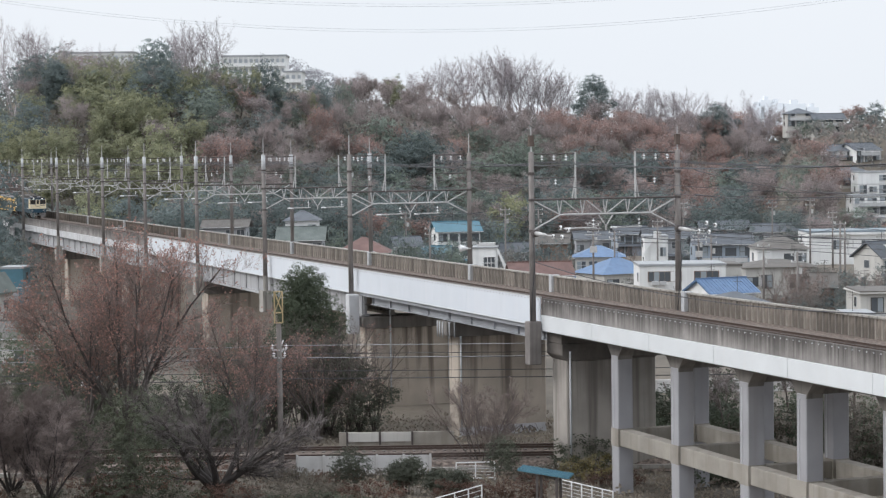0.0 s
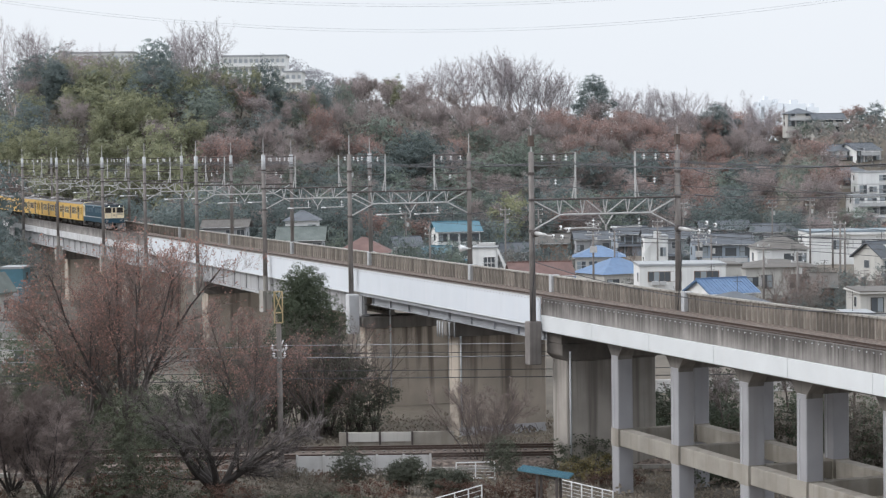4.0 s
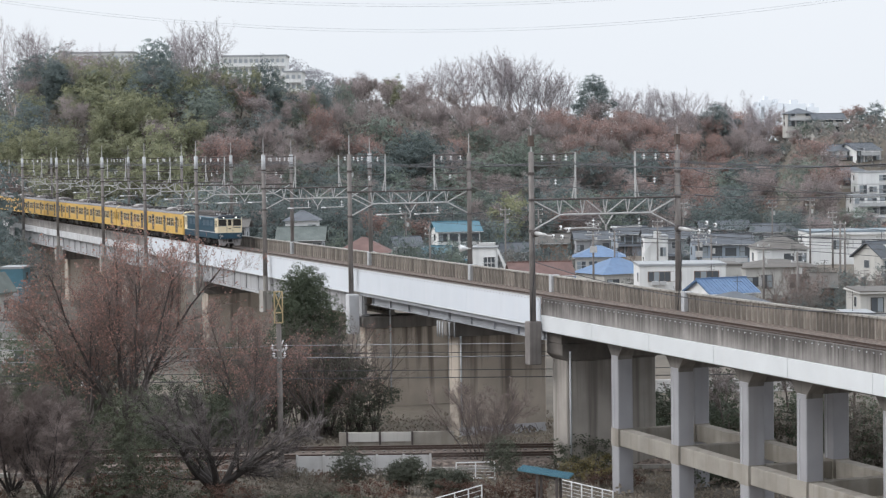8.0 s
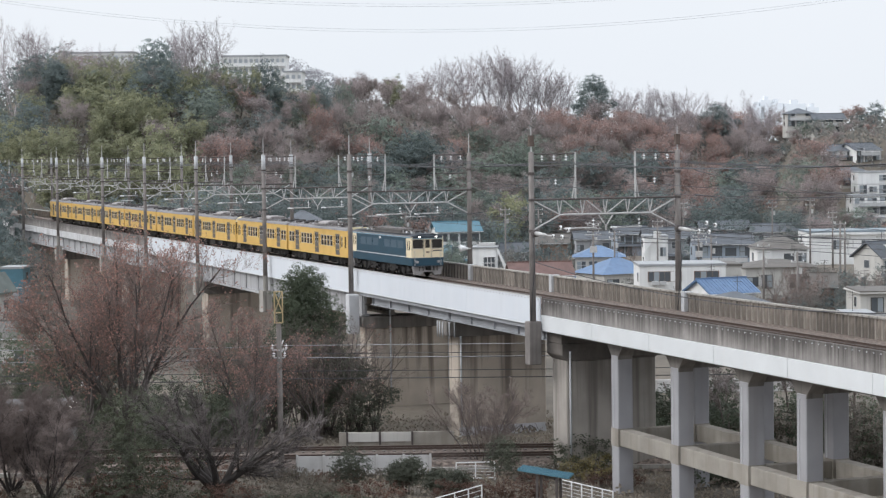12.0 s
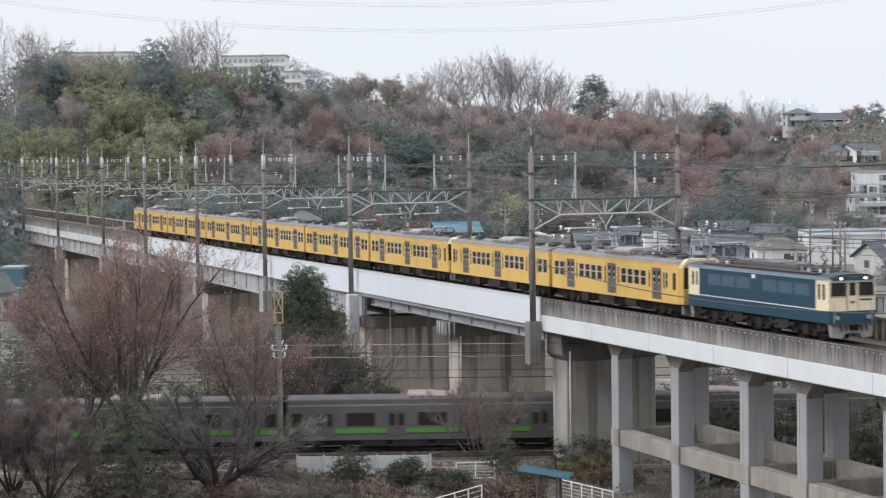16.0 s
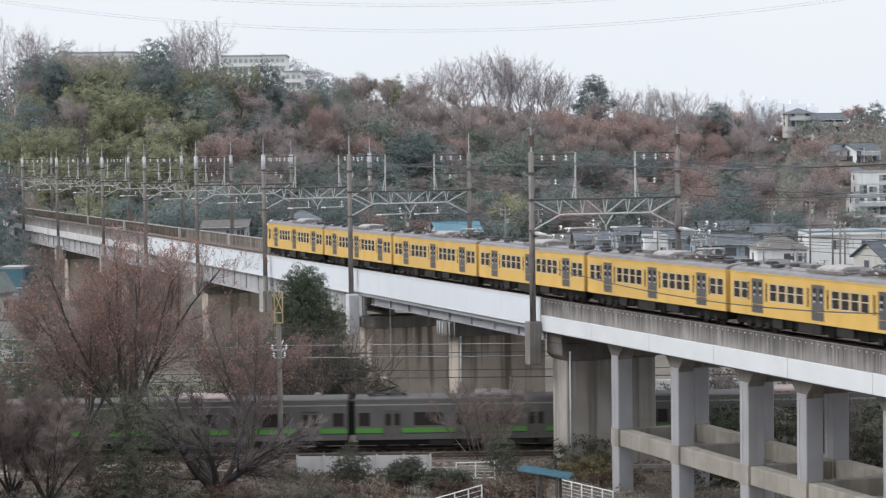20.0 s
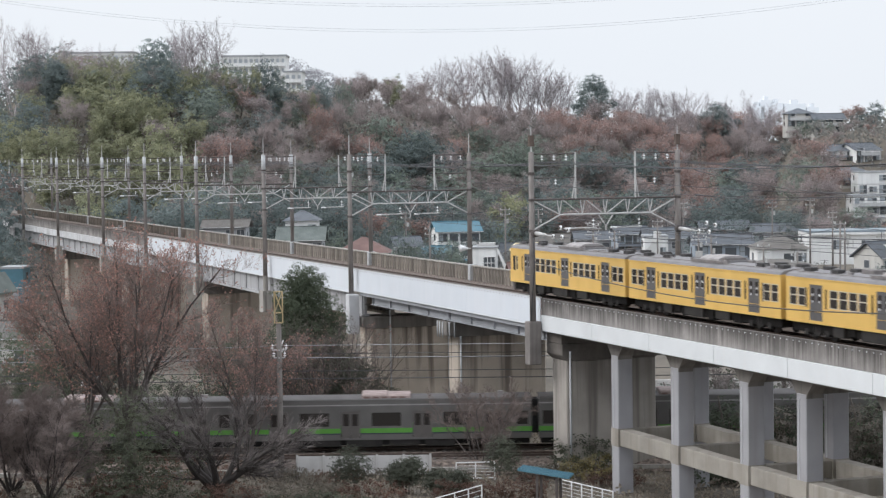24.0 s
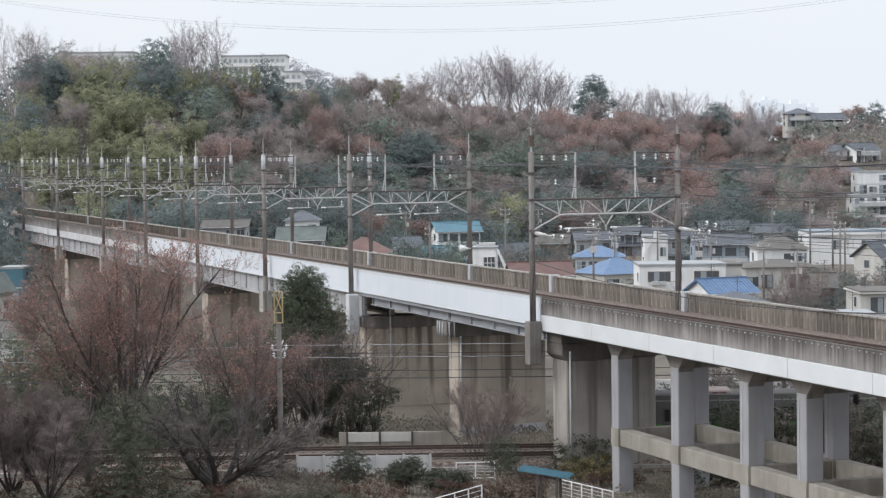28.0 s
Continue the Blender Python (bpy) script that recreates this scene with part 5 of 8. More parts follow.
# ---- lower railway ----
def make_lower_railway():
    g = thing("lower_railway", "double railway track on brown ballast", "railway", at_pose(0, 0, LOW_RAIL), kind="structure")
    bm = bmesh.new()
    prism(bm, [(-6.6, -0.9), (-5.6, -0.24), (-1.9, -0.22), (-1.7, -0.27), (-1.5, -0.22), (2.2, -0.22), (3.2, -1.1)], -330, 330, "x")
    part("ballast_bed", bm, M_ballast, g, "rust-brown crushed stone ballast")
    for yc in (0.0, -3.7):
        for s in (-1, 1):
            bm = bmesh.new()
            y = yc + s * 0.5335
            prism(bm, [(y - 0.065, -0.16), (y + 0.065, -0.16), (y + 0.02, -0.12), (y + 0.035, 0.0), (y - 0.035, 0.0), (y - 0.02, -0.12)], -330, 330, "x")
            part("rail", bm, M_rail, g, "rust-brown steel rail")
    bm = bmesh.new()
    prism(bm, [(-1.0, -0.27), (1.0, -0.27), (1.0, -0.15), (-1.0, -0.15)], -0.11, 0.11, "x")
    me = finish(bm, "sleeper", M_sleeper)
    for i in range(70):
        for yc in (0.0, -3.7):
            share("sleeper", me, g, pose(-30 + i * 0.68, yc, 0))
    # trackside wall panels, near side
    bm = bmesh.new()
    box(bm, 0.03, 1.87, -0.05, 0.05, 0, 1.25)
    pm = finish(bm, "wall_panel", M_palepanel)
    bm = bmesh.new()
    box(bm, -0.07, 0.07, -0.09, 0.09, 0, 1.32)
    pp = finish(bm, "wall_post", M_palepanel)
    for i in range(5):
        share("wall_panel", pm, g, pose(-9.6 + i * 1.72, -6.75, -0.85) @ Matrix.Diagonal((0.92, 1, 1, 1)), "pale grey concrete panel")
        share("wall_post", pp, g, pose(-9.6 + i * 1.72, -6.75, -0.85))
    share("wall_post", pp, g, pose(-9.6 + 5 * 1.72, -6.75, -0.85))
    # buff wall with two white panels behind the tracks
    cuboid("rear_wall", (-7.4, 0.6, 3.35, 3.6, -0.9, 0.53), M_beam, g, "low buff concrete wall")
    for a in (-6.75, -4.5):
        cuboid("white_panel", (a, a + 2.1, 3.28, 3.35, -0.12, 0.52), M_wallcream, g, "cream panel")
    for a in (-6.9, -4.62, -2.38):
        cuboid("panel_post", (a, a + 0.14, 3.22, 3.36, -0.9, 0.58), M_dark_steel, g)
    # cable trough
    cuboid("cable_trough", (-40, 40, -6.4, -6.1, -0.75, -0.5), M_conc, g, "concrete cable trough")


M_palepanel = mat("pale_concrete_panel", (0.58, 0.565, 0.555), 0.85, 0.16, 0.5, streak=(0.33, 0.31, 0.29), runs=0.8, sharp=(0.5, 0.75))
M_tan = mat("tan_painted_lattice", (0.42, 0.33, 0.18), 0.6, 0.1, 2.0)
LOW_RAIL = -9.43
make_lower_railway()


def low_pole(a, b, top, label, lattice=False):
    g = thing("line_pole", label, "line pole", at_pose(a, b, 0), "poles of the lower railway")
    z0 = terrain(a, b) - 0.4
    bm = bmesh.new()
    tube(bm, (0, 0, z0), (0, 0, top - (2.0 if lattice else 0)), 0.2, 0.16, 12)
    part("pole", bm, M_pole, g, smooth=True)
    if lattice:
        for x, y in ((-0.26, -0.2), (0.26, -0.2), (0.26, 0.2), (-0.26, 0.2)):
            bm = bmesh.new()
            tube(bm, (x, y, top - 2.0), (x, y, top), 0.04, n=4)
            part("lattice_leg", bm, M_tan, g, "tan steel leg")
        for z in (top - 2.0, top - 1.35, top):
            bm = bmesh.new()
            for p, q in (((-0.26, -0.2), (0.26, -0.2)), ((-0.26, 0.2), (0.26, 0.2)), ((-0.26, -0.2), (-0.26, 0.2)), ((0.26, -0.2), (0.26, 0.2))):
                tube(bm, (*p, z), (*q, z), 0.035, n=4)
            part("lattice_ring", bm, M_tan, g)
        bm = bmesh.new()
        for y in (-0.2, 0.2):
            tube(bm, (-0.26, y, top - 1.35), (0.26, y, top), 0.03, n=4)
            tube(bm, (0.26, y, top - 1.35), (-0.26, y, top), 0.03, n=4)
        part("lattice_brace", bm, M_tan, g)
    # cross-arms with insulators
    for z, w in ((-2.1, 0.9), (-2.6, 0.7)) if lattice else ((-3.2, 1.3), (-4.3, 1.0)):
        if z > top - 0.2:
            continue
        bm = bmesh.new()
        tube(bm, (-w / 2, 0, z), (w / 2, 0, z), 0.05, n=6)
        tube(bm, (0, -0.2, z), (0, 3.4, z + 0.3), 0.045, n=6)
        part("cross_arm", bm, M_galv, g)
        for x in (-w / 2, w / 2):
            bm = bmesh.new()
            insulator(bm, (x, 0, z + 0.42), 0.42)
            part("insulator", bm, M_insul, g, "white porcelain insulator")
    return g


low_pole(-10.62, -6.9, 1.66, "concrete railway pole with a tan lattice head", True)
low_pole(-22.8, -6.9, -2.2, "concrete pole with white insulators beside the lower railway")
low_pole(-52.0, -7.0, -2.6, "concrete pole with white insulators beside the lower railway")
low_pole(62.0, -7.0, -2.6, "concrete pole with white insulators beside the lower railway")
low_pole(-48.5, 186.0, 0.8, "concrete utility pole below the hill")

low_lines = [(-2.15, M_wire_pale, -3.2, 0.017), (-3.15, M_wire_pale, -1.5, 0.02), (-3.38, M_wire, 3.7, 0.022), (-4.2, M_wire, 0.0, 0.02), (-4.72, M_wire, 0.0, 0.03), (-4.6, M_wire, 3.7, 0.02), (-2.9, M_wire, -4.2, 0.02)]
for z, m_, b_, r_ in low_lines:
    wire_curve("overhead_wire", [at(a, b_, z) for a in (-110, -52, -23.4, -11, 62, 120)], r_, m_, "thin overhead wire above the lower railway", "wire", 0.12)

# ---- wires on the viaduct ----
WX = [-140.0, -110.0, *POLES, 178.0, 215.0]
for yc in (0.0, -3.7):
    wire_curve("contact_wire", [(x, yc + (0.15 if i % 2 else -0.15), 5.1) for i, x in enumerate(WX)], 0.016, M_wire, "thin contact wire over the viaduct track", "wire", 0.02)
    wire_curve("messenger_wire", [(x, yc, 5.95) for x in WX], 0.016, M_wire, "sagging messenger wire over the viaduct track", "wire", 0.45)
    bm = bmesh.new()
    for p, q in zip(WX[:-1], WX[1:]):
        n = int((q - p) / 5)
        for i in range(1, n):
            f = i / n
            tube(bm, (p + (q - p) * f, yc, 5.1), (p + (q - p) * f, yc, 5.95 - 1.8 * f * (1 - f)), 0.012, n=3, cap=False)
    d_ = new("dropper_wires", finish(bm, "dropper_wires", M_wire))
    tagged(d_, "short dropper wires holding up the contact wire", "wire", kind="stuff")
for y in (PY0 + 0.75, PY0 + 1.6, PY0 + 2.45, PY1 - 0.75, PY1 - 1.6, PY1 - 2.45):
    wire_curve("feeder_wire", [(x, y, 9.75) for x in WX], 0.018, M_wire, "dark feeder wire between the portals", "wire", 0.4)
for y in (PY0 + 1.7, PY1 - 1.7):
    wire_curve("feeder_wire", [(x, y, 8.2) for x in WX], 0.018, M_wire, "dark feeder wire between the portals", "wire", 0.35)


wire_curve("feeder_wire", [(133.8, PY0, 3.35), (178.0, PY0, 2.95), (215.0, PY0, 3.0)], 0.03, M_wire, "dark sagging cable before the train", "wire", 0.85)


# spring tension balancers on the last portal
def balancer(x, y, z):
    g = thing("tension_balancer", "grey spring tension balancer clamped to a pole", "tension balancer", pose(x, y, z))
    bm = bmesh.new()
    tube(bm, (0.2, 0, 0), (1.7, 0, -0.05), 0.14, 0.12, 10)
    part("spring_case", bm, M_galv, g, smooth=True)
    bm = bmesh.new()
    tube(bm, (1.7, 0, -0.05), (3.0, 0, -0.08), 0.04, n=6)
    part("rod", bm, M_galv, g)
    bm = bmesh.new()
    tube(bm, (-0.05, 0, 0), (0.25, 0, 0), 0.24, n=10)
    part("clamp", bm, M_dark_steel, g)
    for k in (3.0, 4.4):
        bm = bmesh.new()
        tube(bm, (k, -0.05, -0.1), (k, 0.05, -0.1), 0.145, n=14)
        disc = part("strain_insulator", bm, M_insul, g, "white disc insulator")
        bm = bmesh.new()
        tube(bm, (k, -0.08, -0.1), (k, 0.08, -0.1), 0.07, n=10)
        part("hub", bm, M_dark_steel, disc)
    for k, z in ((3.5, 0.45), (4.7, 0.35)):
        bm = bmesh.new()
        tube(bm, (k, 0.25, z), (k, 0.35, z), 0.145, n=14)
        disc = part("strain_insulator", bm, M_insul, g, "white disc insulator")
        bm = bmesh.new()
        tube(bm, (k, 0.22, z), (k, 0.38, z), 0.07, n=10)
        part("hub", bm, M_dark_steel, disc)
    wire_curve("upper_pull_wire", [(0.1, 0.3, 0.7), (3.5, 0.3, 0.45), (4.7, 0.3, 0.35), (20, 0.3, 0.8)], 0.018, M_wire, "", "", 0.05, parent=g)
    wire_curve("pull_wire", [(3.0, 0, -0.1), (20, 0, 0.1)], 0.02, M_wire, "", "", 0.1, parent=g)


balancer(134.0, PY0 + 0.1, 5.15)
balancer(134.0, PY1 - 0.1, 5.2)
for y in (PY0, PY1):
    g_ = wire_curve("cable_loop", [(134.0, y, 5.0), (134.6, y - 0.25, 4.6), (134.9, y - 0.3, 3.2), (134.5, y - 0.3, 1.2), (134.1, y - 0.25, -0.5)], 0.032, M_wire, "dark cable looped down a pole", "cable", 0.0, 6)
# signal horn speakers on a pole
for x, y, z in ((96.0, PY1 - 0.4, 2.4),):
    g_ = thing("horn_speaker", "pale horn loudspeaker clamped to a far pole", "loudspeaker", pose(x, y, z))
    bm = bmesh.new()
    tube(bm, (0, 0, 0), (0, -0.7, 0.05), 0.08, 0.32, 12)
    part("horn", bm, M_insul, g_, smooth=True)
    cuboid("bracket", (-0.05, 0.05, -0.1, 0.25, -0.06, 0.06), M_galv, g_)

M_hv = mat("bright_aluminium_line", (0.6, 0.62, 0.65), 0.5, 0.05, 3.0, bump=0)
# high-voltage spans across the sky
for h, c, r_ in ((27.9, 13.8, 0.03), (28.25, 13.8, 0.03), (31.6, 12.8, 0.03), (31.95, 12.8, 0.03)):
    wire_curve("high_voltage_line", [at(-150, 161, h + c * 2.0), at(154, 161, h + c * 2.0)], r_ * 0.75, M_hv, "pale high-voltage line sagging across the sky", "power line", c * 2.0, 60)

# ---- trains ----
def side_wall(bm, x0, x1, z0, z1, openings, y, depth=0.05):
    """A side panel with real openings and their reveals; y < 0 is the near side."""
    inward = depth if y < 0 else -depth
    xs = sorted({x0, x1, *[o[0] for o in openings], *[o[1] for o in openings]})
    zs = sorted({z0, z1, *[o[2] for o in openings], *[o[3] for o in openings]})
    grid = {}
    def v(i, j):
        if (i, j) not in grid:
            grid[i, j] = bm.verts.new((xs[i], y, zs[j]))
        return grid[i, j]
    for i in range(len(xs) - 1):
        for j in range(len(zs) - 1):
            cx, cz = (xs[i] + xs[i + 1]) / 2, (zs[j] + zs[j + 1]) / 2
            if not any(o[0] < cx < o[1] and o[2] < cz < o[3] for o in openings):
                bm.faces.new((v(i, j), v(i + 1, j), v(i + 1, j + 1), v(i, j + 1)))
    for a, b, c, d in openings:
        ring = [(a, c), (b, c), (b, d), (a, d)]
        for (ax, az), (bx, bz) in zip(ring, ring[1:] + ring[:1]):
            bm.faces.new([bm.verts.new(p) for p in ((ax, y, az), (bx, y, bz), (bx, y + inward, bz), (ax, y + inward, az))])


def roof_profile(w, z0, rise, n=8):
    return [(w * math.cos(math.pi * i / n), z0 + rise * math.sin(math.pi * i / n) ** 0.8) for i in range(n + 1)]


def bogie(parent, x, material, n_axles=2, r=0.43):
    bm = bmesh.new()
    half = 1.3 if n_axles == 2 else 1.5
    for y in (-1.02, 1.02):
        box(bm, x - half, x + half, y - 0.08, y + 0.08, 0.45, 0.72)
        box(bm, x - 0.35, x + 0.35, y - 0.13, y + 0.13, 0.3, 0.85)
        for k in (-1, 1):
            box(bm, x + k * 1.05 - 0.2, x + k * 1.05 + 0.2, y - 0.14, y + 0.14, 0.28, 0.62)
    box(bm, x - 0.3, x + 0.3, -1.0, 1.0, 0.5, 0.8)
    b = part("bogie", bm, material, parent, "sooty bogie frame")
    for k in (-1, 1):
        bm = bmesh.new()
        for y in (-0.6, 0.6):
            tube(bm, (x + k * 1.05, y - 0.07, r), (x + k * 1.05, y + 0.07, r), r, n=16)
        tube(bm, (x + k * 1.05, -0.6, r), (x + k * 1.05, 0.6, r), 0.09, n=8)
        part("wheelset", bm, M_wheel, b, "sooty steel wheels on an axle")


M_wheel = mat("sooty_wheel_steel", (0.03, 0.026, 0.024), 0.6, 0.25, 4.0, metal=0.3)


def cooler(parent, x, m, z=3.72):
    bm = bmesh.new()
    for k in range(3):
        a = x - 1.15 + k * 0.78
        prism(bm, [(-0.98, z), (0.98, z), (0.92, z + 0.2), (0.55, z + 0.36), (-0.55, z + 0.36), (-0.92, z + 0.2)], a, a + 0.74, "x")
    unit = part("air_conditioner", bm, m, parent, "dusty grey roof cooling unit", bevel=0.03)
    cuboid("plinth", (x - 1.9, x + 1.9, -0.85, 0.85, z - 0.08, z + 0.1), M_roofgrey, unit)
    for k in (-1.62, 1.22):
        cuboid("duct", (x + k, x + k + 0.4, -0.7, 0.7, z + 0.05, z + 0.24), M_cooler2, unit)
    for y in (-1.12, 1.08):
        cuboid("roof_grille", (x - 2.0, x + 2.0, y, y + 0.05, z - 0.06, z + 0.1), M_cooler2, parent)


def pantograph(parent, x, z, raised=1.1):
    base = cuboid("pantograph", (x - 0.8, x + 0.8, -0.6, 0.6, z - 0.05, z + 0.05), M_dark_steel, parent, "dark lattice pantograph")
    for y in (-0.55, 0.55):
        for k in (-1, 1):
            bm = bmesh.new()
            tube(bm, (x + 0.5 * k, y, z), (x + 1.15 * k, y * 0.9, z + raised * 0.45), 0.045, n=5)
            part("lower_arm", bm, M_dark_steel, base)
            bm = bmesh.new()
            tube(bm, (x + 1.15 * k, y * 0.9, z + raised * 0.45), (x + 0.15 * k, y * 0.8, z + raised), 0.04, n=5)
            part("upper_arm", bm, M_dark_steel, base)
    bm = bmesh.new()
    for k in (-0.15, 0.15):
        tube(bm, (x + k, -0.85, z + raised), (x + k, 0.85, z + raised), 0.045, n=5)
    part("contact_shoe", bm, M_galv, parent)
    for k in (-0.6, 0.6):
        bm = bmesh.new()
        for y in (-0.6, 0.6):
            tube(bm, (x + k, y, z - 0.25), (x + k, y, z), 0.08, n=8)
        part("roof_insulator", bm, M_insul, parent)


M_cooler = mat("pale_roof_unit", (0.33, 0.307, 0.30), 0.75, 0.22, 2.5)
M_cooler2 = mat("grimy_roof_duct", (0.17, 0.155, 0.15), 0.8, 0.25, 3.0)
M_roofvent = mat("black_roof_vent", (0.045, 0.042, 0.042), 0.8, 0.3, 3.0)
M_fitting = mat("grimy_roof_fitting", (0.22, 0.205, 0.2), 0.8, 0.3, 3.0)
M_gangway = mat("black_gangway_rubber", (0.02, 0.02, 0.02), 0.9, 0.2, 4.0)


def make_yellow_car(cab=0, pan=False, nose=0.0):
    """A 20 m car; cab: +1 leading end, -1 trailing end, 0 none."""
    g = thing("yellow_railcar", "yellow commuter railcar with grey doors and grey roof", "railcar", None, "yellow train")
    L, W, Z0, Z1 = 9.72, 1.4, 0.95, 3.42
    doors = (-6.55, 0.05, 6.65)
    ops, wins = [], []
    for d in doors:
        ops.append((d - 0.66, d + 0.66, 1.12, 3.06))
    def group(a, n, w=0.86, gap=0.10):
        for i in range(n):
            wins.append((a + i * (w + gap), a + i * (w + gap) + w))
    for d in doors[:2]:
        group(d + 1.37, 4)
    if cab >= 0:
        group(-9.35, 2, 0.8)
    else:
        wins.append((-8.75, -8.4))
    if cab <= 0:
        group(7.72, 2, 0.8)
    else:
        wins.append((7.85, 8.2))
    slots = []
    for d in doors:
        for s in (-1, 1):
            slots.append((d + s * 1.02 - 0.10, d + s * 1.02 + 0.10))
    cabwins = {0: [], 1: [(8.85, 9.3)], -1: [(-9.3, -8.85)]}[cab]
    WZ = (1.85, 2.86)
    allops = ops + [(a, b, *WZ) for a, b in wins] + [(a, b, 1.8, 2.86) for a, b in slots + cabwins]
    bm = bmesh.new()
    for y in (-W, W):
        side_wall(bm, -L, L, Z0, Z1, allops, y)
    for x in (-L, L):
        bm.faces.new([bm.verts.new(p) for p in ((x, -W, Z0), (x, W, Z0), (x, W, Z1), (x, -W, Z1))])
    bm.faces.new([bm.verts.new(p) for p in ((-L, -W, Z0), (L, -W, Z0), (L, W, Z0), (-L, W, Z0))])
    part("body_shell", bm, M_yellow, g, "yellow painted steel body")
    bm = bmesh.new()
    prism(bm, roof_profile(W + 0.02, Z1 - 0.02, 0.33), -L, L, "x")
    part("roof", bm, M_roofgrey, g, "grey roof")
    for y in (-W - 0.03, W + 0.005):
        cuboid("gutter", (-L, L, y, y + 0.025, Z1 - 0.09, Z1 - 0.03), M_yellow, g)
        cuboid("belt_line", (-L, L, y + 0.016, y + 0.022, 1.60, 1.625), M_yellow, g)
    bm = bmesh.new()
    box(bm, -0.43, 0.43, -0.01, 0.01, -0.5, 0.5)
    pane_me = finish(bm, "window_pane", M_glass)
    bm = bmesh.new()
    box(bm, -0.43, 0.43, -0.015, 0.02, 0.02, 0.08)
    box(bm, -0.43, -0.375, -0.02, 0.02, -0.5, 0.5)
    box(bm, 0.375, 0.43, -0.02, 0.02, -0.5, 0.5)
    box(bm, -0.43, 0.43, -0.018, 0.02, -0.5, -0.455)
    box(bm, -0.43, 0.43, -0.018, 0.02, 0.455, 0.5)
    frame_me = finish(bm, "window_frame", M_winframe)
    bm = bmesh.new()
    box(bm, -0.325, 0.325, -0.02, 0.02, -0.97, 0.97)
    leaf_me = finish(bm, "door_leaf", M_doorgrey)
    bm = bmesh.new()
    box(bm, -0.15, 0.15, -0.012, 0.012, -0.36, 0.36)
    dpane_me = finish(bm, "door_pane", M_glass)
    bm = bmesh.new()
    box(bm, -0.07, 0.07, -0.003, 0.003, 0.05, 0.2)
    box(bm, -0.06, 0.06, -0.003, 0.003, -0.3, -0.18)
    stick_me = finish(bm, "sticker", M_insul)
    for y, s in ((-W, 1), (W, -1)):
        for a, b in wins:
            m = Matrix.Translation(((a + b) / 2, y + 0.04 * s, 2.355)) @ Matrix.Diagonal(((b - a) / 0.86, 1, 1.0, 1))
            w = share("window_pane", pane_me, g, m)
            if s > 0:
                share("window_frame", frame_me, w, Matrix.Translation((0, -0.02 * s, 0)))
        for a, b in slots + cabwins:
            share("pocket_window", pane_me, g, Matrix.Translation(((a + b) / 2, y + 0.03 * s, 2.33)) @ Matrix.Diagonal(((b - a) / 0.86, 1, 1.05, 1)))
        for d in doors:
            for k in (-1, 1):
                lf = share("door_leaf", leaf_me, g, pose(d + 0.33 * k, y + 0.035 * s, 2.09), "grey sliding door leaf")
                if s > 0:
                    share("door_pane", dpane_me, lf, pose(0, -0.022 * s, 0.42))
                    share("sticker", stick_me, lf, pose(0.02 * k, -0.036, 0.3), "small white notices")
    cooler(g, 0.4, M_cooler)
    for x in (-8.4, -5.6, 6.3, 8.7):
        cuboid("roof_vent", (x - 0.38, x + 0.38, -0.85, -0.35, 3.62, 3.9), M_roofvent, g, bevel=0.03)
        cuboid("roof_vent", (x - 0.38, x + 0.38, 0.35, 0.85, 3.62, 3.9), M_roofvent, g, bevel=0.03)
    # small roof fittings: cable ducts, junction boxes, cleats
    bm = bmesh.new()
    fit = random.Random(12 + 3 * cab + pan)
    for y in (-1.02, 0.98):
        box(bm, -9.2, 9.2, y, y + 0.04, 3.6, 3.7)
    for i in range(16):
        x, y = fit.uniform(-9.0, 9.0), fit.choice((-0.95, -0.6, 0.5, 0.9))
        w = fit.uniform(0.06, 0.3)
        box(bm, x - w, x + w, y - 0.09, y + 0.09, 3.62, 3.72 + fit.uniform(0.02, 0.14))
    part("roof_conduit_run", bm, M_fitting, g, "grey-brown roof conduit with small boxes")
    if pan:
        pantograph(g, 5.2, 3.95, 0.45)
        cuboid("arrester_box", (2.9, 3.7, -0.6, 0.1, 3.68, 4.0), M_cooler2, g, bevel=0.03)
        cuboid("fuse_box", (-4.4, -3.2, 0.1, 0.8, 3.68, 3.95), M_cooler2, g, bevel=0.03)
        for y in (-0.8, -0.4, 0.4):
            cuboid("roof_conduit", (2.4, 8.0, y, y + 0.06, 3.75, 3.84), M_dark_steel, g)
    for i, (a, b, y, z) in enumerate(((-5.0, -3.9, 1.3, 0.35), (-3.6, -2.9, 1.22, 0.48), (-2.2, 0.2, 1.3, 0.36), (0.8, 1.5, 1.24, 0.3), (1.8, 3.5, 1.3, 0.42), (3.9, 4.8, 1.2, 0.34))):
        cuboid("equipment_box", (a, b, -y, y, z, 0.95), M_under if i % 2 else M_gear, g, "dusty equipment box", bevel=0.03)
    cuboid("main_frame", (-9.4, 9.4, -1.15, 1.15, 0.44, 0.95), M_under, g, "sooty main frame")
    bogie(g, -6.9, M_bogie)
    bogie(g, 6.9, M_bogie)
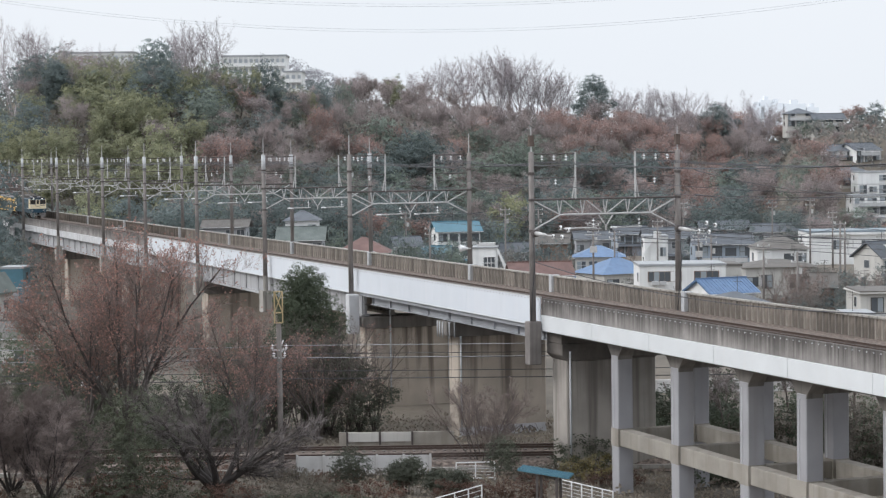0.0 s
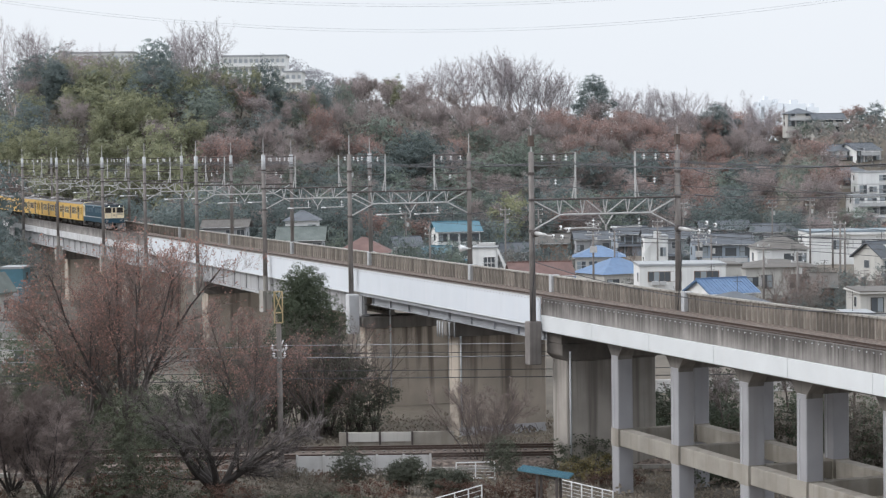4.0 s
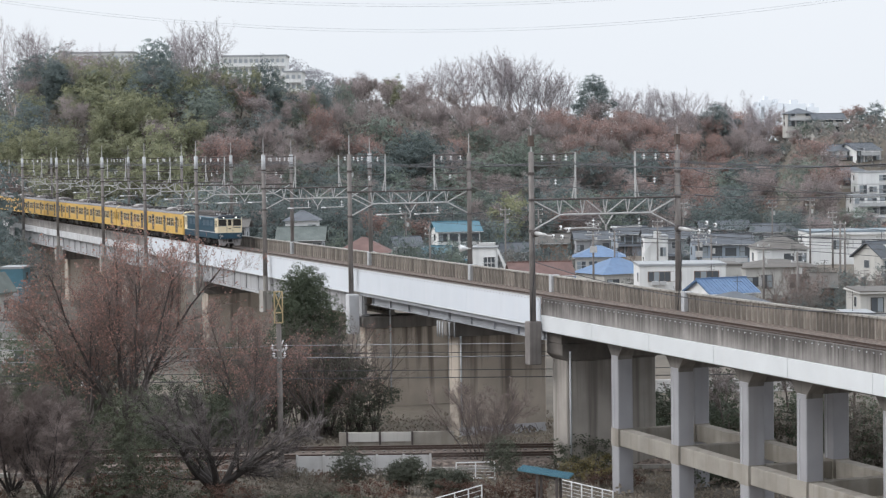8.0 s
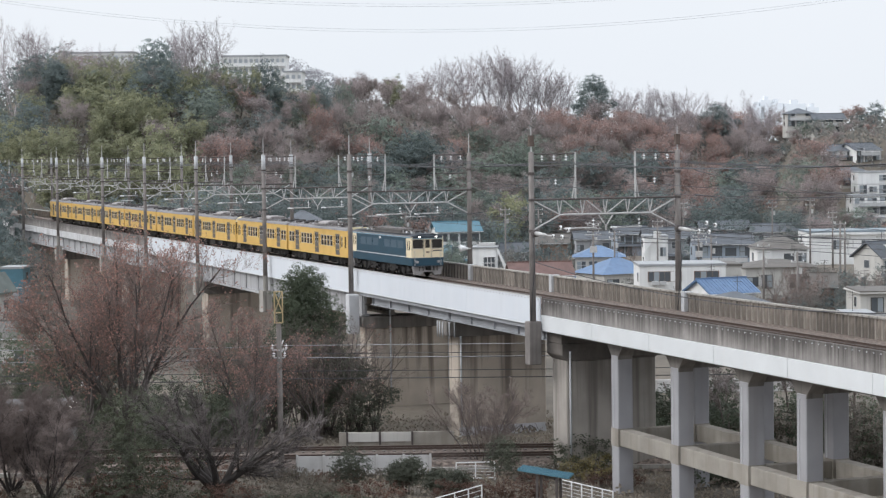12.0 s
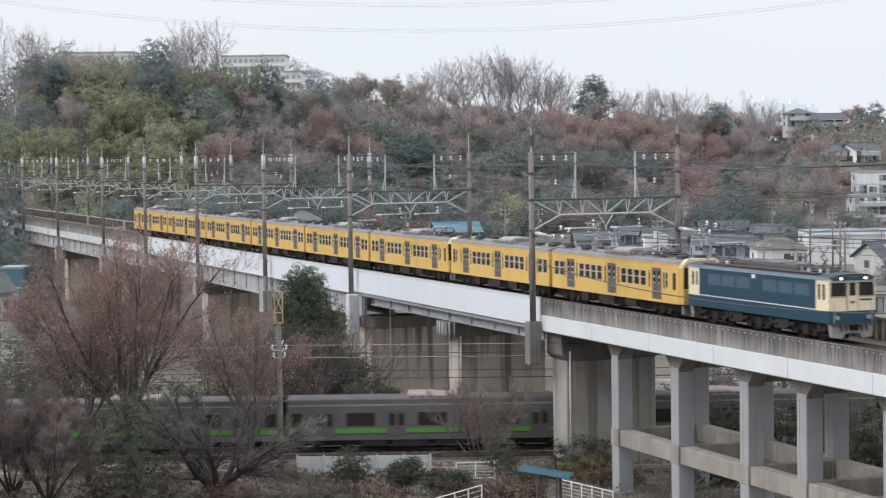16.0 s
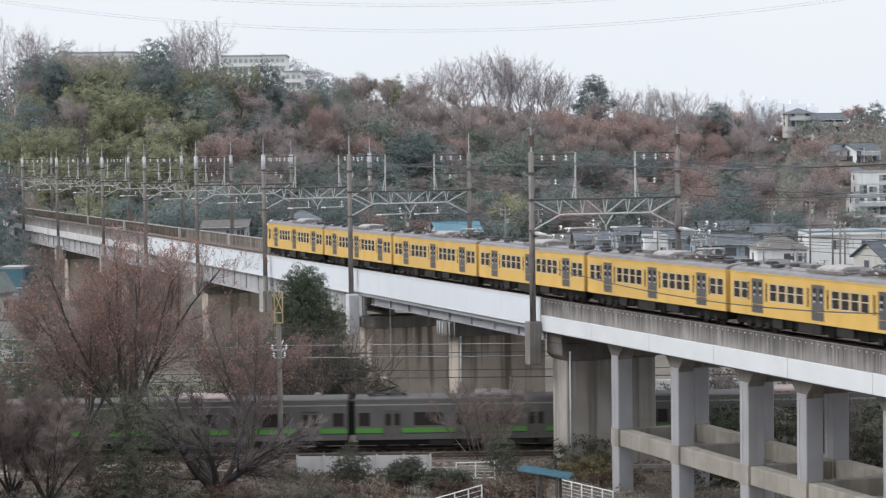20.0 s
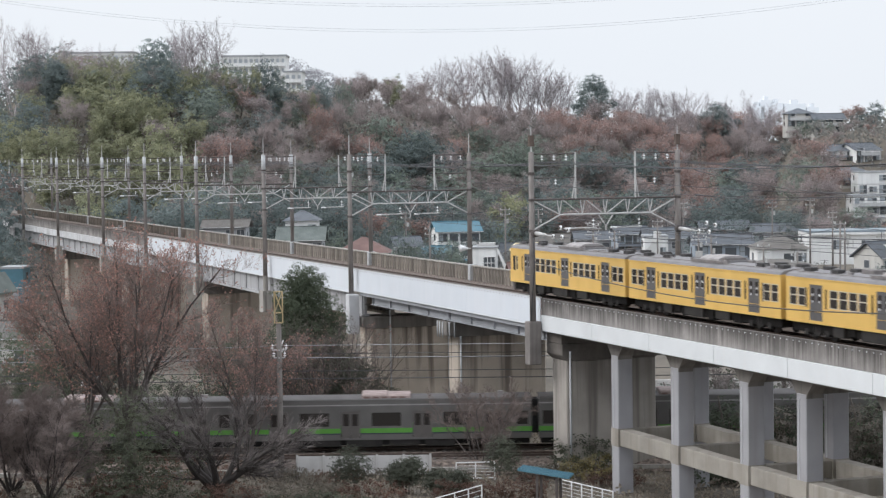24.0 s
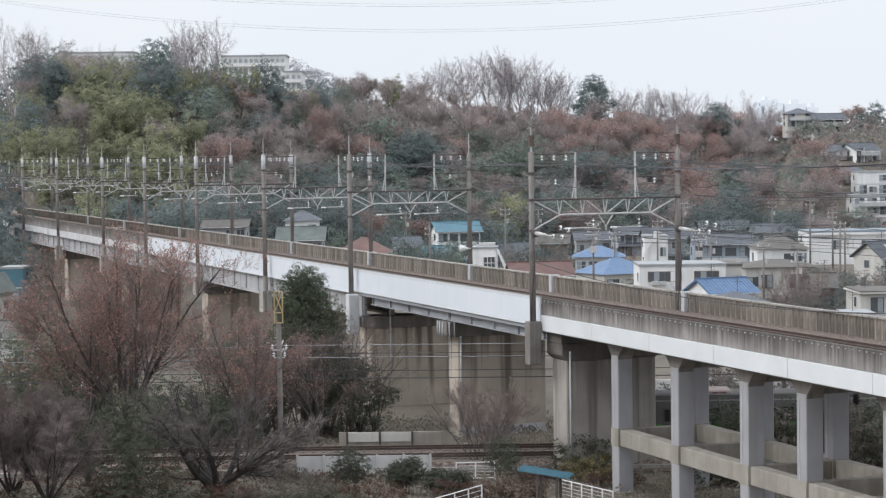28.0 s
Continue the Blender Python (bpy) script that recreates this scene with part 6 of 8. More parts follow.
    for x in (-1, 1):
        if cab == x:
            bm = bmesh.new()
            if nose:
                prism(bm, [(-1.38, 0.95), (1.38, 0.95), (1.38, 3.42), (0.9, 3.7), (-0.9, 3.7), (-1.38, 3.42)], x * 9.72, x * 9.9, "x")
            else:
                prism(bm, [(-1.38, 0.95), (1.38, 0.95), (1.38, 1.85), (-1.38, 1.85)], x * 9.72, x * 9.92, "x")
            part("cab_front", bm, M_yellow, g, "yellow cab front", bevel=0.04)
            if nose:
                cuboid("nose_panel", (9.9, 9.9 + nose, -1.36, 1.36, 0.95, 1.9), M_yellow, g, "yellow lower cab front", bevel=0.05)
                for y in (-1.38, 1.3):
                    bm = bmesh.new()
                    prism(bm, [(9.88, 1.9), (9.9 + nose, 1.9), (9.95 + nose, 3.2), (9.88, 3.3)], y, y + 0.08, "y")
                    part("cab_cheek", bm, M_yellow, g, "yellow side of the recessed windscreen")
            glass_x = 9.905 if nose else 9.725
            cuboid("cab_windscreen", (min(x * glass_x, x * (glass_x + 0.025)), max(x * glass_x, x * (glass_x + 0.025)), -1.3 + nose * 0.27, 1.3 - nose * 0.27, 1.9, 3.2), M_glass, g, "wide dark windscreen")
            bm = bmesh.new()
            prism(bm, [(-1.42, 3.2), (-1.3, 3.16), (-0.9, 3.5), (0.9, 3.5), (1.3, 3.16), (1.42, 3.2), (1.2, 3.55), (0.9, 3.74), (-0.9, 3.74), (-1.2, 3.55)], x * 9.72, x * (10.09 if nose else 10.0), "x")
            part("cab_visor", bm, M_creamy, g, "cream hood over the windscreen")
            cuboid("skirt", (min(x * 9.6, x * 9.95), max(x * 9.6, x * 9.95), -1.2, 1.2, 0.3, 0.95), M_cooler2, g, "grey cab skirt", bevel=0.05)
            for y in (-1.0, 1.0):
                bm = bmesh.new()
                tube(bm, (x * 9.9, y, 1.5), (x * 9.96, y, 1.5), 0.14, n=10)
                part("tail_lamp", bm, M_cooler, g, "unlit lamp")
        else:
            cuboid("gangway", (min(x * 9.7, x * 9.98), max(x * 9.7, x * 9.98), -0.55, 0.55, 0.9, 3.0), M_gangway, g, "black gangway bellows")
        cuboid("coupler", (min(x * 9.7, x * 10.0), max(x * 9.7, x * 10.0), -0.15, 0.15, 0.7, 0.92), M_under, g)
    return g


M_creamy = mat("pale_cream_hood", (0.78, 0.68, 0.42), 0.5, 0.05, 1.0, bump=0)


def make_locomotive():
    g = thing("electric_locomotive", "blue and cream electric locomotive with lit headlamps", "locomotive", None, "")
    L, W = 8.15, 1.4
    bm = bmesh.new()
    lou = [(x, x + 1.6, 2.42, 3.08) for x in (-5.7, -3.95, -2.2, 0.9, 2.65, 4.4)]
    cabdoor = [(6.92, 7.18, 2.3, 3.12), (7.4, 7.68, 2.3, 3.12), (-7.18, -6.92, 2.3, 3.12), (-7.68, -7.4, 2.3, 3.12)]
    for y in (-W, W):
        side_wall(bm, -6.72, 6.72, 1.77, 3.42, lou, y)
        part("body_side", bm, M_blue, g, "dull blue machine room side")
        bm = bmesh.new()
    box(bm, -L, L, -W, W, 1.02, 1.70)
    part("body_base", bm, M_blue, g, "blue lower body", bevel=0.03)
    cuboid("stripe", (-6.72, 6.72, -W - 0.012, W + 0.012, 1.71, 1.77), M_paleline, g, "pale waist stripe")
    bm = bmesh.new()
    box(bm, -0.8, 0.8, -0.012, 0.012, -0.33, 0.33)
    lm = finish(bm, "side_window", M_blueglass)
    for y, s in ((-W, 1), (W, -1)):
        for o in lou:
            share("side_window", lm, g, pose((o[0] + o[1]) / 2, y + 0.03 * s, 2.75))
    # cab ends in cream
    for e in (-1, 1):
        cd = [o for o in cabdoor if o[0] * e > 0]
        for y in (-W, W):
            bm = bmesh.new()
            side_wall(bm, min(6.72 * e, L * e - 0.05 * e), max(6.72 * e, L * e - 0.05 * e), 1.70, 3.42, cd, y)
            part("cab_side", bm, M_cream, g, "cream cab side")
        for y, s in ((-W, 1), (W, -1)):
            for o in cd:
                cuboid("cab_window", (o[0], o[1], y + (0.02 if s > 0 else -0.04), y + (0.04 if s > 0 else -0.02), o[2], o[3]), M_glass, g)
        x = e * L
        bm = bmesh.new()
        wops = [(-1.32, -0.4, 2.5, 3.22), (-0.2, 0.2, 2.52, 3.2), (0.4, 1.32, 2.5, 3.22)]
        ys = sorted({-W, W, *[o[0] for o in wops], *[o[1] for o in wops]})
        zs = [1.70, 2.5, 2.52, 3.2, 3.22, 3.42]
        for i in range(len(ys) - 1):
            for j in range(len(zs) - 1):
                cy, cz = (ys[i] + ys[i + 1]) / 2, (zs[j] + zs[j + 1]) / 2
                if not any(o[0] < cy < o[1] and o[2] < cz < o[3] for o in wops):
                    bm.faces.new([bm.verts.new(p) for p in ((x, ys[i], zs[j]), (x, ys[i + 1], zs[j]), (x, ys[i + 1], zs[j + 1]), (x, ys[i], zs[j + 1]))])
        bmesh.ops.remove_doubles(bm, verts=bm.verts[:], dist=0.001)
        part("cab_front", bm, M_cream, g, "cream cab front")
        for o in wops:
            cuboid("windscreen", (x - 0.05 * e - 0.01, x - 0.05 * e + 0.01, o[0], o[1], o[2], o[3]), M_glass, g, "dark windscreen")
        cuboid("gangway_door", (min(x, x + 0.05 * e), max(x, x + 0.05 * e), -0.34, -0.3, 1.75, 3.2), M_winframe, g)
        cuboid("gangway_door", (min(x, x + 0.05 * e), max(x, x + 0.05 * e), 0.3, 0.34, 1.75, 3.2), M_winframe, g)
        for y in (0.85 * e,):
            cuboid("marker_panel", (min(x, x + 0.02 * e), max(x, x + 0.02 * e), y - 0.4, y + 0.4, 2.24, 2.34), M_louvre, g, "dark vent strip")
        # visor strip over the windscreens, door seams, number plates and wipers
        cuboid("visor", (min(x - 0.3 * e, x + 0.1 * e), max(x - 0.3 * e, x + 0.1 * e), -1.38, 1.38, 3.27, 3.33), M_paleblue, g, "pale blue rim over the windscreens")
        cuboid("hood_face", (min(x - 0.25 * e, x + 0.05 * e), max(x - 0.25 * e, x + 0.05 * e), -1.3, 1.3, 3.335, 3.56), M_louvre, g, "dark roof hood", bevel=0.04)
        for y in (-0.37, 0.36):
            cuboid("door_seam", (min(x, x + 0.01 * e), max(x, x + 0.01 * e), y, y + 0.015, 1.75, 3.24), M_under, g)
        cuboid("number_plate", (min(x, x + 0.015 * e), max(x, x + 0.015 * e), -0.14, 0.14, 2.1, 2.22), M_plate, g, "small brown plate bar")
        for y in (-0.85, 0.85):
            bm = bmesh.new()
            tube(bm, (x + 0.02 * e, y, 2.5), (x + 0.02 * e, y + 0.22, 2.95), 0.015, n=4)
            part("wiper", bm, M_under, g)
            cuboid("window_trim", (min(x, x + 0.018 * e), max(x, x + 0.018 * e), y - 0.5, y + 0.5, 2.44, 2.49), M_apron, g)
        cuboid("front_step", (min(x, x + 0.22 * e), max(x, x + 0.22 * e), -1.3, 1.3, 0.98, 1.04), M_louvre, g, "dark front step plate")
        for y in (-0.75, -0.45, 0.5, 0.8):
            bm = bmesh.new()
            tube(bm, (x + 0.03 * e, y, 0.98), (x + 0.12 * e, y, 0.62), 0.035, n=6)
            part("brake_hose", bm, M_under, g)
        # apron
        bm = bmesh.new()
        prism(bm, [(-1.3, 1.02), (1.3, 1.02), (1.2, 0.3), (0.6, 0.22), (0.4, 0.5), (-0.4, 0.5), (-0.6, 0.22), (-1.2, 0.3)], x - 0.35 * e, x - 0.02 * e, "x")
        part("apron", bm, M_apron, g, "pale grey snow apron")
        for y in (-0.95, 0.95):
            bm = bmesh.new()
            tube(bm, (x, y, 1.36), (x + 0.08 * e, y, 1.36), 0.12, n=10)
            part("marker_lamp", bm, M_cooler, g)
            bm = bmesh.new()
            tube(bm, (x - 0.14 * e, y * 0.78, 3.44), (x + 0.08 * e, y * 0.78, 3.44), 0.15, n=12)
            part("headlamp_ring", bm, M_under, g)
            bm = bmesh.new()
            tube(bm, (x + 0.081 * e, y * 0.78, 3.44), (x + 0.095 * e, y * 0.78, 3.44), 0.08, n=12)
            part("headlamp", bm, M_lamp if e > 0 else M_cooler, g, "lit headlamp" if e > 0 else "unlit headlamp")
        cuboid("coupler", (min(x, x + 0.3 * e), max(x, x + 0.3 * e), -0.18, 0.18, 0.68, 0.98), M_under, g)
        for y in (-1.15, 1.15):
            bm = bmesh.new()
            tube(bm, (x + 0.05 * e, y, 1.05), (x + 0.05 * e, y, 2.3), 0.02, n=5)
            part("handrail", bm, M_galv, g)
    bm = bmesh.new()
    prism(bm, roof_profile(W + 0.02, 3.42, 0.26), -L + 0.02, L - 0.02, "x")
    part("roof", bm, M_louvre, g, "dark sooty roof")
    for y in (-W - 0.04, W + 0.01):
        cuboid("gutter", (-L + 0.2, L - 0.2, y, y + 0.03, 3.34, 3.42), M_paleblue, g, "pale blue gutter")
    bm = bmesh.new()
    box(bm, -3.6, 3.6, -0.75, 0.75, 3.6, 3.9)
    part("roof_hatch", bm, M_roofdust, g, "dusty grey-brown roof monitor", bevel=0.05)
    for a, b, hh in ((-3.3, -2.0, 0.12), (-1.7, -0.3, 0.08), (0.1, 1.5, 0.12), (1.9, 3.2, 0.08)):
        cuboid("hatch_cover", (a, b, -0.6, 0.6, 3.9, 3.9 + hh), M_cooler2, g, bevel=0.02)
    for y in (-1.05, 1.05):
        cuboid("roof_walkway", (-6.6, 6.6, y - 0.16, y + 0.16, 3.62, 3.68), M_roofdust, g)
    for x in (-6.9, -4.2, 4.2, 6.9):
        for y in (-0.75, 0.75):
            bm = bmesh.new()
            tube(bm, (x, y, 3.6), (x, y, 3.95), 0.09, 0.06, 8)
            part("roof_insulator", bm, M_apron, g)
    bm = bmesh.new()
    tube(bm, (-6.9, -0.4, 3.98), (6.9, -0.4, 3.98), 0.03, n=5)
    part("roof_busbar", bm, M_dark_steel, g)
    for y in (-W - 0.02, W - 0.01):
        cuboid("roof_edge", (-L + 0.05, L - 0.05, y, y + 0.03, 3.44, 3.5), M_apron, g, "pale roof edge strip")
    pantograph(g, 5.3, 3.85, 1.2)
    pantograph(g, -5.3, 3.85, 1.0)
    cuboid("main_frame", (-7.4, 7.4, -1.12, 1.12, 0.46, 1.02), M_under, g, "sooty main frame")
    for x in (-5.2, 0.0, 5.2):
        bogie(g, x, M_bogie, r=0.56)
    for a in (-3.3, 1.9):
        cuboid("equipment_box", (a, a + 1.4, -1.25, 1.25, 0.4, 1.02), M_gear, g, "dusty equipment box", bevel=0.03)
    # sand boxes, brake cylinders and steps between the wheels
    for x in (-6.9, -3.55, -1.75, 1.65, 3.5, 6.85):
        cuboid("sand_box", (x - 0.17, x + 0.17, -1.3, -1.08, 0.55, 0.98), M_gear, g, bevel=0.02)
        bm = bmesh.new()
        tube(bm, (x + 0.3, -1.2, 0.72), (x + 0.75, -1.2, 0.72), 0.13, n=10)
        part("brake_cylinder", bm, M_bogie, g)
    for x in (-7.35, 7.35):
        bm = bmesh.new()
        for z in (0.35, 0.62):
            box(bm, x - 0.22, x + 0.22, -1.36, -1.12, z, z + 0.04)
        for k in (-0.22, 0.2):
            box(bm, x + k, x + k + 0.03, -1.36, -1.32, 0.35, 1.05)
        part("cab_step", bm, M_gear, g, "steel cab step")
    # plain emblem and number bar on the flank
    for y, s in ((-W - 0.012, 1), (W + 0.004, 1)):
        cuboid("flank_emblem", (-0.3, 0.12, y, y + 0.008, 3.06, 3.28), M_insul, g, "white emblem")
    return g


M_blueglass = glass("blue_grey_pane", (0.075, 0.115, 0.15), 0.35)
M_plate = mat("dull_brown_plate", (0.16, 0.10, 0.085), 0.5, 0.1, 4.0, bump=0)
M_paleline = mat("off_white_line", (0.6, 0.6, 0.6), 0.5, 0.05, 2.0, bump=0)
M_roofdust = mat("dusty_roof_brown", (0.085, 0.077, 0.072), 0.85, 0.25, 1.5)
M_louvre = mat("dark_grey_louvre", (0.04, 0.05, 0.062), 0.6, 0.2, 2.0)
M_apron = mat("pale_grey_apron", (0.30, 0.285, 0.28), 0.6, 0.15, 1.5)
M_paleblue = mat("pale_blue_gutter_paint", (0.22, 0.33, 0.40), 0.5, 0.1, 2.0)


M_pinkunit = mat("dusty_pink_grey_unit", (0.30, 0.235, 0.22), 0.75, 0.25, 2.5)
M_steeldoor = mat("dull_steel_door", (0.135, 0.122, 0.115), 0.5, 0.12, 1.2, metal=0.25, bump=0.04)


def single_arm_pantograph(parent, x):
    """Bent arm on a low insulated frame, raised to the wire."""
    base = cuboid("pantograph", (x - 1.3, x + 1.3, -0.3, 0.3, 3.64, 3.7), M_gangway, parent, "dark single-arm pantograph")
    for k in (-1.15, 0.0, 1.15):
        cuboid("cross_beam", (x + k - 0.12, x + k + 0.12, -0.85, 0.85, 3.6, 3.72), M_gangway, base)
        for y in (-0.7, 0.7):
            bm = bmesh.new()
            tube(bm, (x + k, y, 3.46), (x + k, y, 3.62), 0.08, n=8)
            part("insulator", bm, M_cooler, base, "pale roof insulator")
    for q, r in (((x - 0.9, 0, 3.7), (x + 0.75, 0, 4.1)), ((x + 0.75, 0, 4.1), (x - 0.2, 0, 4.66))):
        bm = bmesh.new()
        tube(bm, q, r, 0.05, n=6)
        part("arm", bm, M_gangway, base)
    bm = bmesh.new()
    for k in (-0.32, -0.08):
        tube(bm, (x + k, -0.8, 4.68), (x + k, 0.8, 4.68), 0.035, n=5)
    part("contact_shoe", bm, M_galv, base)
    cuboid("lightning_arrester", (x - 0.1, x + 0.25, 0.9, 1.05, 3.46, 3.7), M_cooler2, base)


def make_silver_car(cab=0, pan=False):
    g = thing("silver_railcar", "stainless steel commuter railcar with light green waist band", "railcar", None, "silver train")
    L, W, Z0, Z1 = 9.75, 1.4, 0.67, 3.38
    doors = (-7.23, -2.41, 2.41, 7.23)
    ops = [(d - 0.65, d + 0.65, 0.8, 2.6) for d in doors]
    wins = [(-0.98, 0.98), (-5.8, -3.84), (3.84, 5.8)]
    if cab <= 0:
        wins.append((8.75, 9.5))
    else:
        wins.append((8.75, 9.2))
    if cab >= 0:
        wins.append((-9.5, -8.75))
    else:
        wins.append((-9.2, -8.75))
    bm = bmesh.new()
    allops = ops + [(a, b, 1.6, 2.5) for a, b in wins]
    for y in (-W, W):
        side_wall(bm, -L, L, Z0, Z1, allops, y)
    for x in (-L, L):
        bm.faces.new([bm.verts.new(p) for p in ((x, -W, Z0), (x, W, Z0), (x, W, Z1), (x, -W, Z1))])
    part("body_shell", bm, M_stainless, g, "brushed stainless body")
    bm = bmesh.new()
    prism(bm, roof_profile(W + 0.02, Z1 - 0.02, 0.16), -L, L, "x")
    part("roof", bm, M_lowroof, g, "grey roof")
    edges = [-L] + [v for d in doors for v in (d - 0.66, d + 0.66)] + [L]
    for y, s in ((-W - 0.008, 1), (W, -1)):
        for a, b in zip(edges[0::2], edges[1::2]):
            cuboid("green_band", (a, b, y, y + 0.008, 1.14, 1.45), M_green, g, "light green band")
            cuboid("dark_band", (a, b, y, y + 0.008, 1.05, 1.13), M_louvre, g)
        cuboid("eaves_strip", (-L, L, y - 0.01, y + 0.02, 2.98, 3.06), M_apron, g)
    for y, s in ((-W, 1), (W, -1)):
        for a, b in wins:
            cuboid("window_pane", (a, b, y + (0.02 if s > 0 else -0.04), y + (0.04 if s > 0 else -0.02), 1.6, 2.5), M_glass, g)
        for d in doors:
            for k in (-1, 1):
                lf = cuboid("door_leaf", (d + 0.318 * k - 0.302, d + 0.318 * k + 0.302, y + (0.035 if s > 0 else -0.07), y + (0.07 if s > 0 else -0.035), 0.8, 2.56), M_steeldoor, g, "dull steel sliding door leaf")
                if s > 0:
                    cuboid("door_pane", (d + 0.3 * k - 0.19, d + 0.3 * k + 0.19, y + 0.027, y + 0.036, 1.62, 2.42), M_glass, lf)
    bm = bmesh.new()
    prism(bm, [(-1.24, 3.4), (1.24, 3.4), (1.18, 3.66), (1.02, 3.75), (-1.02, 3.75), (-1.18, 3.66)], -1.65, 0.1, "x")
    prism(bm, [(-1.24, 3.4), (1.24, 3.4), (1.16, 3.6), (1.0, 3.68), (-1.0, 3.68), (-1.16, 3.6)], 0.1, 1.65, "x")
    unit = part("air_conditioner", bm, M_cooler2 if pan else M_pinkunit, g, "grimy brown roof cooling unit" if pan else "dusty pink-grey roof cooling unit", bevel=0.04)
    for k in range(5):
        x = -1.3 + 0.6 * k
        cuboid("grille", (x - 0.2, x + 0.2, -1.245, -1.2, 3.44, 3.57), M_plate, unit)
    if pan:
        single_arm_pantograph(g, 7.9)
        single_arm_pantograph(g, -7.6)
    else:
        cuboid("aerial", (7.5, 7.9, -0.15, 0.15, 3.5, 3.72), M_cooler, g, "small pale roof aerial")
    cuboid("main_frame", (-9.6, 9.6, -1.28, 1.28, 0.3, 0.67), M_under, g, "sooty main frame")
    for a, b, z in ((-4.8, -3.1, 0.3), (-2.7, -0.3, 0.26), (0.2, 2.2, 0.36), (2.6, 4.6, 0.28)):
        cuboid("equipment_box", (a, b, -1.34, 1.34, z - 0.08, 0.66), M_gear, g, "dusty equipment box", bevel=0.03)
    bogie(g, -6.9, M_bogie)
    bogie(g, 6.9, M_bogie)
    for x in (-1, 1):
        if cab == x:
            bm = bmesh.new()
            prism(bm, [(-1.38, 0.55), (1.38, 0.55), (1.38, 3.36), (0.9, 3.62), (-0.9, 3.62), (-1.38, 3.36)], x * 9.75, x * 10.05, "x")
            part("cab_front", bm, M_cabwhite, g, "pale grey moulded cab front", bevel=0.08)
            cuboid("windscreen", (min(x * 10.03, x * 10.07), max(x * 10.03, x * 10.07), -1.15, 1.15, 1.7, 2.8), M_glass, g)
            cuboid("tail_light" if x < 0 else "head_light", (min(x * 9.78, x * 10.08), max(x * 9.78, x * 10.08), -1.43, -0.9, 3.06, 3.2), M_lamp if x > 0 else M_insul, g, "pale lamp at the cab corner")
            cuboid("tail_light" if x < 0 else "head_light", (min(x * 9.78, x * 10.08), max(x * 9.78, x * 10.08), 0.9, 1.43, 3.06, 3.2), M_lamp if x > 0 else M_insul, g, "pale lamp at the cab corner")
        else:
            cuboid("gangway", (min(x * 9.72, x * 9.99), max(x * 9.72, x * 9.99), -0.6, 0.6, 0.9, 3.2), M_gangway, g, "black gangway bellows")
    return g


M_cabwhite = mat("pale_grey_moulding", (0.2, 0.195, 0.19), 0.45, 0.06, 1.0, bump=0.02)

locomotive = make_locomotive()
lead = make_yellow_car(1, True, 0.3)
lead_rear = make_yellow_car(1, True)
mid_plain = make_yellow_car(0, False)
mid_pan = make_yellow_car(0, True)
tail = make_yellow_car(-1, False)
I4 = Matrix.Identity(4)
YELLOW = [lead, tail, lead_rear, mid_pan, mid_plain, copy_thing(mid_pan, I4), copy_thing(mid_plain, I4), copy_thing(tail, I4)]
s_lead = make_silver_car(1)
s_mid = make_silver_car(0)
s_pan = make_silver_car(0, True)
s_tail = make_silver_car(-1)
SILVER = [s_lead, s_mid] + [copy_thing(s_mid, I4) for _ in range(3)] + [s_pan] + [copy_thing(s_mid, I4) for _ in range(3)] + [s_tail]

# ---- utility poles and cables in the town ----
def utility_pole(a, b, h):
    g = thing("utility_pole", "grey concrete utility pole with cross-arms in the town", "utility pole", at_pose(a, b, terrain(a, b)), "utility poles")
    bm = bmesh.new()
    tube(bm, (0, 0, -0.3), (0, 0, h), 0.17, 0.11, 8)
    part("pole", bm, M_pole, g, smooth=True)
    for z in (h - 0.4, h - 1.2):
        cuboid("cross_arm", (-0.8, 0.8, -0.05, 0.05, z - 0.05, z + 0.05), M_galv, g)
        for x in (-0.7, 0, 0.7):
            bm = bmesh.new()
            tube(bm, (x, 0, z + 0.05), (x, 0, z + 0.25), 0.06, n=6)
            part("insulator", bm, M_insul, g)
    bm = bmesh.new()
    tube(bm, (0.35, 0, h - 2.6), (0.35, 0, h - 1.9), 0.2, n=8)
    part("transformer", bm, M_galv, g, "grey pole transformer")
    return g


UPOLES = [(61.0, 203.0, 12.5), (51.9, 130.0, 11.2), (52.7, 131.0, 10.6), (45.5, 250.0, 10.5), (60.0, 236.0, 11.0), (-6.0, 196.0, 11.5), (24.5, 155.0, 9.5), (32.0, 168.0, 10.5), (37.0, 145.0, 9.0), (10.0, 190.0, 12.0), (16.0, 205.0, 11.5), (40.0, 118.0, 9.0), (42.0, 105.0, 8.5), (-2.0, 178.0, 9.5), (67.0, 215.0, 10.0), (-47.0, 160.0, 11.0)]
for a_, b_, h_ in UPOLES:
    utility_pole(a_, b_, h_)


def switch_pole(a, b, h):
    """A pole crowded with switchgear."""
    g = utility_pole(a, b, h)
    for k, z in enumerate((h - 0.1, h - 0.8, h - 1.6)):
        cuboid("switch_arm", (-1.1, 1.1, -0.3, -0.2, z - 0.05, z + 0.05), M_galv, g)
        for i in range(5):
            x = -0.9 + 0.45 * i
            bm = bmesh.new()
            tube(bm, (x, -0.25, z), (x, -0.25, z + 0.22), 0.055, 0.035, 6)
            part("insulator", bm, M_sleeve, g)
    cuboid("switch_box", (-0.45, 0.45, -0.7, -0.2, h - 3.9, h - 3.1), M_galv, g, "grey switch box")


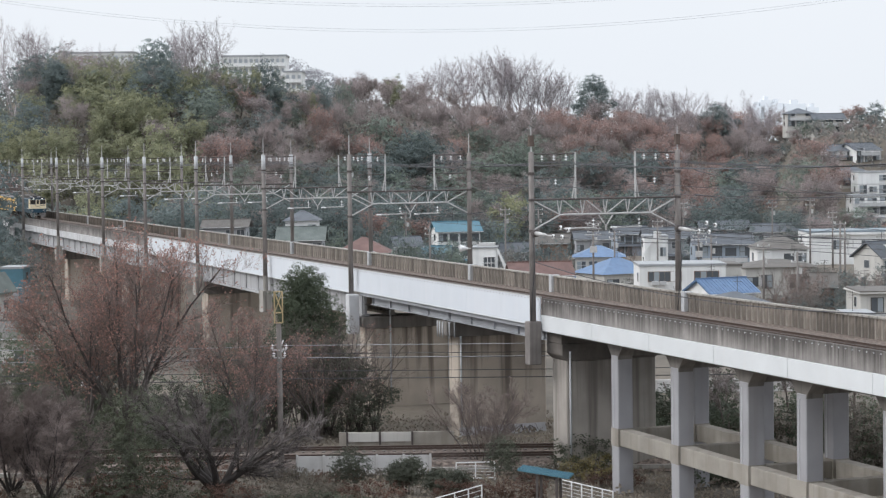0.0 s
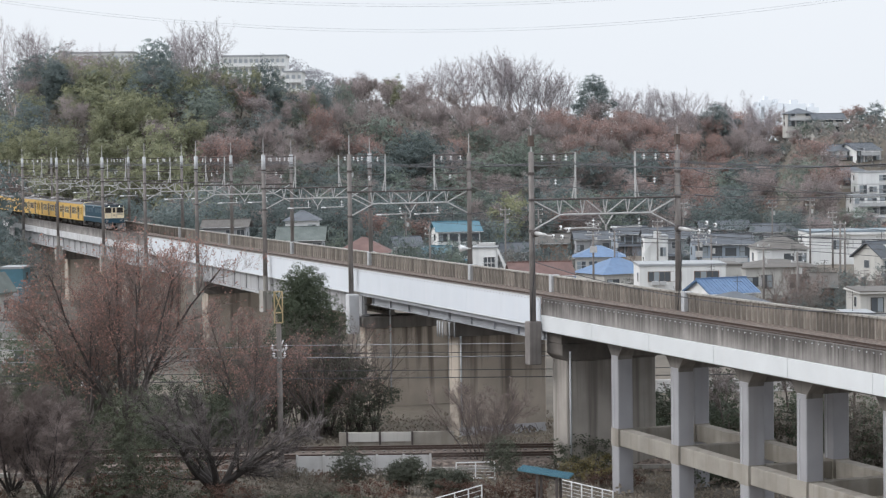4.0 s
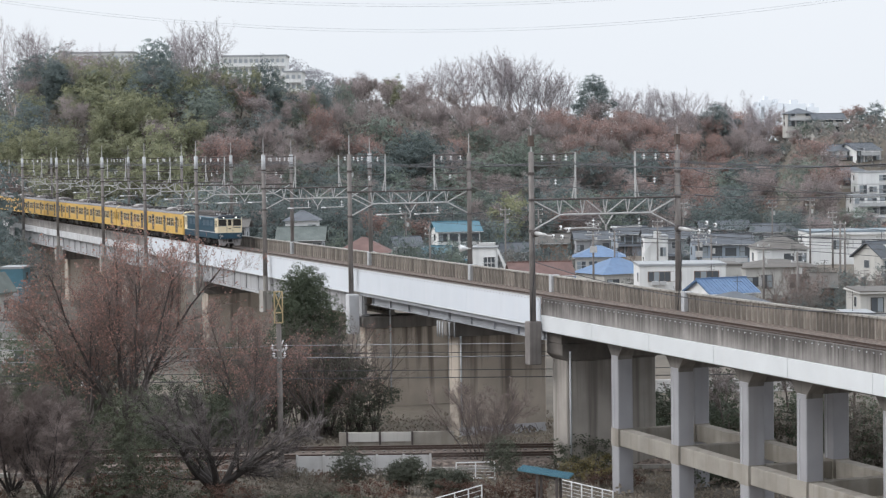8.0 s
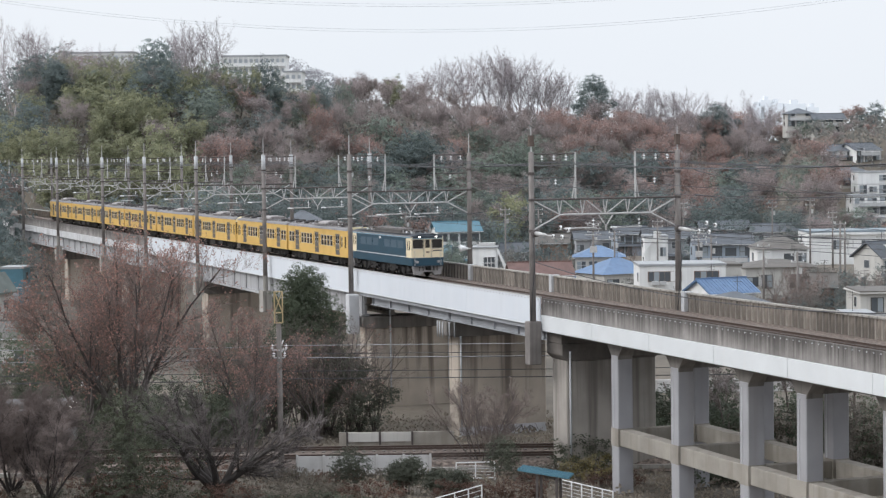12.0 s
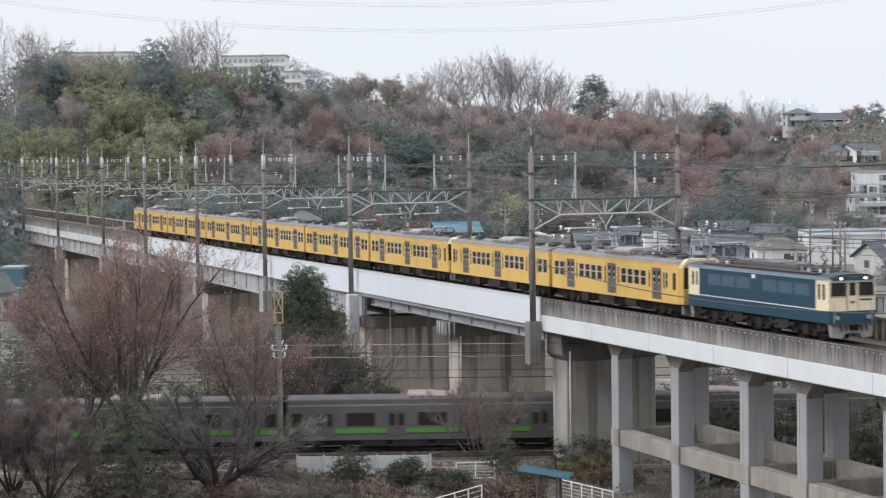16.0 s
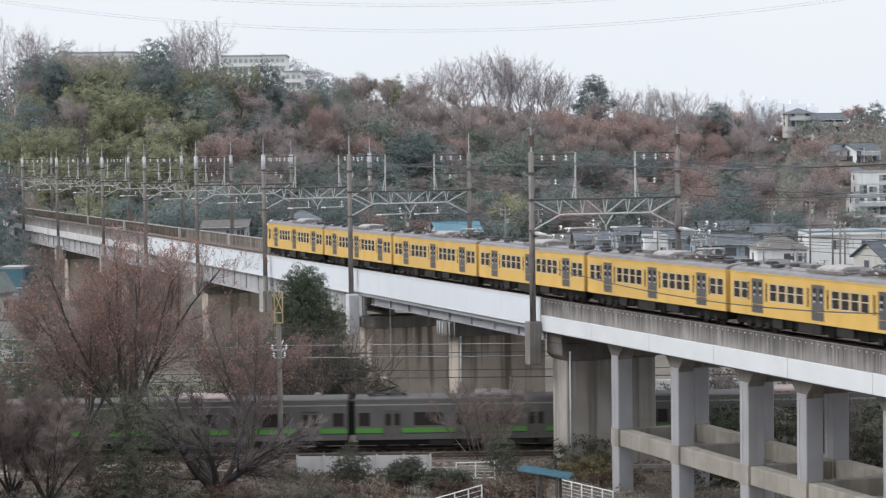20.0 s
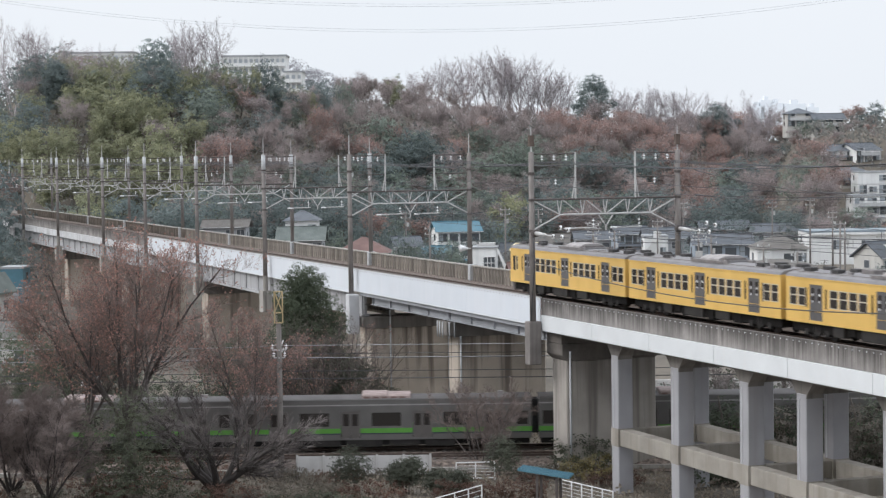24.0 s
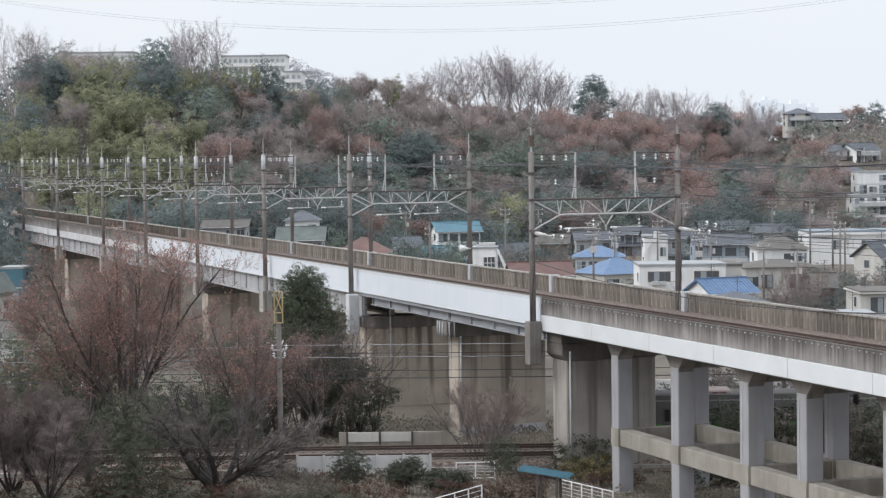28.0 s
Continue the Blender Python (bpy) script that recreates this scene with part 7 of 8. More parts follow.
switch_pole(19.7, 131.0, 11.4)
switch_pole(34.5, 139.0, 10.2)
for pts_, s_, r_ in (
    ([(-6, 196, 1.0), (10, 190, 1.5), (16, 205, 1.0), (32, 168, 0.0), (61, 203, 2.0), (110, 215, 2.0)], 0.8, 0.035),
    ([(24.5, 155, -1.2), (37, 145, -1.6), (52.5, 130, 0.0), (90, 120, -1.0)], 0.7, 0.035),
    ([(10, 190, 0.6), (45.5, 250, 0.0), (60, 236, 0.4), (67, 215, -0.6), (110, 220, 0.0)], 0.9, 0.03),
    ([(-47, 160, 0.2), (-20, 185, 0.2), (-6, 196, 0.5)], 0.8, 0.03),
    ([(28, 120, 1.0), (60, 125, -1.5), (110, 130, -3.0)], 0.6, 0.05),
    ([(22, 40, 8.6), (60, 130, 5.0), (90, 190, 3.0)], 1.2, 0.035),
    ([(22, 40, 6.5), (60, 150, 4.6), (110, 210, 2.6)], 1.0, 0.045),
):
    wire_curve("utility_cable", [at(*p) for p in pts_], r_, M_wire, "dark utility cable strung through the town", "cable", s_)

# ---- foreground plants ----
M_leaf_pine = leaf_mat("dark_pine_needle", (0.105, 0.115, 0.088), (0.145, 0.155, 0.115))
M_leaf_ivy = leaf_mat("ivy_and_undergrowth_leaf", (0.092, 0.105, 0.075), (0.14, 0.15, 0.10))
M_leaf_cypress = leaf_mat("green_cypress_leaf", (0.115, 0.145, 0.095), (0.17, 0.20, 0.13))
M_leaf_near = leaf_mat("near_evergreen_leaf", (0.105, 0.125, 0.09), (0.15, 0.175, 0.12))
M_leaf_thicket = leaf_mat("brown_thicket_leaf", (0.19, 0.168, 0.142), (0.25, 0.22, 0.18))
M_hedge = leaf_mat("red_brown_hedge_leaf", (0.14, 0.08, 0.062), (0.20, 0.12, 0.09))
M_grass = leaf_mat("straw_grass", (0.24, 0.2, 0.10), (0.34, 0.29, 0.15))
M_deadleaf = leaf_mat("clinging_red_leaf", (0.38, 0.215, 0.18), (0.48, 0.285, 0.235))


def lobes_dome(seed, h, w):
    r = np.random.default_rng(seed)
    out = [((0, 0, h * f), (w * q, w * q, h * 0.16)) for f, q in ((0.2, 0.42), (0.36, 0.48), (0.5, 0.5), (0.62, 0.48), (0.74, 0.43), (0.85, 0.37), (0.93, 0.27))]
    for i in range(14):
        f = r.uniform(0.12, 0.85)
        q = w * (0.47 if f < 0.6 else 0.47 - 0.75 * (f - 0.6))
        an = i * 2.4
        out.append(((q * math.cos(an), q * math.sin(an), h * f), (w * 0.14, w * 0.14, h * 0.06)))
    return out


def lobes_cypress(seed, h, w):
    """Upright tapering tufts, pointed at the top."""
    r = np.random.default_rng(seed)
    out = []
    for i in range(34):
        f = (i + 0.5) / 34
        q = w * 0.44 * (1 - f) ** 0.55 * r.uniform(0.5, 1.0)
        an = i * 2.4
        out.append(((q * math.cos(an), q * math.sin(an), h * (0.2 + 0.74 * f)), (w * 0.12, w * 0.12, h * 0.085)))
    out += [((0, 0, h * f), (w * g, w * g, h * 0.14)) for f, g in ((0.25, 0.36), (0.42, 0.33), (0.58, 0.27), (0.72, 0.2), (0.84, 0.12))]
    return out


def plant_at(ob, a, b, s=1.0, turn=0.0, sink=0.1, sz=1.0):
    ob.matrix_basis = Matrix.Translation(at(a, b, terrain(a, b) - sink)) @ Matrix.Rotation(radians(turn), 4, "Z") @ Matrix.Diagonal((s, s, s * sz, 1))
    return ob


def bush(name, label, seed, a, b, w, h, leaf, count, size, category="shrub", d=None):
    rng = np.random.default_rng(seed)
    g = thing(name, label, category)
    d = d or w
    lobes = []
    n = max(3, int(w * 1.6))
    for i in range(n):
        x = (i + 0.5) / n * w - w / 2
        lobes.append(((x, rng.uniform(-0.2, 0.2) * d, h * rng.uniform(0.4, 0.6)), (w / n * rng.uniform(0.8, 1.2), d * 0.4, h * rng.uniform(0.38, 0.52))))
    bm = bmesh.new()
    for l in lobes:
        tube(bm, (l[0][0] * 0.6, l[0][1], -0.3), (l[0][0], l[0][1], l[0][2]), 0.06, 0.02, 4, False)
    part("stems", bm, M_bark, g)
    v, f = leaf_cloud(rng, lobes, count, size)
    share("foliage", quick_mesh("foliage", v, f, leaf), g)
    g.matrix_basis = at_pose(a, b, terrain(a, b))
    return g


# the tall red-leaved tree and its neighbours before the viaduct
M_bark_dark = mat("dark_wet_bark", (0.045, 0.038, 0.035), 0.95, 0.3, 2.0, bump=0.5, rand=0.15)
M_twig_dark = mat("dark_brown_twigs", (0.175, 0.145, 0.136), 0.95, 0.25, 1.0, bump=0, rand=0.2)
M_twig_red = mat("reddish_twigs", (0.205, 0.163, 0.148), 0.95, 0.25, 1.0, bump=0, rand=0.15)
M_twig_brown = mat("warm_brown_twigs", (0.17, 0.135, 0.124), 0.95, 0.25, 1.0, bump=0, rand=0.15)
M_twig_grey = mat("grey_lichened_twigs", (0.125, 0.108, 0.104), 0.95, 0.25, 1.0, bump=0, rand=0.15)
M_bark_mid = mat("brown_grey_bark", (0.085, 0.072, 0.066), 0.95, 0.3, 2.0, bump=0.5, rand=0.15)
plant_at(fan_tree("winter_tree", "tall leafless tree with a few red-brown leaves by the railway", 105, 15.6, 8.8, 11, 0.2, 9500, M_deadleaf, 0.075, M_bark_mid, M_twig_red, fork=0.27, dense=0.85, twiggy=0), -19.8, -11.0, 1.0, 20)
plant_at(fan_tree("winter_tree", "low spreading cherry tree with gnarled dark limbs", 104, 8.2, 12.5, 8, 0.36, 0, None, 0.1, M_bark_dark, M_twig_grey, fork=0.07, dense=1.0, twiggy=0), -14.0, -14.0, 1.0, 160)
plant_at(fan_tree("winter_tree", "slender leafless tree with faded red leaves", 107, 10.5, 6.0, 6, 0.12, 3600, M_deadleaf, 0.07, M_bark_mid, M_twig_red, fork=0.2, dense=0.9, twiggy=0), -12.6, -6.0, 1.0, 200)
plant_at(fan_tree("winter_tree", "leafless tree with faded red leaves", 108, 12.6, 6.5, 7, 0.14, 6500, M_deadleaf, 0.075, M_bark_mid, M_twig_red, fork=0.3, dense=0.9, twiggy=0), -22.6, -10.0, 1.0, 250)
plant_at(fan_tree("winter_tree", "dense brown leafless tree beside the railway", 110, 7.8, 7.0, 9, 0.13, 0, None, 0.1, M_bark_dark, M_twig_brown, dense=1.4, fine=0.007), -25.8, -17.5, 1.0, 50)
plant_at(fan_tree("winter_tree", "dense brown leafless tree beside the railway", 113, 7.0, 6.5, 9, 0.13, 0, None, 0.1, M_bark_dark, M_twig_brown, dense=1.1, fine=0.007), -23.4, -19.0, 0.95, 110)
plant_at(fan_tree("winter_tree", "small leafless tree with spreading twigs by the track", 116, 6.0, 5.4, 9, 0.08, 0, None, 0.1, M_bark_mid, M_twig_red, fork=0.04, dense=0.85, fine=0.006), 2.3, -4.9, 1.0, 10)
# brown trees on the bank between the lower railway and the viaduct
bank = [fan_tree("bank_tree", "leafless brown tree on the bank below the viaduct", 170 + i, 9.5, 8.0, 6, 0.14, (500, 0, 300)[i], M_deadleaf, 0.085, M_bark_mid, M_twig_red, "bank trees", dense=0.8, twiggy=0) for i in range(3)]
rb_ = random.Random(31)
for i, (a_, b_) in enumerate(((-13, 12), (-24, 11), (-34, 12), (-10.0, 20), (-19, 28), (-33, 30), (-44, 60), (-33, 60), (-49, 80), (-9.2, 9.0))):
    m_ = Matrix.Translation(at(a_, b_, terrain(a_, b_) - 0.1)) @ Matrix.Rotation(rb_.uniform(0, 6.28), 4, "Z") @ Matrix.Diagonal((*[rb_.uniform(0.72, 1.0)] * 3, 1))
    if i < 3:
        bank[i].matrix_basis = m_
    else:
        copy_scaled(bank[i % 3], m_)
# garden trees between the houses
garden_ = [fan_tree("garden_tree", "small leafless tree in a town garden", 250 + i, 9.5, 8.0, 6, 0.13, (0, 200)[i], M_deadleaf, 0.1, M_bark, M_twig_red, "garden trees", 0.1, 1.15, 1, 0.018) for i in range(2)]
for i, (a_, b_, s_) in enumerate(((27, 95, 0.5), (37.5, 90, 0.62), (41, 99, 0.72), (43.5, 106, 0.7), (39.2, 94, 0.66), (36.0, 88, 0.55), (45.2, 112, 0.68), (48, 120, 0.6), (55, 125, 0.6), (35, 135, 0.5), (10, 150, 0.55), (17, 170, 0.6), (7, 205, 0.7), (30, 200, 0.6), (-12, 170, 0.7), (-28, 190, 0.8), (45.0, 140, 0.55), (47.5, 136, 0.6), (50.5, 139, 0.6), (53, 143, 0.5), (56.5, 150, 0.42), (36.0, 160, 0.5), (27.0, 178, 0.5))):
    m_ = Matrix.Translation(at(a_, b_, terrain(a_, b_) - 0.1)) @ Matrix.Rotation(i * 1.1, 4, "Z") @ Matrix.Diagonal((s_, s_, s_, 1))
    if i < 2:
        garden_[i].matrix_basis = m_
    else:
        copy_scaled(garden_[i % 2], m_)
# evergreen and brown shrubs crowding the gardens
shrubs_ = [leafy_tree("garden_shrub", ("dark green evergreen shrub in a town garden", "brown tangled shrub in a town garden", "grey-green shrub in a town garden")[i], 270 + i, lobes_round(270 + i, 5.0, 4.2, 12, 0.1), 2600, 0.2, (M_leaf_dark, M_leaf_brush, M_leaf_mid)[i], 3.5, 0.1, group="garden shrubs") for i in range(3)]
GARDEN = ((-7.6, 190, 1.15, 0), (-5.7, 185, 1.0, 2), (-3.5, 190, 0.95, 0), (-1.2, 180, 1.0, 0), (1.4, 178, 1.0, 2), (2.8, 185, 1.1, 0), (-8.8, 200, 1.3, 0), (10.2, 170, 0.9, 1), (11.6, 160, 0.9, 1), (13.4, 165, 1.1, 0), (16.5, 160, 0.8, 1), (18.0, 168, 1.0, 0), (25.7, 140, 0.7, 1), (25.2, 108, 0.75, 1), (26.5, 107, 0.7, 1), (28.2, 109, 0.75, 1), (40.1, 150, 0.8, 1), (38.1, 130, 0.75, 0), (37.0, 95, 0.72, 1), (38.6, 97, 0.8, 1), (39.6, 95, 0.75, 0), (41.7, 100, 0.8, 1), (43.9, 105, 0.85, 1), (46.2, 110, 0.85, 0), (48.5, 118, 0.85, 1), (35.8, 100, 0.7, 1), (51.5, 125, 0.95, 0), (53.6, 130, 0.9, 1), (49.3, 136, 0.95, 1), (51.8, 141, 0.9, 1), (8.3, 215, 1.3, 0), (10.4, 222, 1.35, 0), (-13.6, 205, 1.2, 0), (-17.4, 205, 1.2, 2), (-20.8, 204, 1.0, 1), (43.0, 207, 1.1, 0), (47.5, 226, 1.4, 0), (53.5, 228, 1.2, 0), (60.7, 222, 0.9, 1), (57.0, 152, 0.6, 1), (60.0, 147, 0.6, 1), (63.5, 152, 0.9, 0), (-27.5, 195, 1.2, 0), (-30.0, 197, 1.0, 1))
for i, (a_, b_, s_, k_) in enumerate(GARDEN):
    m_ = Matrix.Translation(at(a_, b_, terrain(a_, b_) - 0.1)) @ Matrix.Rotation(i * 1.7, 4, "Z") @ Matrix.Diagonal((s_ * 1.1, s_ * 1.1, s_ * (1.5 if b_ > 155 else 1.1), 1))
    first_ = next(j for j, q in enumerate(GARDEN) if q[3] == k_)
    if i == first_:
        shrubs_[k_].matrix_basis = m_
    else:
        copy_scaled(shrubs_[k_], m_)
# tall dark trees where the line enters the wood
for i, (a_, b_, s_) in enumerate(((-73.3, 186, 1.25), (-80, 200, 1.6), (-70.6, 178, 0.85), (-86, 192, 1.5), (-90, 215, 1.6))):
    copy_scaled(KINDS["dark"][i % 3], Matrix.Translation(at(a_, b_, GROUND - 0.2)) @ Matrix.Rotation(i * 1.3, 4, "Z") @ Matrix.Diagonal((s_, s_, s_, 1)))
for a_, b_, w_, h_ in ((-74.6, 196, 1.2, 1.8), (-64.5, 172.5, 0.72, 0.74), (-61.5, 168.0, 0.6, 0.6)):
    copy_scaled(KINDS["dark"][1], Matrix.Translation(at(a_, b_, GROUND - 0.2)) @ Matrix.Diagonal((w_, w_, h_, 1)))
# landmark trees on the skyline
for i, (u_, d_, h_, w_) in enumerate(((-0.1378, 458, 16.5, 12.5), (0.0737, 538, 14.5, 10.5), (0.1335, 545, 11.5, 11.0), (-0.186, 462, 10.5, 7.0))):
    a_, b_ = u_ * d_, d_ - 139
    lob_ = lobes_dome(200 + i, h_, w_)
    t_ = leafy_tree("landmark_evergreen", "large dark domed evergreen tree on the hill crest", 200 + i, lob_, 15000, 0.33, M_leaf_dark, h_ * 0.6, 0.4)
    t_.matrix_basis = Matrix.Translation(at(a_, b_, terrain(a_, b_) + 1.5))
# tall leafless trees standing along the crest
# haze over the crest goes into this pale mauve wood colour
M_twig_sky = mat("hazed_mauve_twigs", (0.36, 0.325, 0.335), 0.95, 0.2, 1.0, bump=0, rand=0.15)
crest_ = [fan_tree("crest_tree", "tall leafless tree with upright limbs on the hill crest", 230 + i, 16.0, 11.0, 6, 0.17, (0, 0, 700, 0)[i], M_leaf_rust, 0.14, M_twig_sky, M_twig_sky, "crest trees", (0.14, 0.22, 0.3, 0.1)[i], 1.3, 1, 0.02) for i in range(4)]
rc_ = random.Random(17)
# (place along the crest, depth, height of the treetop)
spots_ = [(-98.2, 335, 39.0), (-94.9, 337, 39.6), (-91.1, 334, 38.6), (-83.4, 335, 35.2), (-79.5, 338, 34.6), (-75.0, 335, 34.2), (-59.4, 336, 38.7), (-56.7, 335, 40.1), (-53.1, 337, 39.2)]
spots_ += [(-8.5, 408, 29.5), (-5.2, 406, 31.7), (-2.9, 408, 33.2), (1.6, 405, 32.8), (4.2, 409, 32.0), (7.2, 406, 34.5), (9.8, 404, 34.8), (13.5, 408, 33.8), (15.7, 405, 35.3), (18.0, 407, 35.8), (20.2, 404, 34.8), (22.4, 408, 33.3), (25.4, 406, 32.2), (27.6, 404, 31.0), (29.8, 407, 29.7), (32.0, 405, 28.7)]
spots_ += [(45.4, 406, 26.6), (48.4, 405, 25.3), (51.4, 407, 25.4), (54.4, 404, 25.4), (56.9, 406, 26.1), (61.1, 405, 25.6), (63.3, 407, 24.5), (66.3, 404, 24.2), (79.0, 395, 22.5), (83.0, 392, 21.5)]
for i, (a_, b_, top_) in enumerate(spots_):
    z_ = terrain(a_, b_) - 0.2
    s_ = (top_ - z_) / 15.2
    w_ = max(0.72, min(1.1, s_ * 0.95))
    m_ = Matrix.Translation(at(a_, b_, z_)) @ Matrix.Rotation(rc_.uniform(0, 6.28), 4, "Z") @ Matrix.Diagonal((w_, w_, s_, 1))
    if i < 4:
        crest_[i].matrix_basis = m_
    else:
        copy_scaled(crest_[i % 4], m_)
# brush that hides the feet of the hilltop houses
for i, (a_, b_, s_) in enumerate(((84.5, 372, 0.36), (87.2, 371, 0.4), (90.0, 373, 0.36), (92.8, 374, 0.33), (96.0, 372, 0.14), (99.5, 372, 0.16), (103.5, 372, 0.4))):
    copy_scaled(KINDS[("dark", "rust", "green")[i % 3]][i % 2], Matrix.Translation(at(a_, b_, terrain(a_, b_) - 0.2)) @ Matrix.Rotation(i * 1.7, 4, "Z") @ Matrix.Diagonal((s_ * 1.3, s_ * 1.3, s_, 1)))
# tall trees before the white hillside houses
for i, (a_, b_, s_) in enumerate(((76, 292, 0.9), (79, 285, 0.95), (81.5, 294, 1.0), (83.5, 303, 0.9), (78, 300, 1.0), (84, 312, 0.85), (82, 318, 0.9), (101, 296, 0.7), (77.2, 262, 0.8), (79.6, 264, 0.75), (81.8, 261, 0.7), (84.0, 265, 0.6), (86.4, 262, 0.5))):
    copy_scaled(KINDS[("bare", "rust", "rust", "bare", "green")[i % 5]][i % 2], Matrix.Translation(at(a_, b_, terrain(a_, b_) - 0.2)) @ Matrix.Rotation(i * 1.7, 4, "Z") @ Matrix.Diagonal((s_, s_, s_, 1)))
# evergreens
plant_at(leafy_tree("evergreen_tree", "green cypress with a pointed round top by the viaduct", 120, lobes_cypress(120, 12.7, 9.6), 70000, 0.13, M_leaf_cypress, 10, 0.3, group="trackside trees"), -10.5, 15.5)
stems_ = [fan_tree("thicket_tree", "tall thin leafless brown stems beside the viaduct", 520 + i, 8.6, 2.6, 6, 0.07, 0, None, 0.1, M_bark_mid, M_twig_brown, "brown thicket", fork=0.05, dense=0.7, deep=1, fine=0.01) for i in range(3)]
for i, (a_, b_, s_) in enumerate(((-11.9, 11.0, 0.98), (-10.7, 11.6, 1.0), (-9.6, 11.0, 0.94), (-8.5, 11.8, 1.0), (-7.4, 11.2, 0.95), (-6.3, 12.2, 0.9), (-5.3, 12.6, 0.85), (-9.0, 13.4, 1.02), (-7.0, 13.6, 0.98), (-13.2, 11.4, 0.95), (-14.6, 10.8, 0.9), (-12.6, 13.0, 1.02))):
    m_ = Matrix.Translation(at(a_, b_, terrain(a_, b_) - 0.1)) @ Matrix.Rotation(i * 1.9, 4, "Z") @ Matrix.Diagonal((s_, s_, s_, 1))
    if i < 3:
        stems_[i].matrix_basis = m_
    else:
        copy_scaled(stems_[i % 3], m_)
plant_at(leafy_tree("pine_tree", "dark spreading pine beside the pier", 121, lobes_dome(121, 5.6, 6.4), 30000, 0.1, M_leaf_pine, 4, 0.2, group="trackside trees"), -6.9, 12.5)
plant_at(leafy_tree("evergreen_tree", "ivy-clad dark green tree by the railway", 122, lobes_round(122, 7.2, 5.2, 18, 0.1), 16000, 0.12, M_leaf_ivy, 5, 0.2, group="trackside trees"), -18.5, -16.8)
plant_at(leafy_tree("evergreen_tree", "dark green tree behind the lower tracks", 123, lobes_round(123, 7.5, 6.5, 16, 0.1), 14000, 0.17, M_leaf_near, 5, 0.2, group="trackside trees"), -14.5, 14.0)
plant_at(leafy_tree("evergreen_tree", "dark green tree behind the lower tracks", 124, lobes_round(124, 6.5, 6.5, 16, 0.1), 14000, 0.17, M_leaf_ivy, 5, 0.2, group="trackside trees"), -27.0, 16.0)
plant_at(leafy_tree("evergreen_tree", "dark green tree behind the lower tracks", 125, lobes_round(125, 7.0, 7.5, 16, 0.1), 12000, 0.19, M_leaf_near, 5, 0.2, group="trackside trees"), -33.0, 24.0)
for i, (a_, b_, h_, w_) in enumerate(((-20.4, 8.0, 5.2, 4.4), (-17.4, 7.4, 4.6, 4.0), (-15.2, 8.2, 5.0, 3.6), (-24.5, 8.4, 6.4, 5.0), (-28.2, 8.0, 6.8, 5.4), (-31.5, 7.6, 7.0, 5.0))):
    plant_at(leafy_tree("evergreen_tree", "dark green bushy tree behind the lower tracks", 540 + i, lobes_round(540 + i, h_, w_, 15, 0.1), 9000, 0.14, (M_leaf_near, M_leaf_ivy)[i % 2], h_ * 0.7, 0.14, group="trackside trees"), a_, b_)
for i, (a_, b_, top_) in enumerate(((-48.0, 330, 29.6), (-45.4, 331, 30.4), (-42.4, 329, 30.4), (-39.6, 330, 30.6), (-37.6, 331, 28.8), (-50.5, 330, 29.6), (-34.0, 333, 23.0), (-30.6, 336, 24.8), (-27.0, 340, 26.4), (-23.0, 345, 27.4))):
    z_ = terrain(a_, b_) - 0.3
    s_ = (top_ - z_) / 11.0
    copy_scaled(KINDS[("bamboo", "green", "bamboo", "dark", "green")[i % 5]][i % 2], Matrix.Translation(at(a_, b_, z_)) @ Matrix.Rotation(i * 1.3, 4, "Z") @ Matrix.Diagonal((0.62, 0.62, s_, 1)))
for i, (a_, b_, h_, w_) in enumerate(((-5.9, -13.0, 2.9, 1.9), (-2.9, -14.0, 2.2, 1.3), (-2.1, -14.2, 2.5, 1.3), (-0.5, -14.4, 1.6, 1.4), (3.6, -9.9, 3.0, 1.9), (0.7, -14.8, 1.6, 1.3))):
    plant_at(leafy_tree("young_pine", "small dark pine in the railway garden", 130 + i, lobes_round(130 + i, h_, w_, 14, 0.38), 7000, 0.08, M_leaf_pine, h_ * 0.8, 0.06, group="young pines"), a_, b_)
# thicket behind the columns
for i, (a_, b_, h_, k_) in enumerate(((18.5, -4.6, 6.8, M_leaf_near), (21.0, -6.0, 6.5, M_leaf_thicket), (23.5, -5.2, 7.2, M_leaf_near), (26.0, -8.0, 7.0, M_leaf_thicket), (29.0, -6.5, 7.8, M_leaf_near), (32.0, -9.0, 7.0, M_leaf_ivy), (35.5, -8.0, 8.0, M_leaf_near), (16.3, 9.0, 6.0, M_leaf_near), (39.0, -9.0, 8.0, M_leaf_thicket), (27.0, 12.0, 8.5, M_leaf_near), (34.0, 14.0, 9.0, M_leaf_thicket), (20.0, 13.0, 8.0, M_leaf_near))):
    plant_at(leafy_tree("thicket_tree", "dark green thicket tree behind the viaduct", 140 + i, lobes_round(140 + i, h_ * 0.62, h_ * 0.62, 14, 0.08), 7000, 0.17, k_, h_ * 0.7, 0.18, group="thicket"), a_, b_)
for i, (a_, b_, h_) in enumerate(((22.5, 8.5, 9), (25.0, 9, 10), (29.5, 8.5, 10), (32.0, -6.0, 8.5), (36.0, -5.0, 9), (37.5, 9.5, 11), (19.5, 3.5, 8), (26.5, 4.5, 9), (33.5, 5.0, 9))):
    plant_at(bare_tree("thicket_tree", "leafless thicket tree behind the viaduct", 150 + i, h_, 0.6, 4, 0.16, group="thicket", kids=4, twigs=3, up=0.5), a_, b_, 1.0, 40 * i)
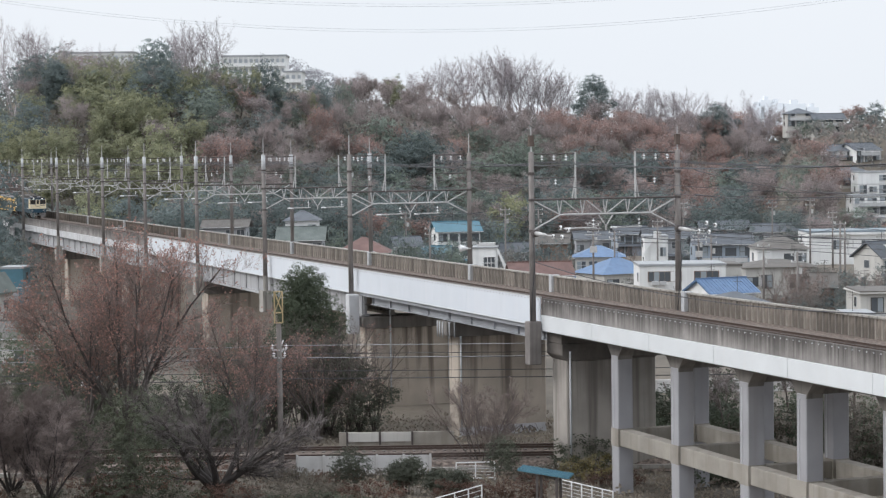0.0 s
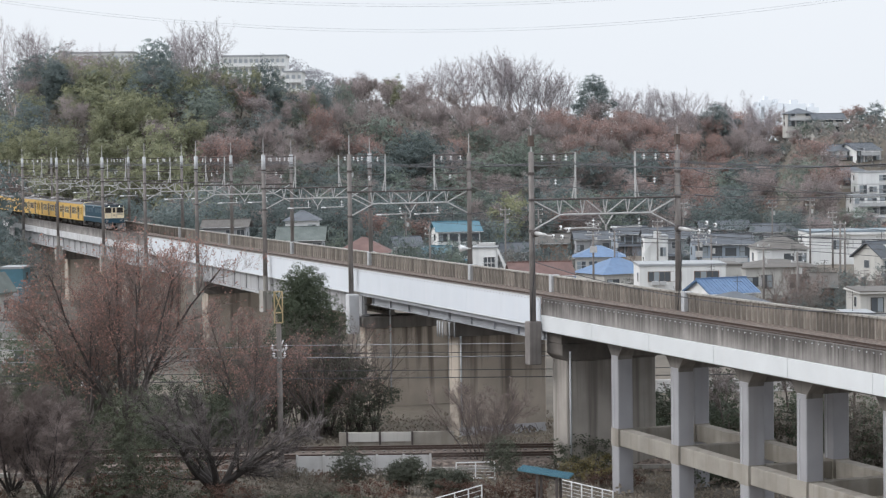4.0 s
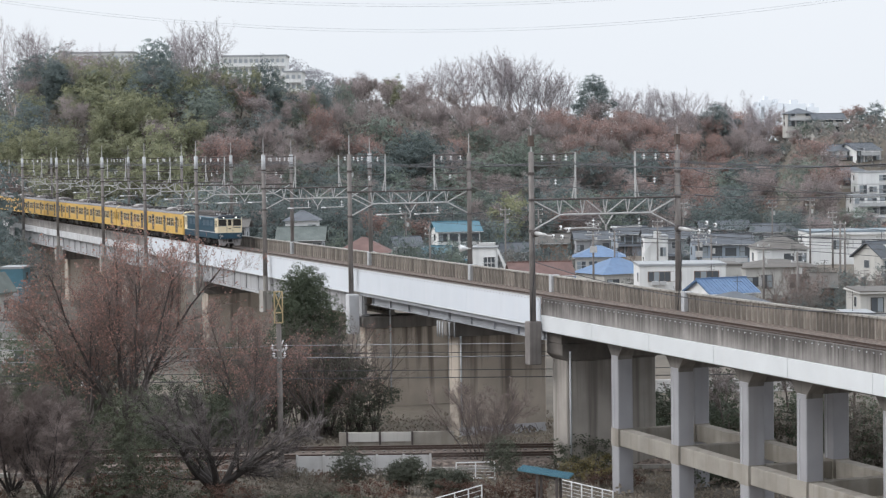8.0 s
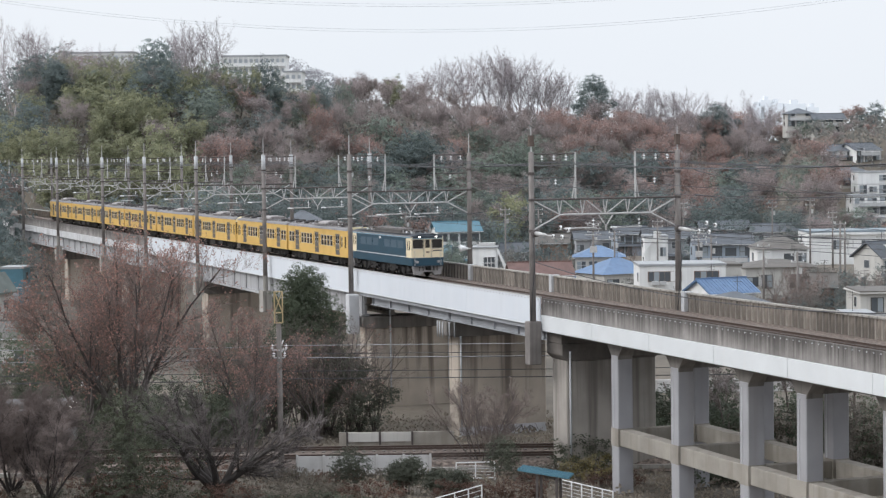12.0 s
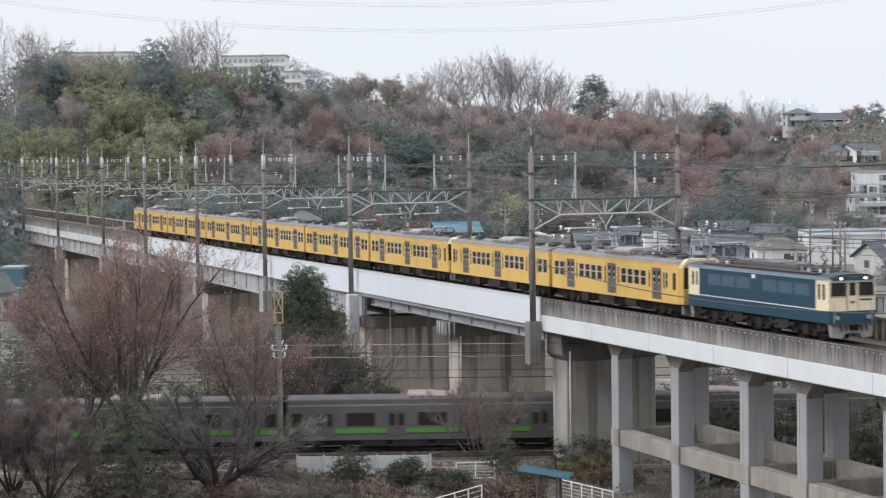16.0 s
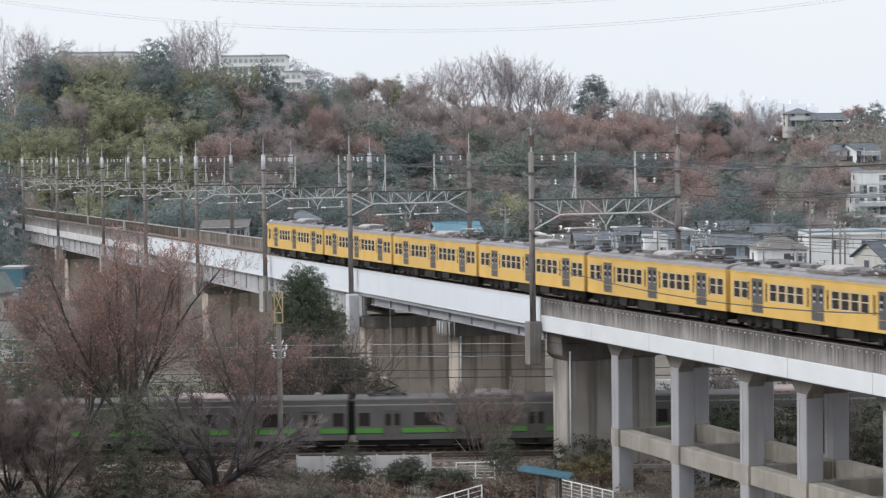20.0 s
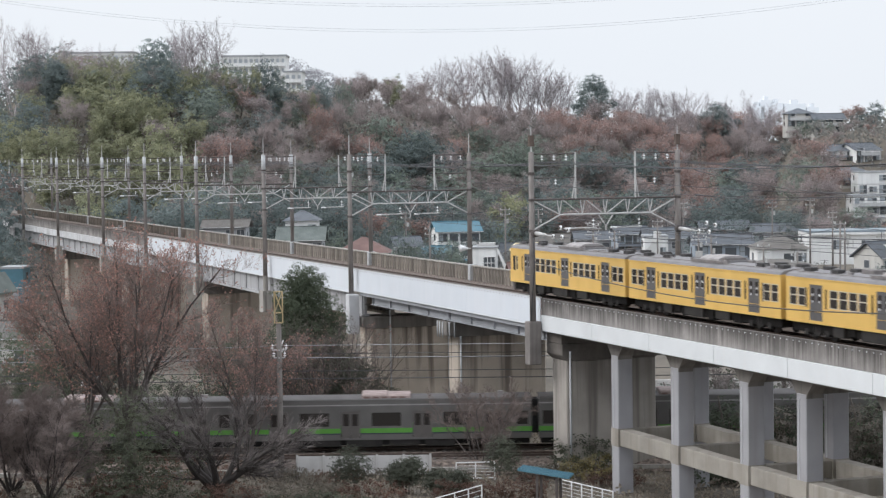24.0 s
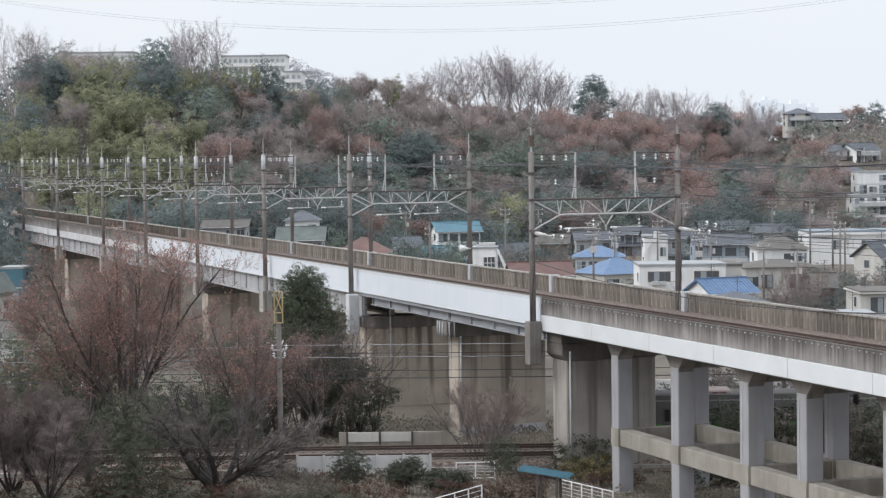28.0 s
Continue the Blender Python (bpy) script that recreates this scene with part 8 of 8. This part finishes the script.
# shrubs, hedge, grass
bush("hedge", "clipped red-brown winter hedge in the garden", 160, 2.6, -17.8, 6.4, 1.7, M_hedge, 6500, 0.10, "hedge", 2.2)
bush("shrub", "low dark green shrub by the pale panels", 161, -8.4, -13.5, 4.6, 1.3, M_leaf_thicket, 2200, 0.14)
bush("shrub", "low brown shrub by the pale panels", 162, -4.4, -15.5, 3.6, 1.2, M_hedge, 1800, 0.12)
bush("shrub", "green climbing shrub at the foot of the pier", 163, 8.6, -7.0, 3.4, 2.6, M_leaf_ivy, 2600, 0.15)
bush("ornamental_grass", "straw-coloured tufted grass at the foot of the pier", 164, 8.9, -8.6, 3.2, 1.5, M_grass, 1600, 0.16)
bush("shrub", "green shrub below the far viaduct", 165, -40.0, 60.0, 12.0, 3.2, M_leaf_near, 2600, 0.34)
bush("shrub", "dark green undergrowth beside the lower tracks", 166, -24.0, 10.0, 16.0, 2.0, M_leaf_ivy, 3600, 0.25)
bush("shrub", "brown undergrowth beside the lower tracks", 167, -20.0, -8.0, 14.0, 1.4, M_hedge, 3600, 0.16)
for i, (a_, b_, w_, h_) in enumerate(((18.0, -4.0, 6, 2.6), (24.0, -6.0, 7, 2.4), (30.0, -3.0, 7, 3.0), (14.0, 4.0, 6, 2.0), (21.0, 6.5, 7, 2.5), (17.0, -12.0, 5, 1.8))):
    bush("shrub", "dark green undergrowth beneath the viaduct frames", 180 + i, a_, b_, w_, h_, M_leaf_near if i % 2 else M_leaf_ivy, 2600, 0.2, "shrub", 3.0)
for i in range(9):
    bush("shrub", "tangled brown brush below the trackside trees", 300 + i, -27.0 + i * 2.3, -16.5 - (i % 3) * 1.6, 3.4, 1.3 + 0.3 * (i % 2), (M_hedge, M_leaf_thicket, M_leaf_ivy)[i % 3], 1500, 0.13, "shrub", 2.4)


# fallen leaves and dry grass over the railway's verge
rl_ = np.random.default_rng(401)
nl_ = 34000
al_, bl_ = rl_.uniform(-34, 34, nl_), rl_.uniform(-30, 22, nl_)
bl_ = np.where(np.abs(bl_) < 3.7, -4.0 - rl_.uniform(0, 22, nl_), bl_)
cl_ = np.array([tuple(at(a, b, terrain(a, b))) for a, b in zip(al_, bl_)])
cl_[:, 2] += rl_.uniform(0.02, 1.0, nl_) ** 3 * 0.55
tl_ = rl_.normal(size=(nl_, 3))
tl_ /= np.linalg.norm(tl_, axis=1)[:, None]
ql_ = np.cross(tl_, rl_.normal(size=(nl_, 3)))
ql_ /= np.linalg.norm(ql_, axis=1)[:, None]
sl_ = rl_.uniform(0.07, 0.2, (nl_, 1))
vl_ = np.stack([cl_ - tl_ * sl_, cl_ + ql_ * sl_ * 0.5, cl_ + tl_ * sl_, cl_ - ql_ * sl_ * 0.5], 1).reshape(-1, 3)
M_litter = leaf_mat("leaf_litter", (0.25, 0.215, 0.18), (0.36, 0.31, 0.25))
ll_ = new("leaf_litter", quick_mesh("leaf_litter", vl_.tolist(), [(4 * i, 4 * i + 1, 4 * i + 2, 4 * i + 3) for i in range(nl_)], M_litter))
tagged(ll_, "brown leaf litter and dry grass on the railway verge", "leaf litter", kind="stuff")
for i, (a_, b_, w_, h_, k_) in enumerate(((-10.5, -7.5, 3.0, 1.0, 0), (-7.0, -9.0, 3.2, 0.9, 1), (-3.4, -8.2, 3.0, 0.8, 0), (0.0, -11.5, 2.6, 0.9, 2), (6.0, -8.5, 2.6, 1.0, 0), (-12.5, -17.0, 3.4, 1.4, 1), (-8.8, -19.0, 3.2, 1.5, 0), (-5.6, -20.5, 3.0, 1.3, 2), (-2.6, -21.5, 3.0, 1.0, 0), (10.5, -12.0, 3.0, 1.2, 1))):
    bush("shrub", "low tangled winter brush on the railway verge", 420 + i, a_, b_, w_, h_, (M_leaf_thicket, M_hedge, M_leaf_ivy)[k_], 1500, 0.12, "shrub", 2.0)
rw_ = thing("retaining_wall", "low pale concrete retaining wall behind the viaduct columns", "wall", at_pose(27, 37, GROUND))
for k_ in range(8):
    cuboid("wall_panel", (-12 + k_ * 3.0, -9.03 + k_ * 3.0, 0, 0.3, -0.4, 1.1), M_palepanel, rw_)
# ---- fences and shelter ----
M_fence = mat("white_painted_fence", (0.72, 0.72, 0.72), 0.5, 0.05, 2.0, bump=0)


def pipe_fence(p, q, h, n_post, bars, label):
    p, q = Vector(p), Vector(q)
    g = thing("fence", label, "fence", Matrix.Translation(p))
    d = q - p
    for i in range(n_post + 1):
        c = d * i / n_post
        bm = bmesh.new()
        tube(bm, (c.x, c.y, c.z - 0.3), (c.x, c.y, c.z + h), 0.045, n=6)
        part("post", bm, M_fence, g)
    for z in (0.12, h - 0.02):
        bm = bmesh.new()
        tube(bm, (0, 0, z), (d.x, d.y, d.z + z), 0.035, n=6)
        part("rail", bm, M_fence, g)
    k = int(d.length / 0.16)
    if bars == "mesh":
        for j in range(1, 5):
            bm = bmesh.new()
            tube(bm, (0, 0, 0.12 + (h - 0.14) * j / 5), (d.x, d.y, d.z + 0.12 + (h - 0.14) * j / 5), 0.014, n=4)
            part("wire_rail", bm, M_fence, g)
    if bars != "open" and bars != "mesh":
        for i in range(1, k):
            c = d * i / k
            bm = bmesh.new()
            tube(bm, (c.x, c.y, c.z + 0.12), (c.x, c.y, c.z + h), 0.014, n=4, cap=False)
            part("bar", bm, M_fence, g)


zf = GROUND
pipe_fence(at(-1.9, -27.0, zf), at(2.05, -20.5, zf), 1.6, 5, "mesh", "white pipe and mesh fence beside the hedge")
pipe_fence(at(0.65, -8.8, zf), at(3.1, -8.6, zf), 1.15, 2, "mesh", "white pipe fence by the lower railway")
pipe_fence(at(6.9, -16.4, zf), at(9.6, -21.0, zf), 1.2, 5, "mesh", "white mesh fence behind the shelter")


def make_shelter():
    g = thing("shelter", "small open shelter with a sloping teal metal roof", "shelter", at_pose(5.75, -20.8, GROUND, -14))
    bm = bmesh.new()
    prism(bm, [(-1.5, 2.5), (1.5, 2.08), (1.5, 2.16), (-1.5, 2.58)], -0.8, 0.8, "y")
    roof = part("roof", bm, M_roofteal, g, "teal folded metal roof")
    for i in range(8):
        y = -0.76 + i * 0.21
        bm = bmesh.new()
        prism(bm, [(-1.5, 2.58), (1.5, 2.16), (1.5, 2.2), (-1.5, 2.62)], y, y + 0.04, "y")
        part("seam", bm, M_roofteal, roof)
    for x in (-0.4, 0.75):
        for y in (-0.6, 0.6):
            cuboid("post", (x - 0.07, x + 0.07, y - 0.07, y + 0.07, -0.2, 2.25), M_dark_steel, g)
    cuboid("bench", (-0.35, 0.7, -0.5, -0.1, 0.38, 0.45), M_wallbrown, g)


make_shelter()

# far wooded ridge behind the hill, its haze put into the leaf colour
rf = np.random.default_rng(9)
lob_ = [((*at(a, 760 + rf.uniform(-20, 20))[:2], 45.0 - max(0.0, a + 60) * 0.44 - max(0.0, -64 - a) * 0.12 + rf.uniform(-1, 1)), (6, 6, 6)) for a in range(-104, -34, 4)]
lob_ += [((p[0], p[1], p[2] - 9), (7, 7, 8)) for p, q in lob_]
v_, f_ = leaf_cloud(rf, lob_, 26000, 0.8)
M_ridge = leaf_mat("hazed_ridge_leaf", (0.46, 0.46, 0.49), (0.52, 0.52, 0.55))
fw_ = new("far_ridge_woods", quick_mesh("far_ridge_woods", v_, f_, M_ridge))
tagged(fw_, "wooded ridge beyond the hill, haze in its pale leaf colour", "woods", kind="stuff")

# ---- movement ----
# how far the silver train's nose has come along the lower railway
NOSE = [(0.0, -265.0), (4.0, -185.0), (8.0, -105.5), (12.0, -25.3), (12.5, -15.6), (15.0, 31.25), (17.0, 66.3), (18.0, 82.6), (19.0, 98.4), (20.0, 113.7), (22.5, 147.8), (25.0, 177.2), (26.0, 187.5), (27.0, 197.45), (28.0, 207.6)]


def motions():
    # place of the locomotive's nose on the viaduct: nearly steady, about 60 km/h
    lead = [(0.0, 0.9), (3.0, 1.1), (6.0, 1.1), (9.0, 0.6), (11.0, 0.3), (13.0, 0.08), (15.5, 0.2), (18.0, 0.2), (21.0, 0.2), (24.0, 0.35), (26.0, 0.9), (27.0, 1.6), (28.0, 2.3)]
    nose = [(t, -104.9 + 16.58 * t + extra) for t, extra in lead]
    walk(locomotive, [(t, pose(x - 7.4, 0, 0)) for t, x in nose])
    for i, car in enumerate(YELLOW):
        walk(car, [(t, pose(x - 16.5 - 10.03 - 20.02 * i - (0.25 if i > 1 else 0), 0, 0)) for t, x in nose])
    for i, car in enumerate(SILVER):
        walk(car, [(t, at_pose(nose - 10.0 - 20.0 * i, 0.0, LOW_RAIL)) for t, nose in NOSE])


motions()
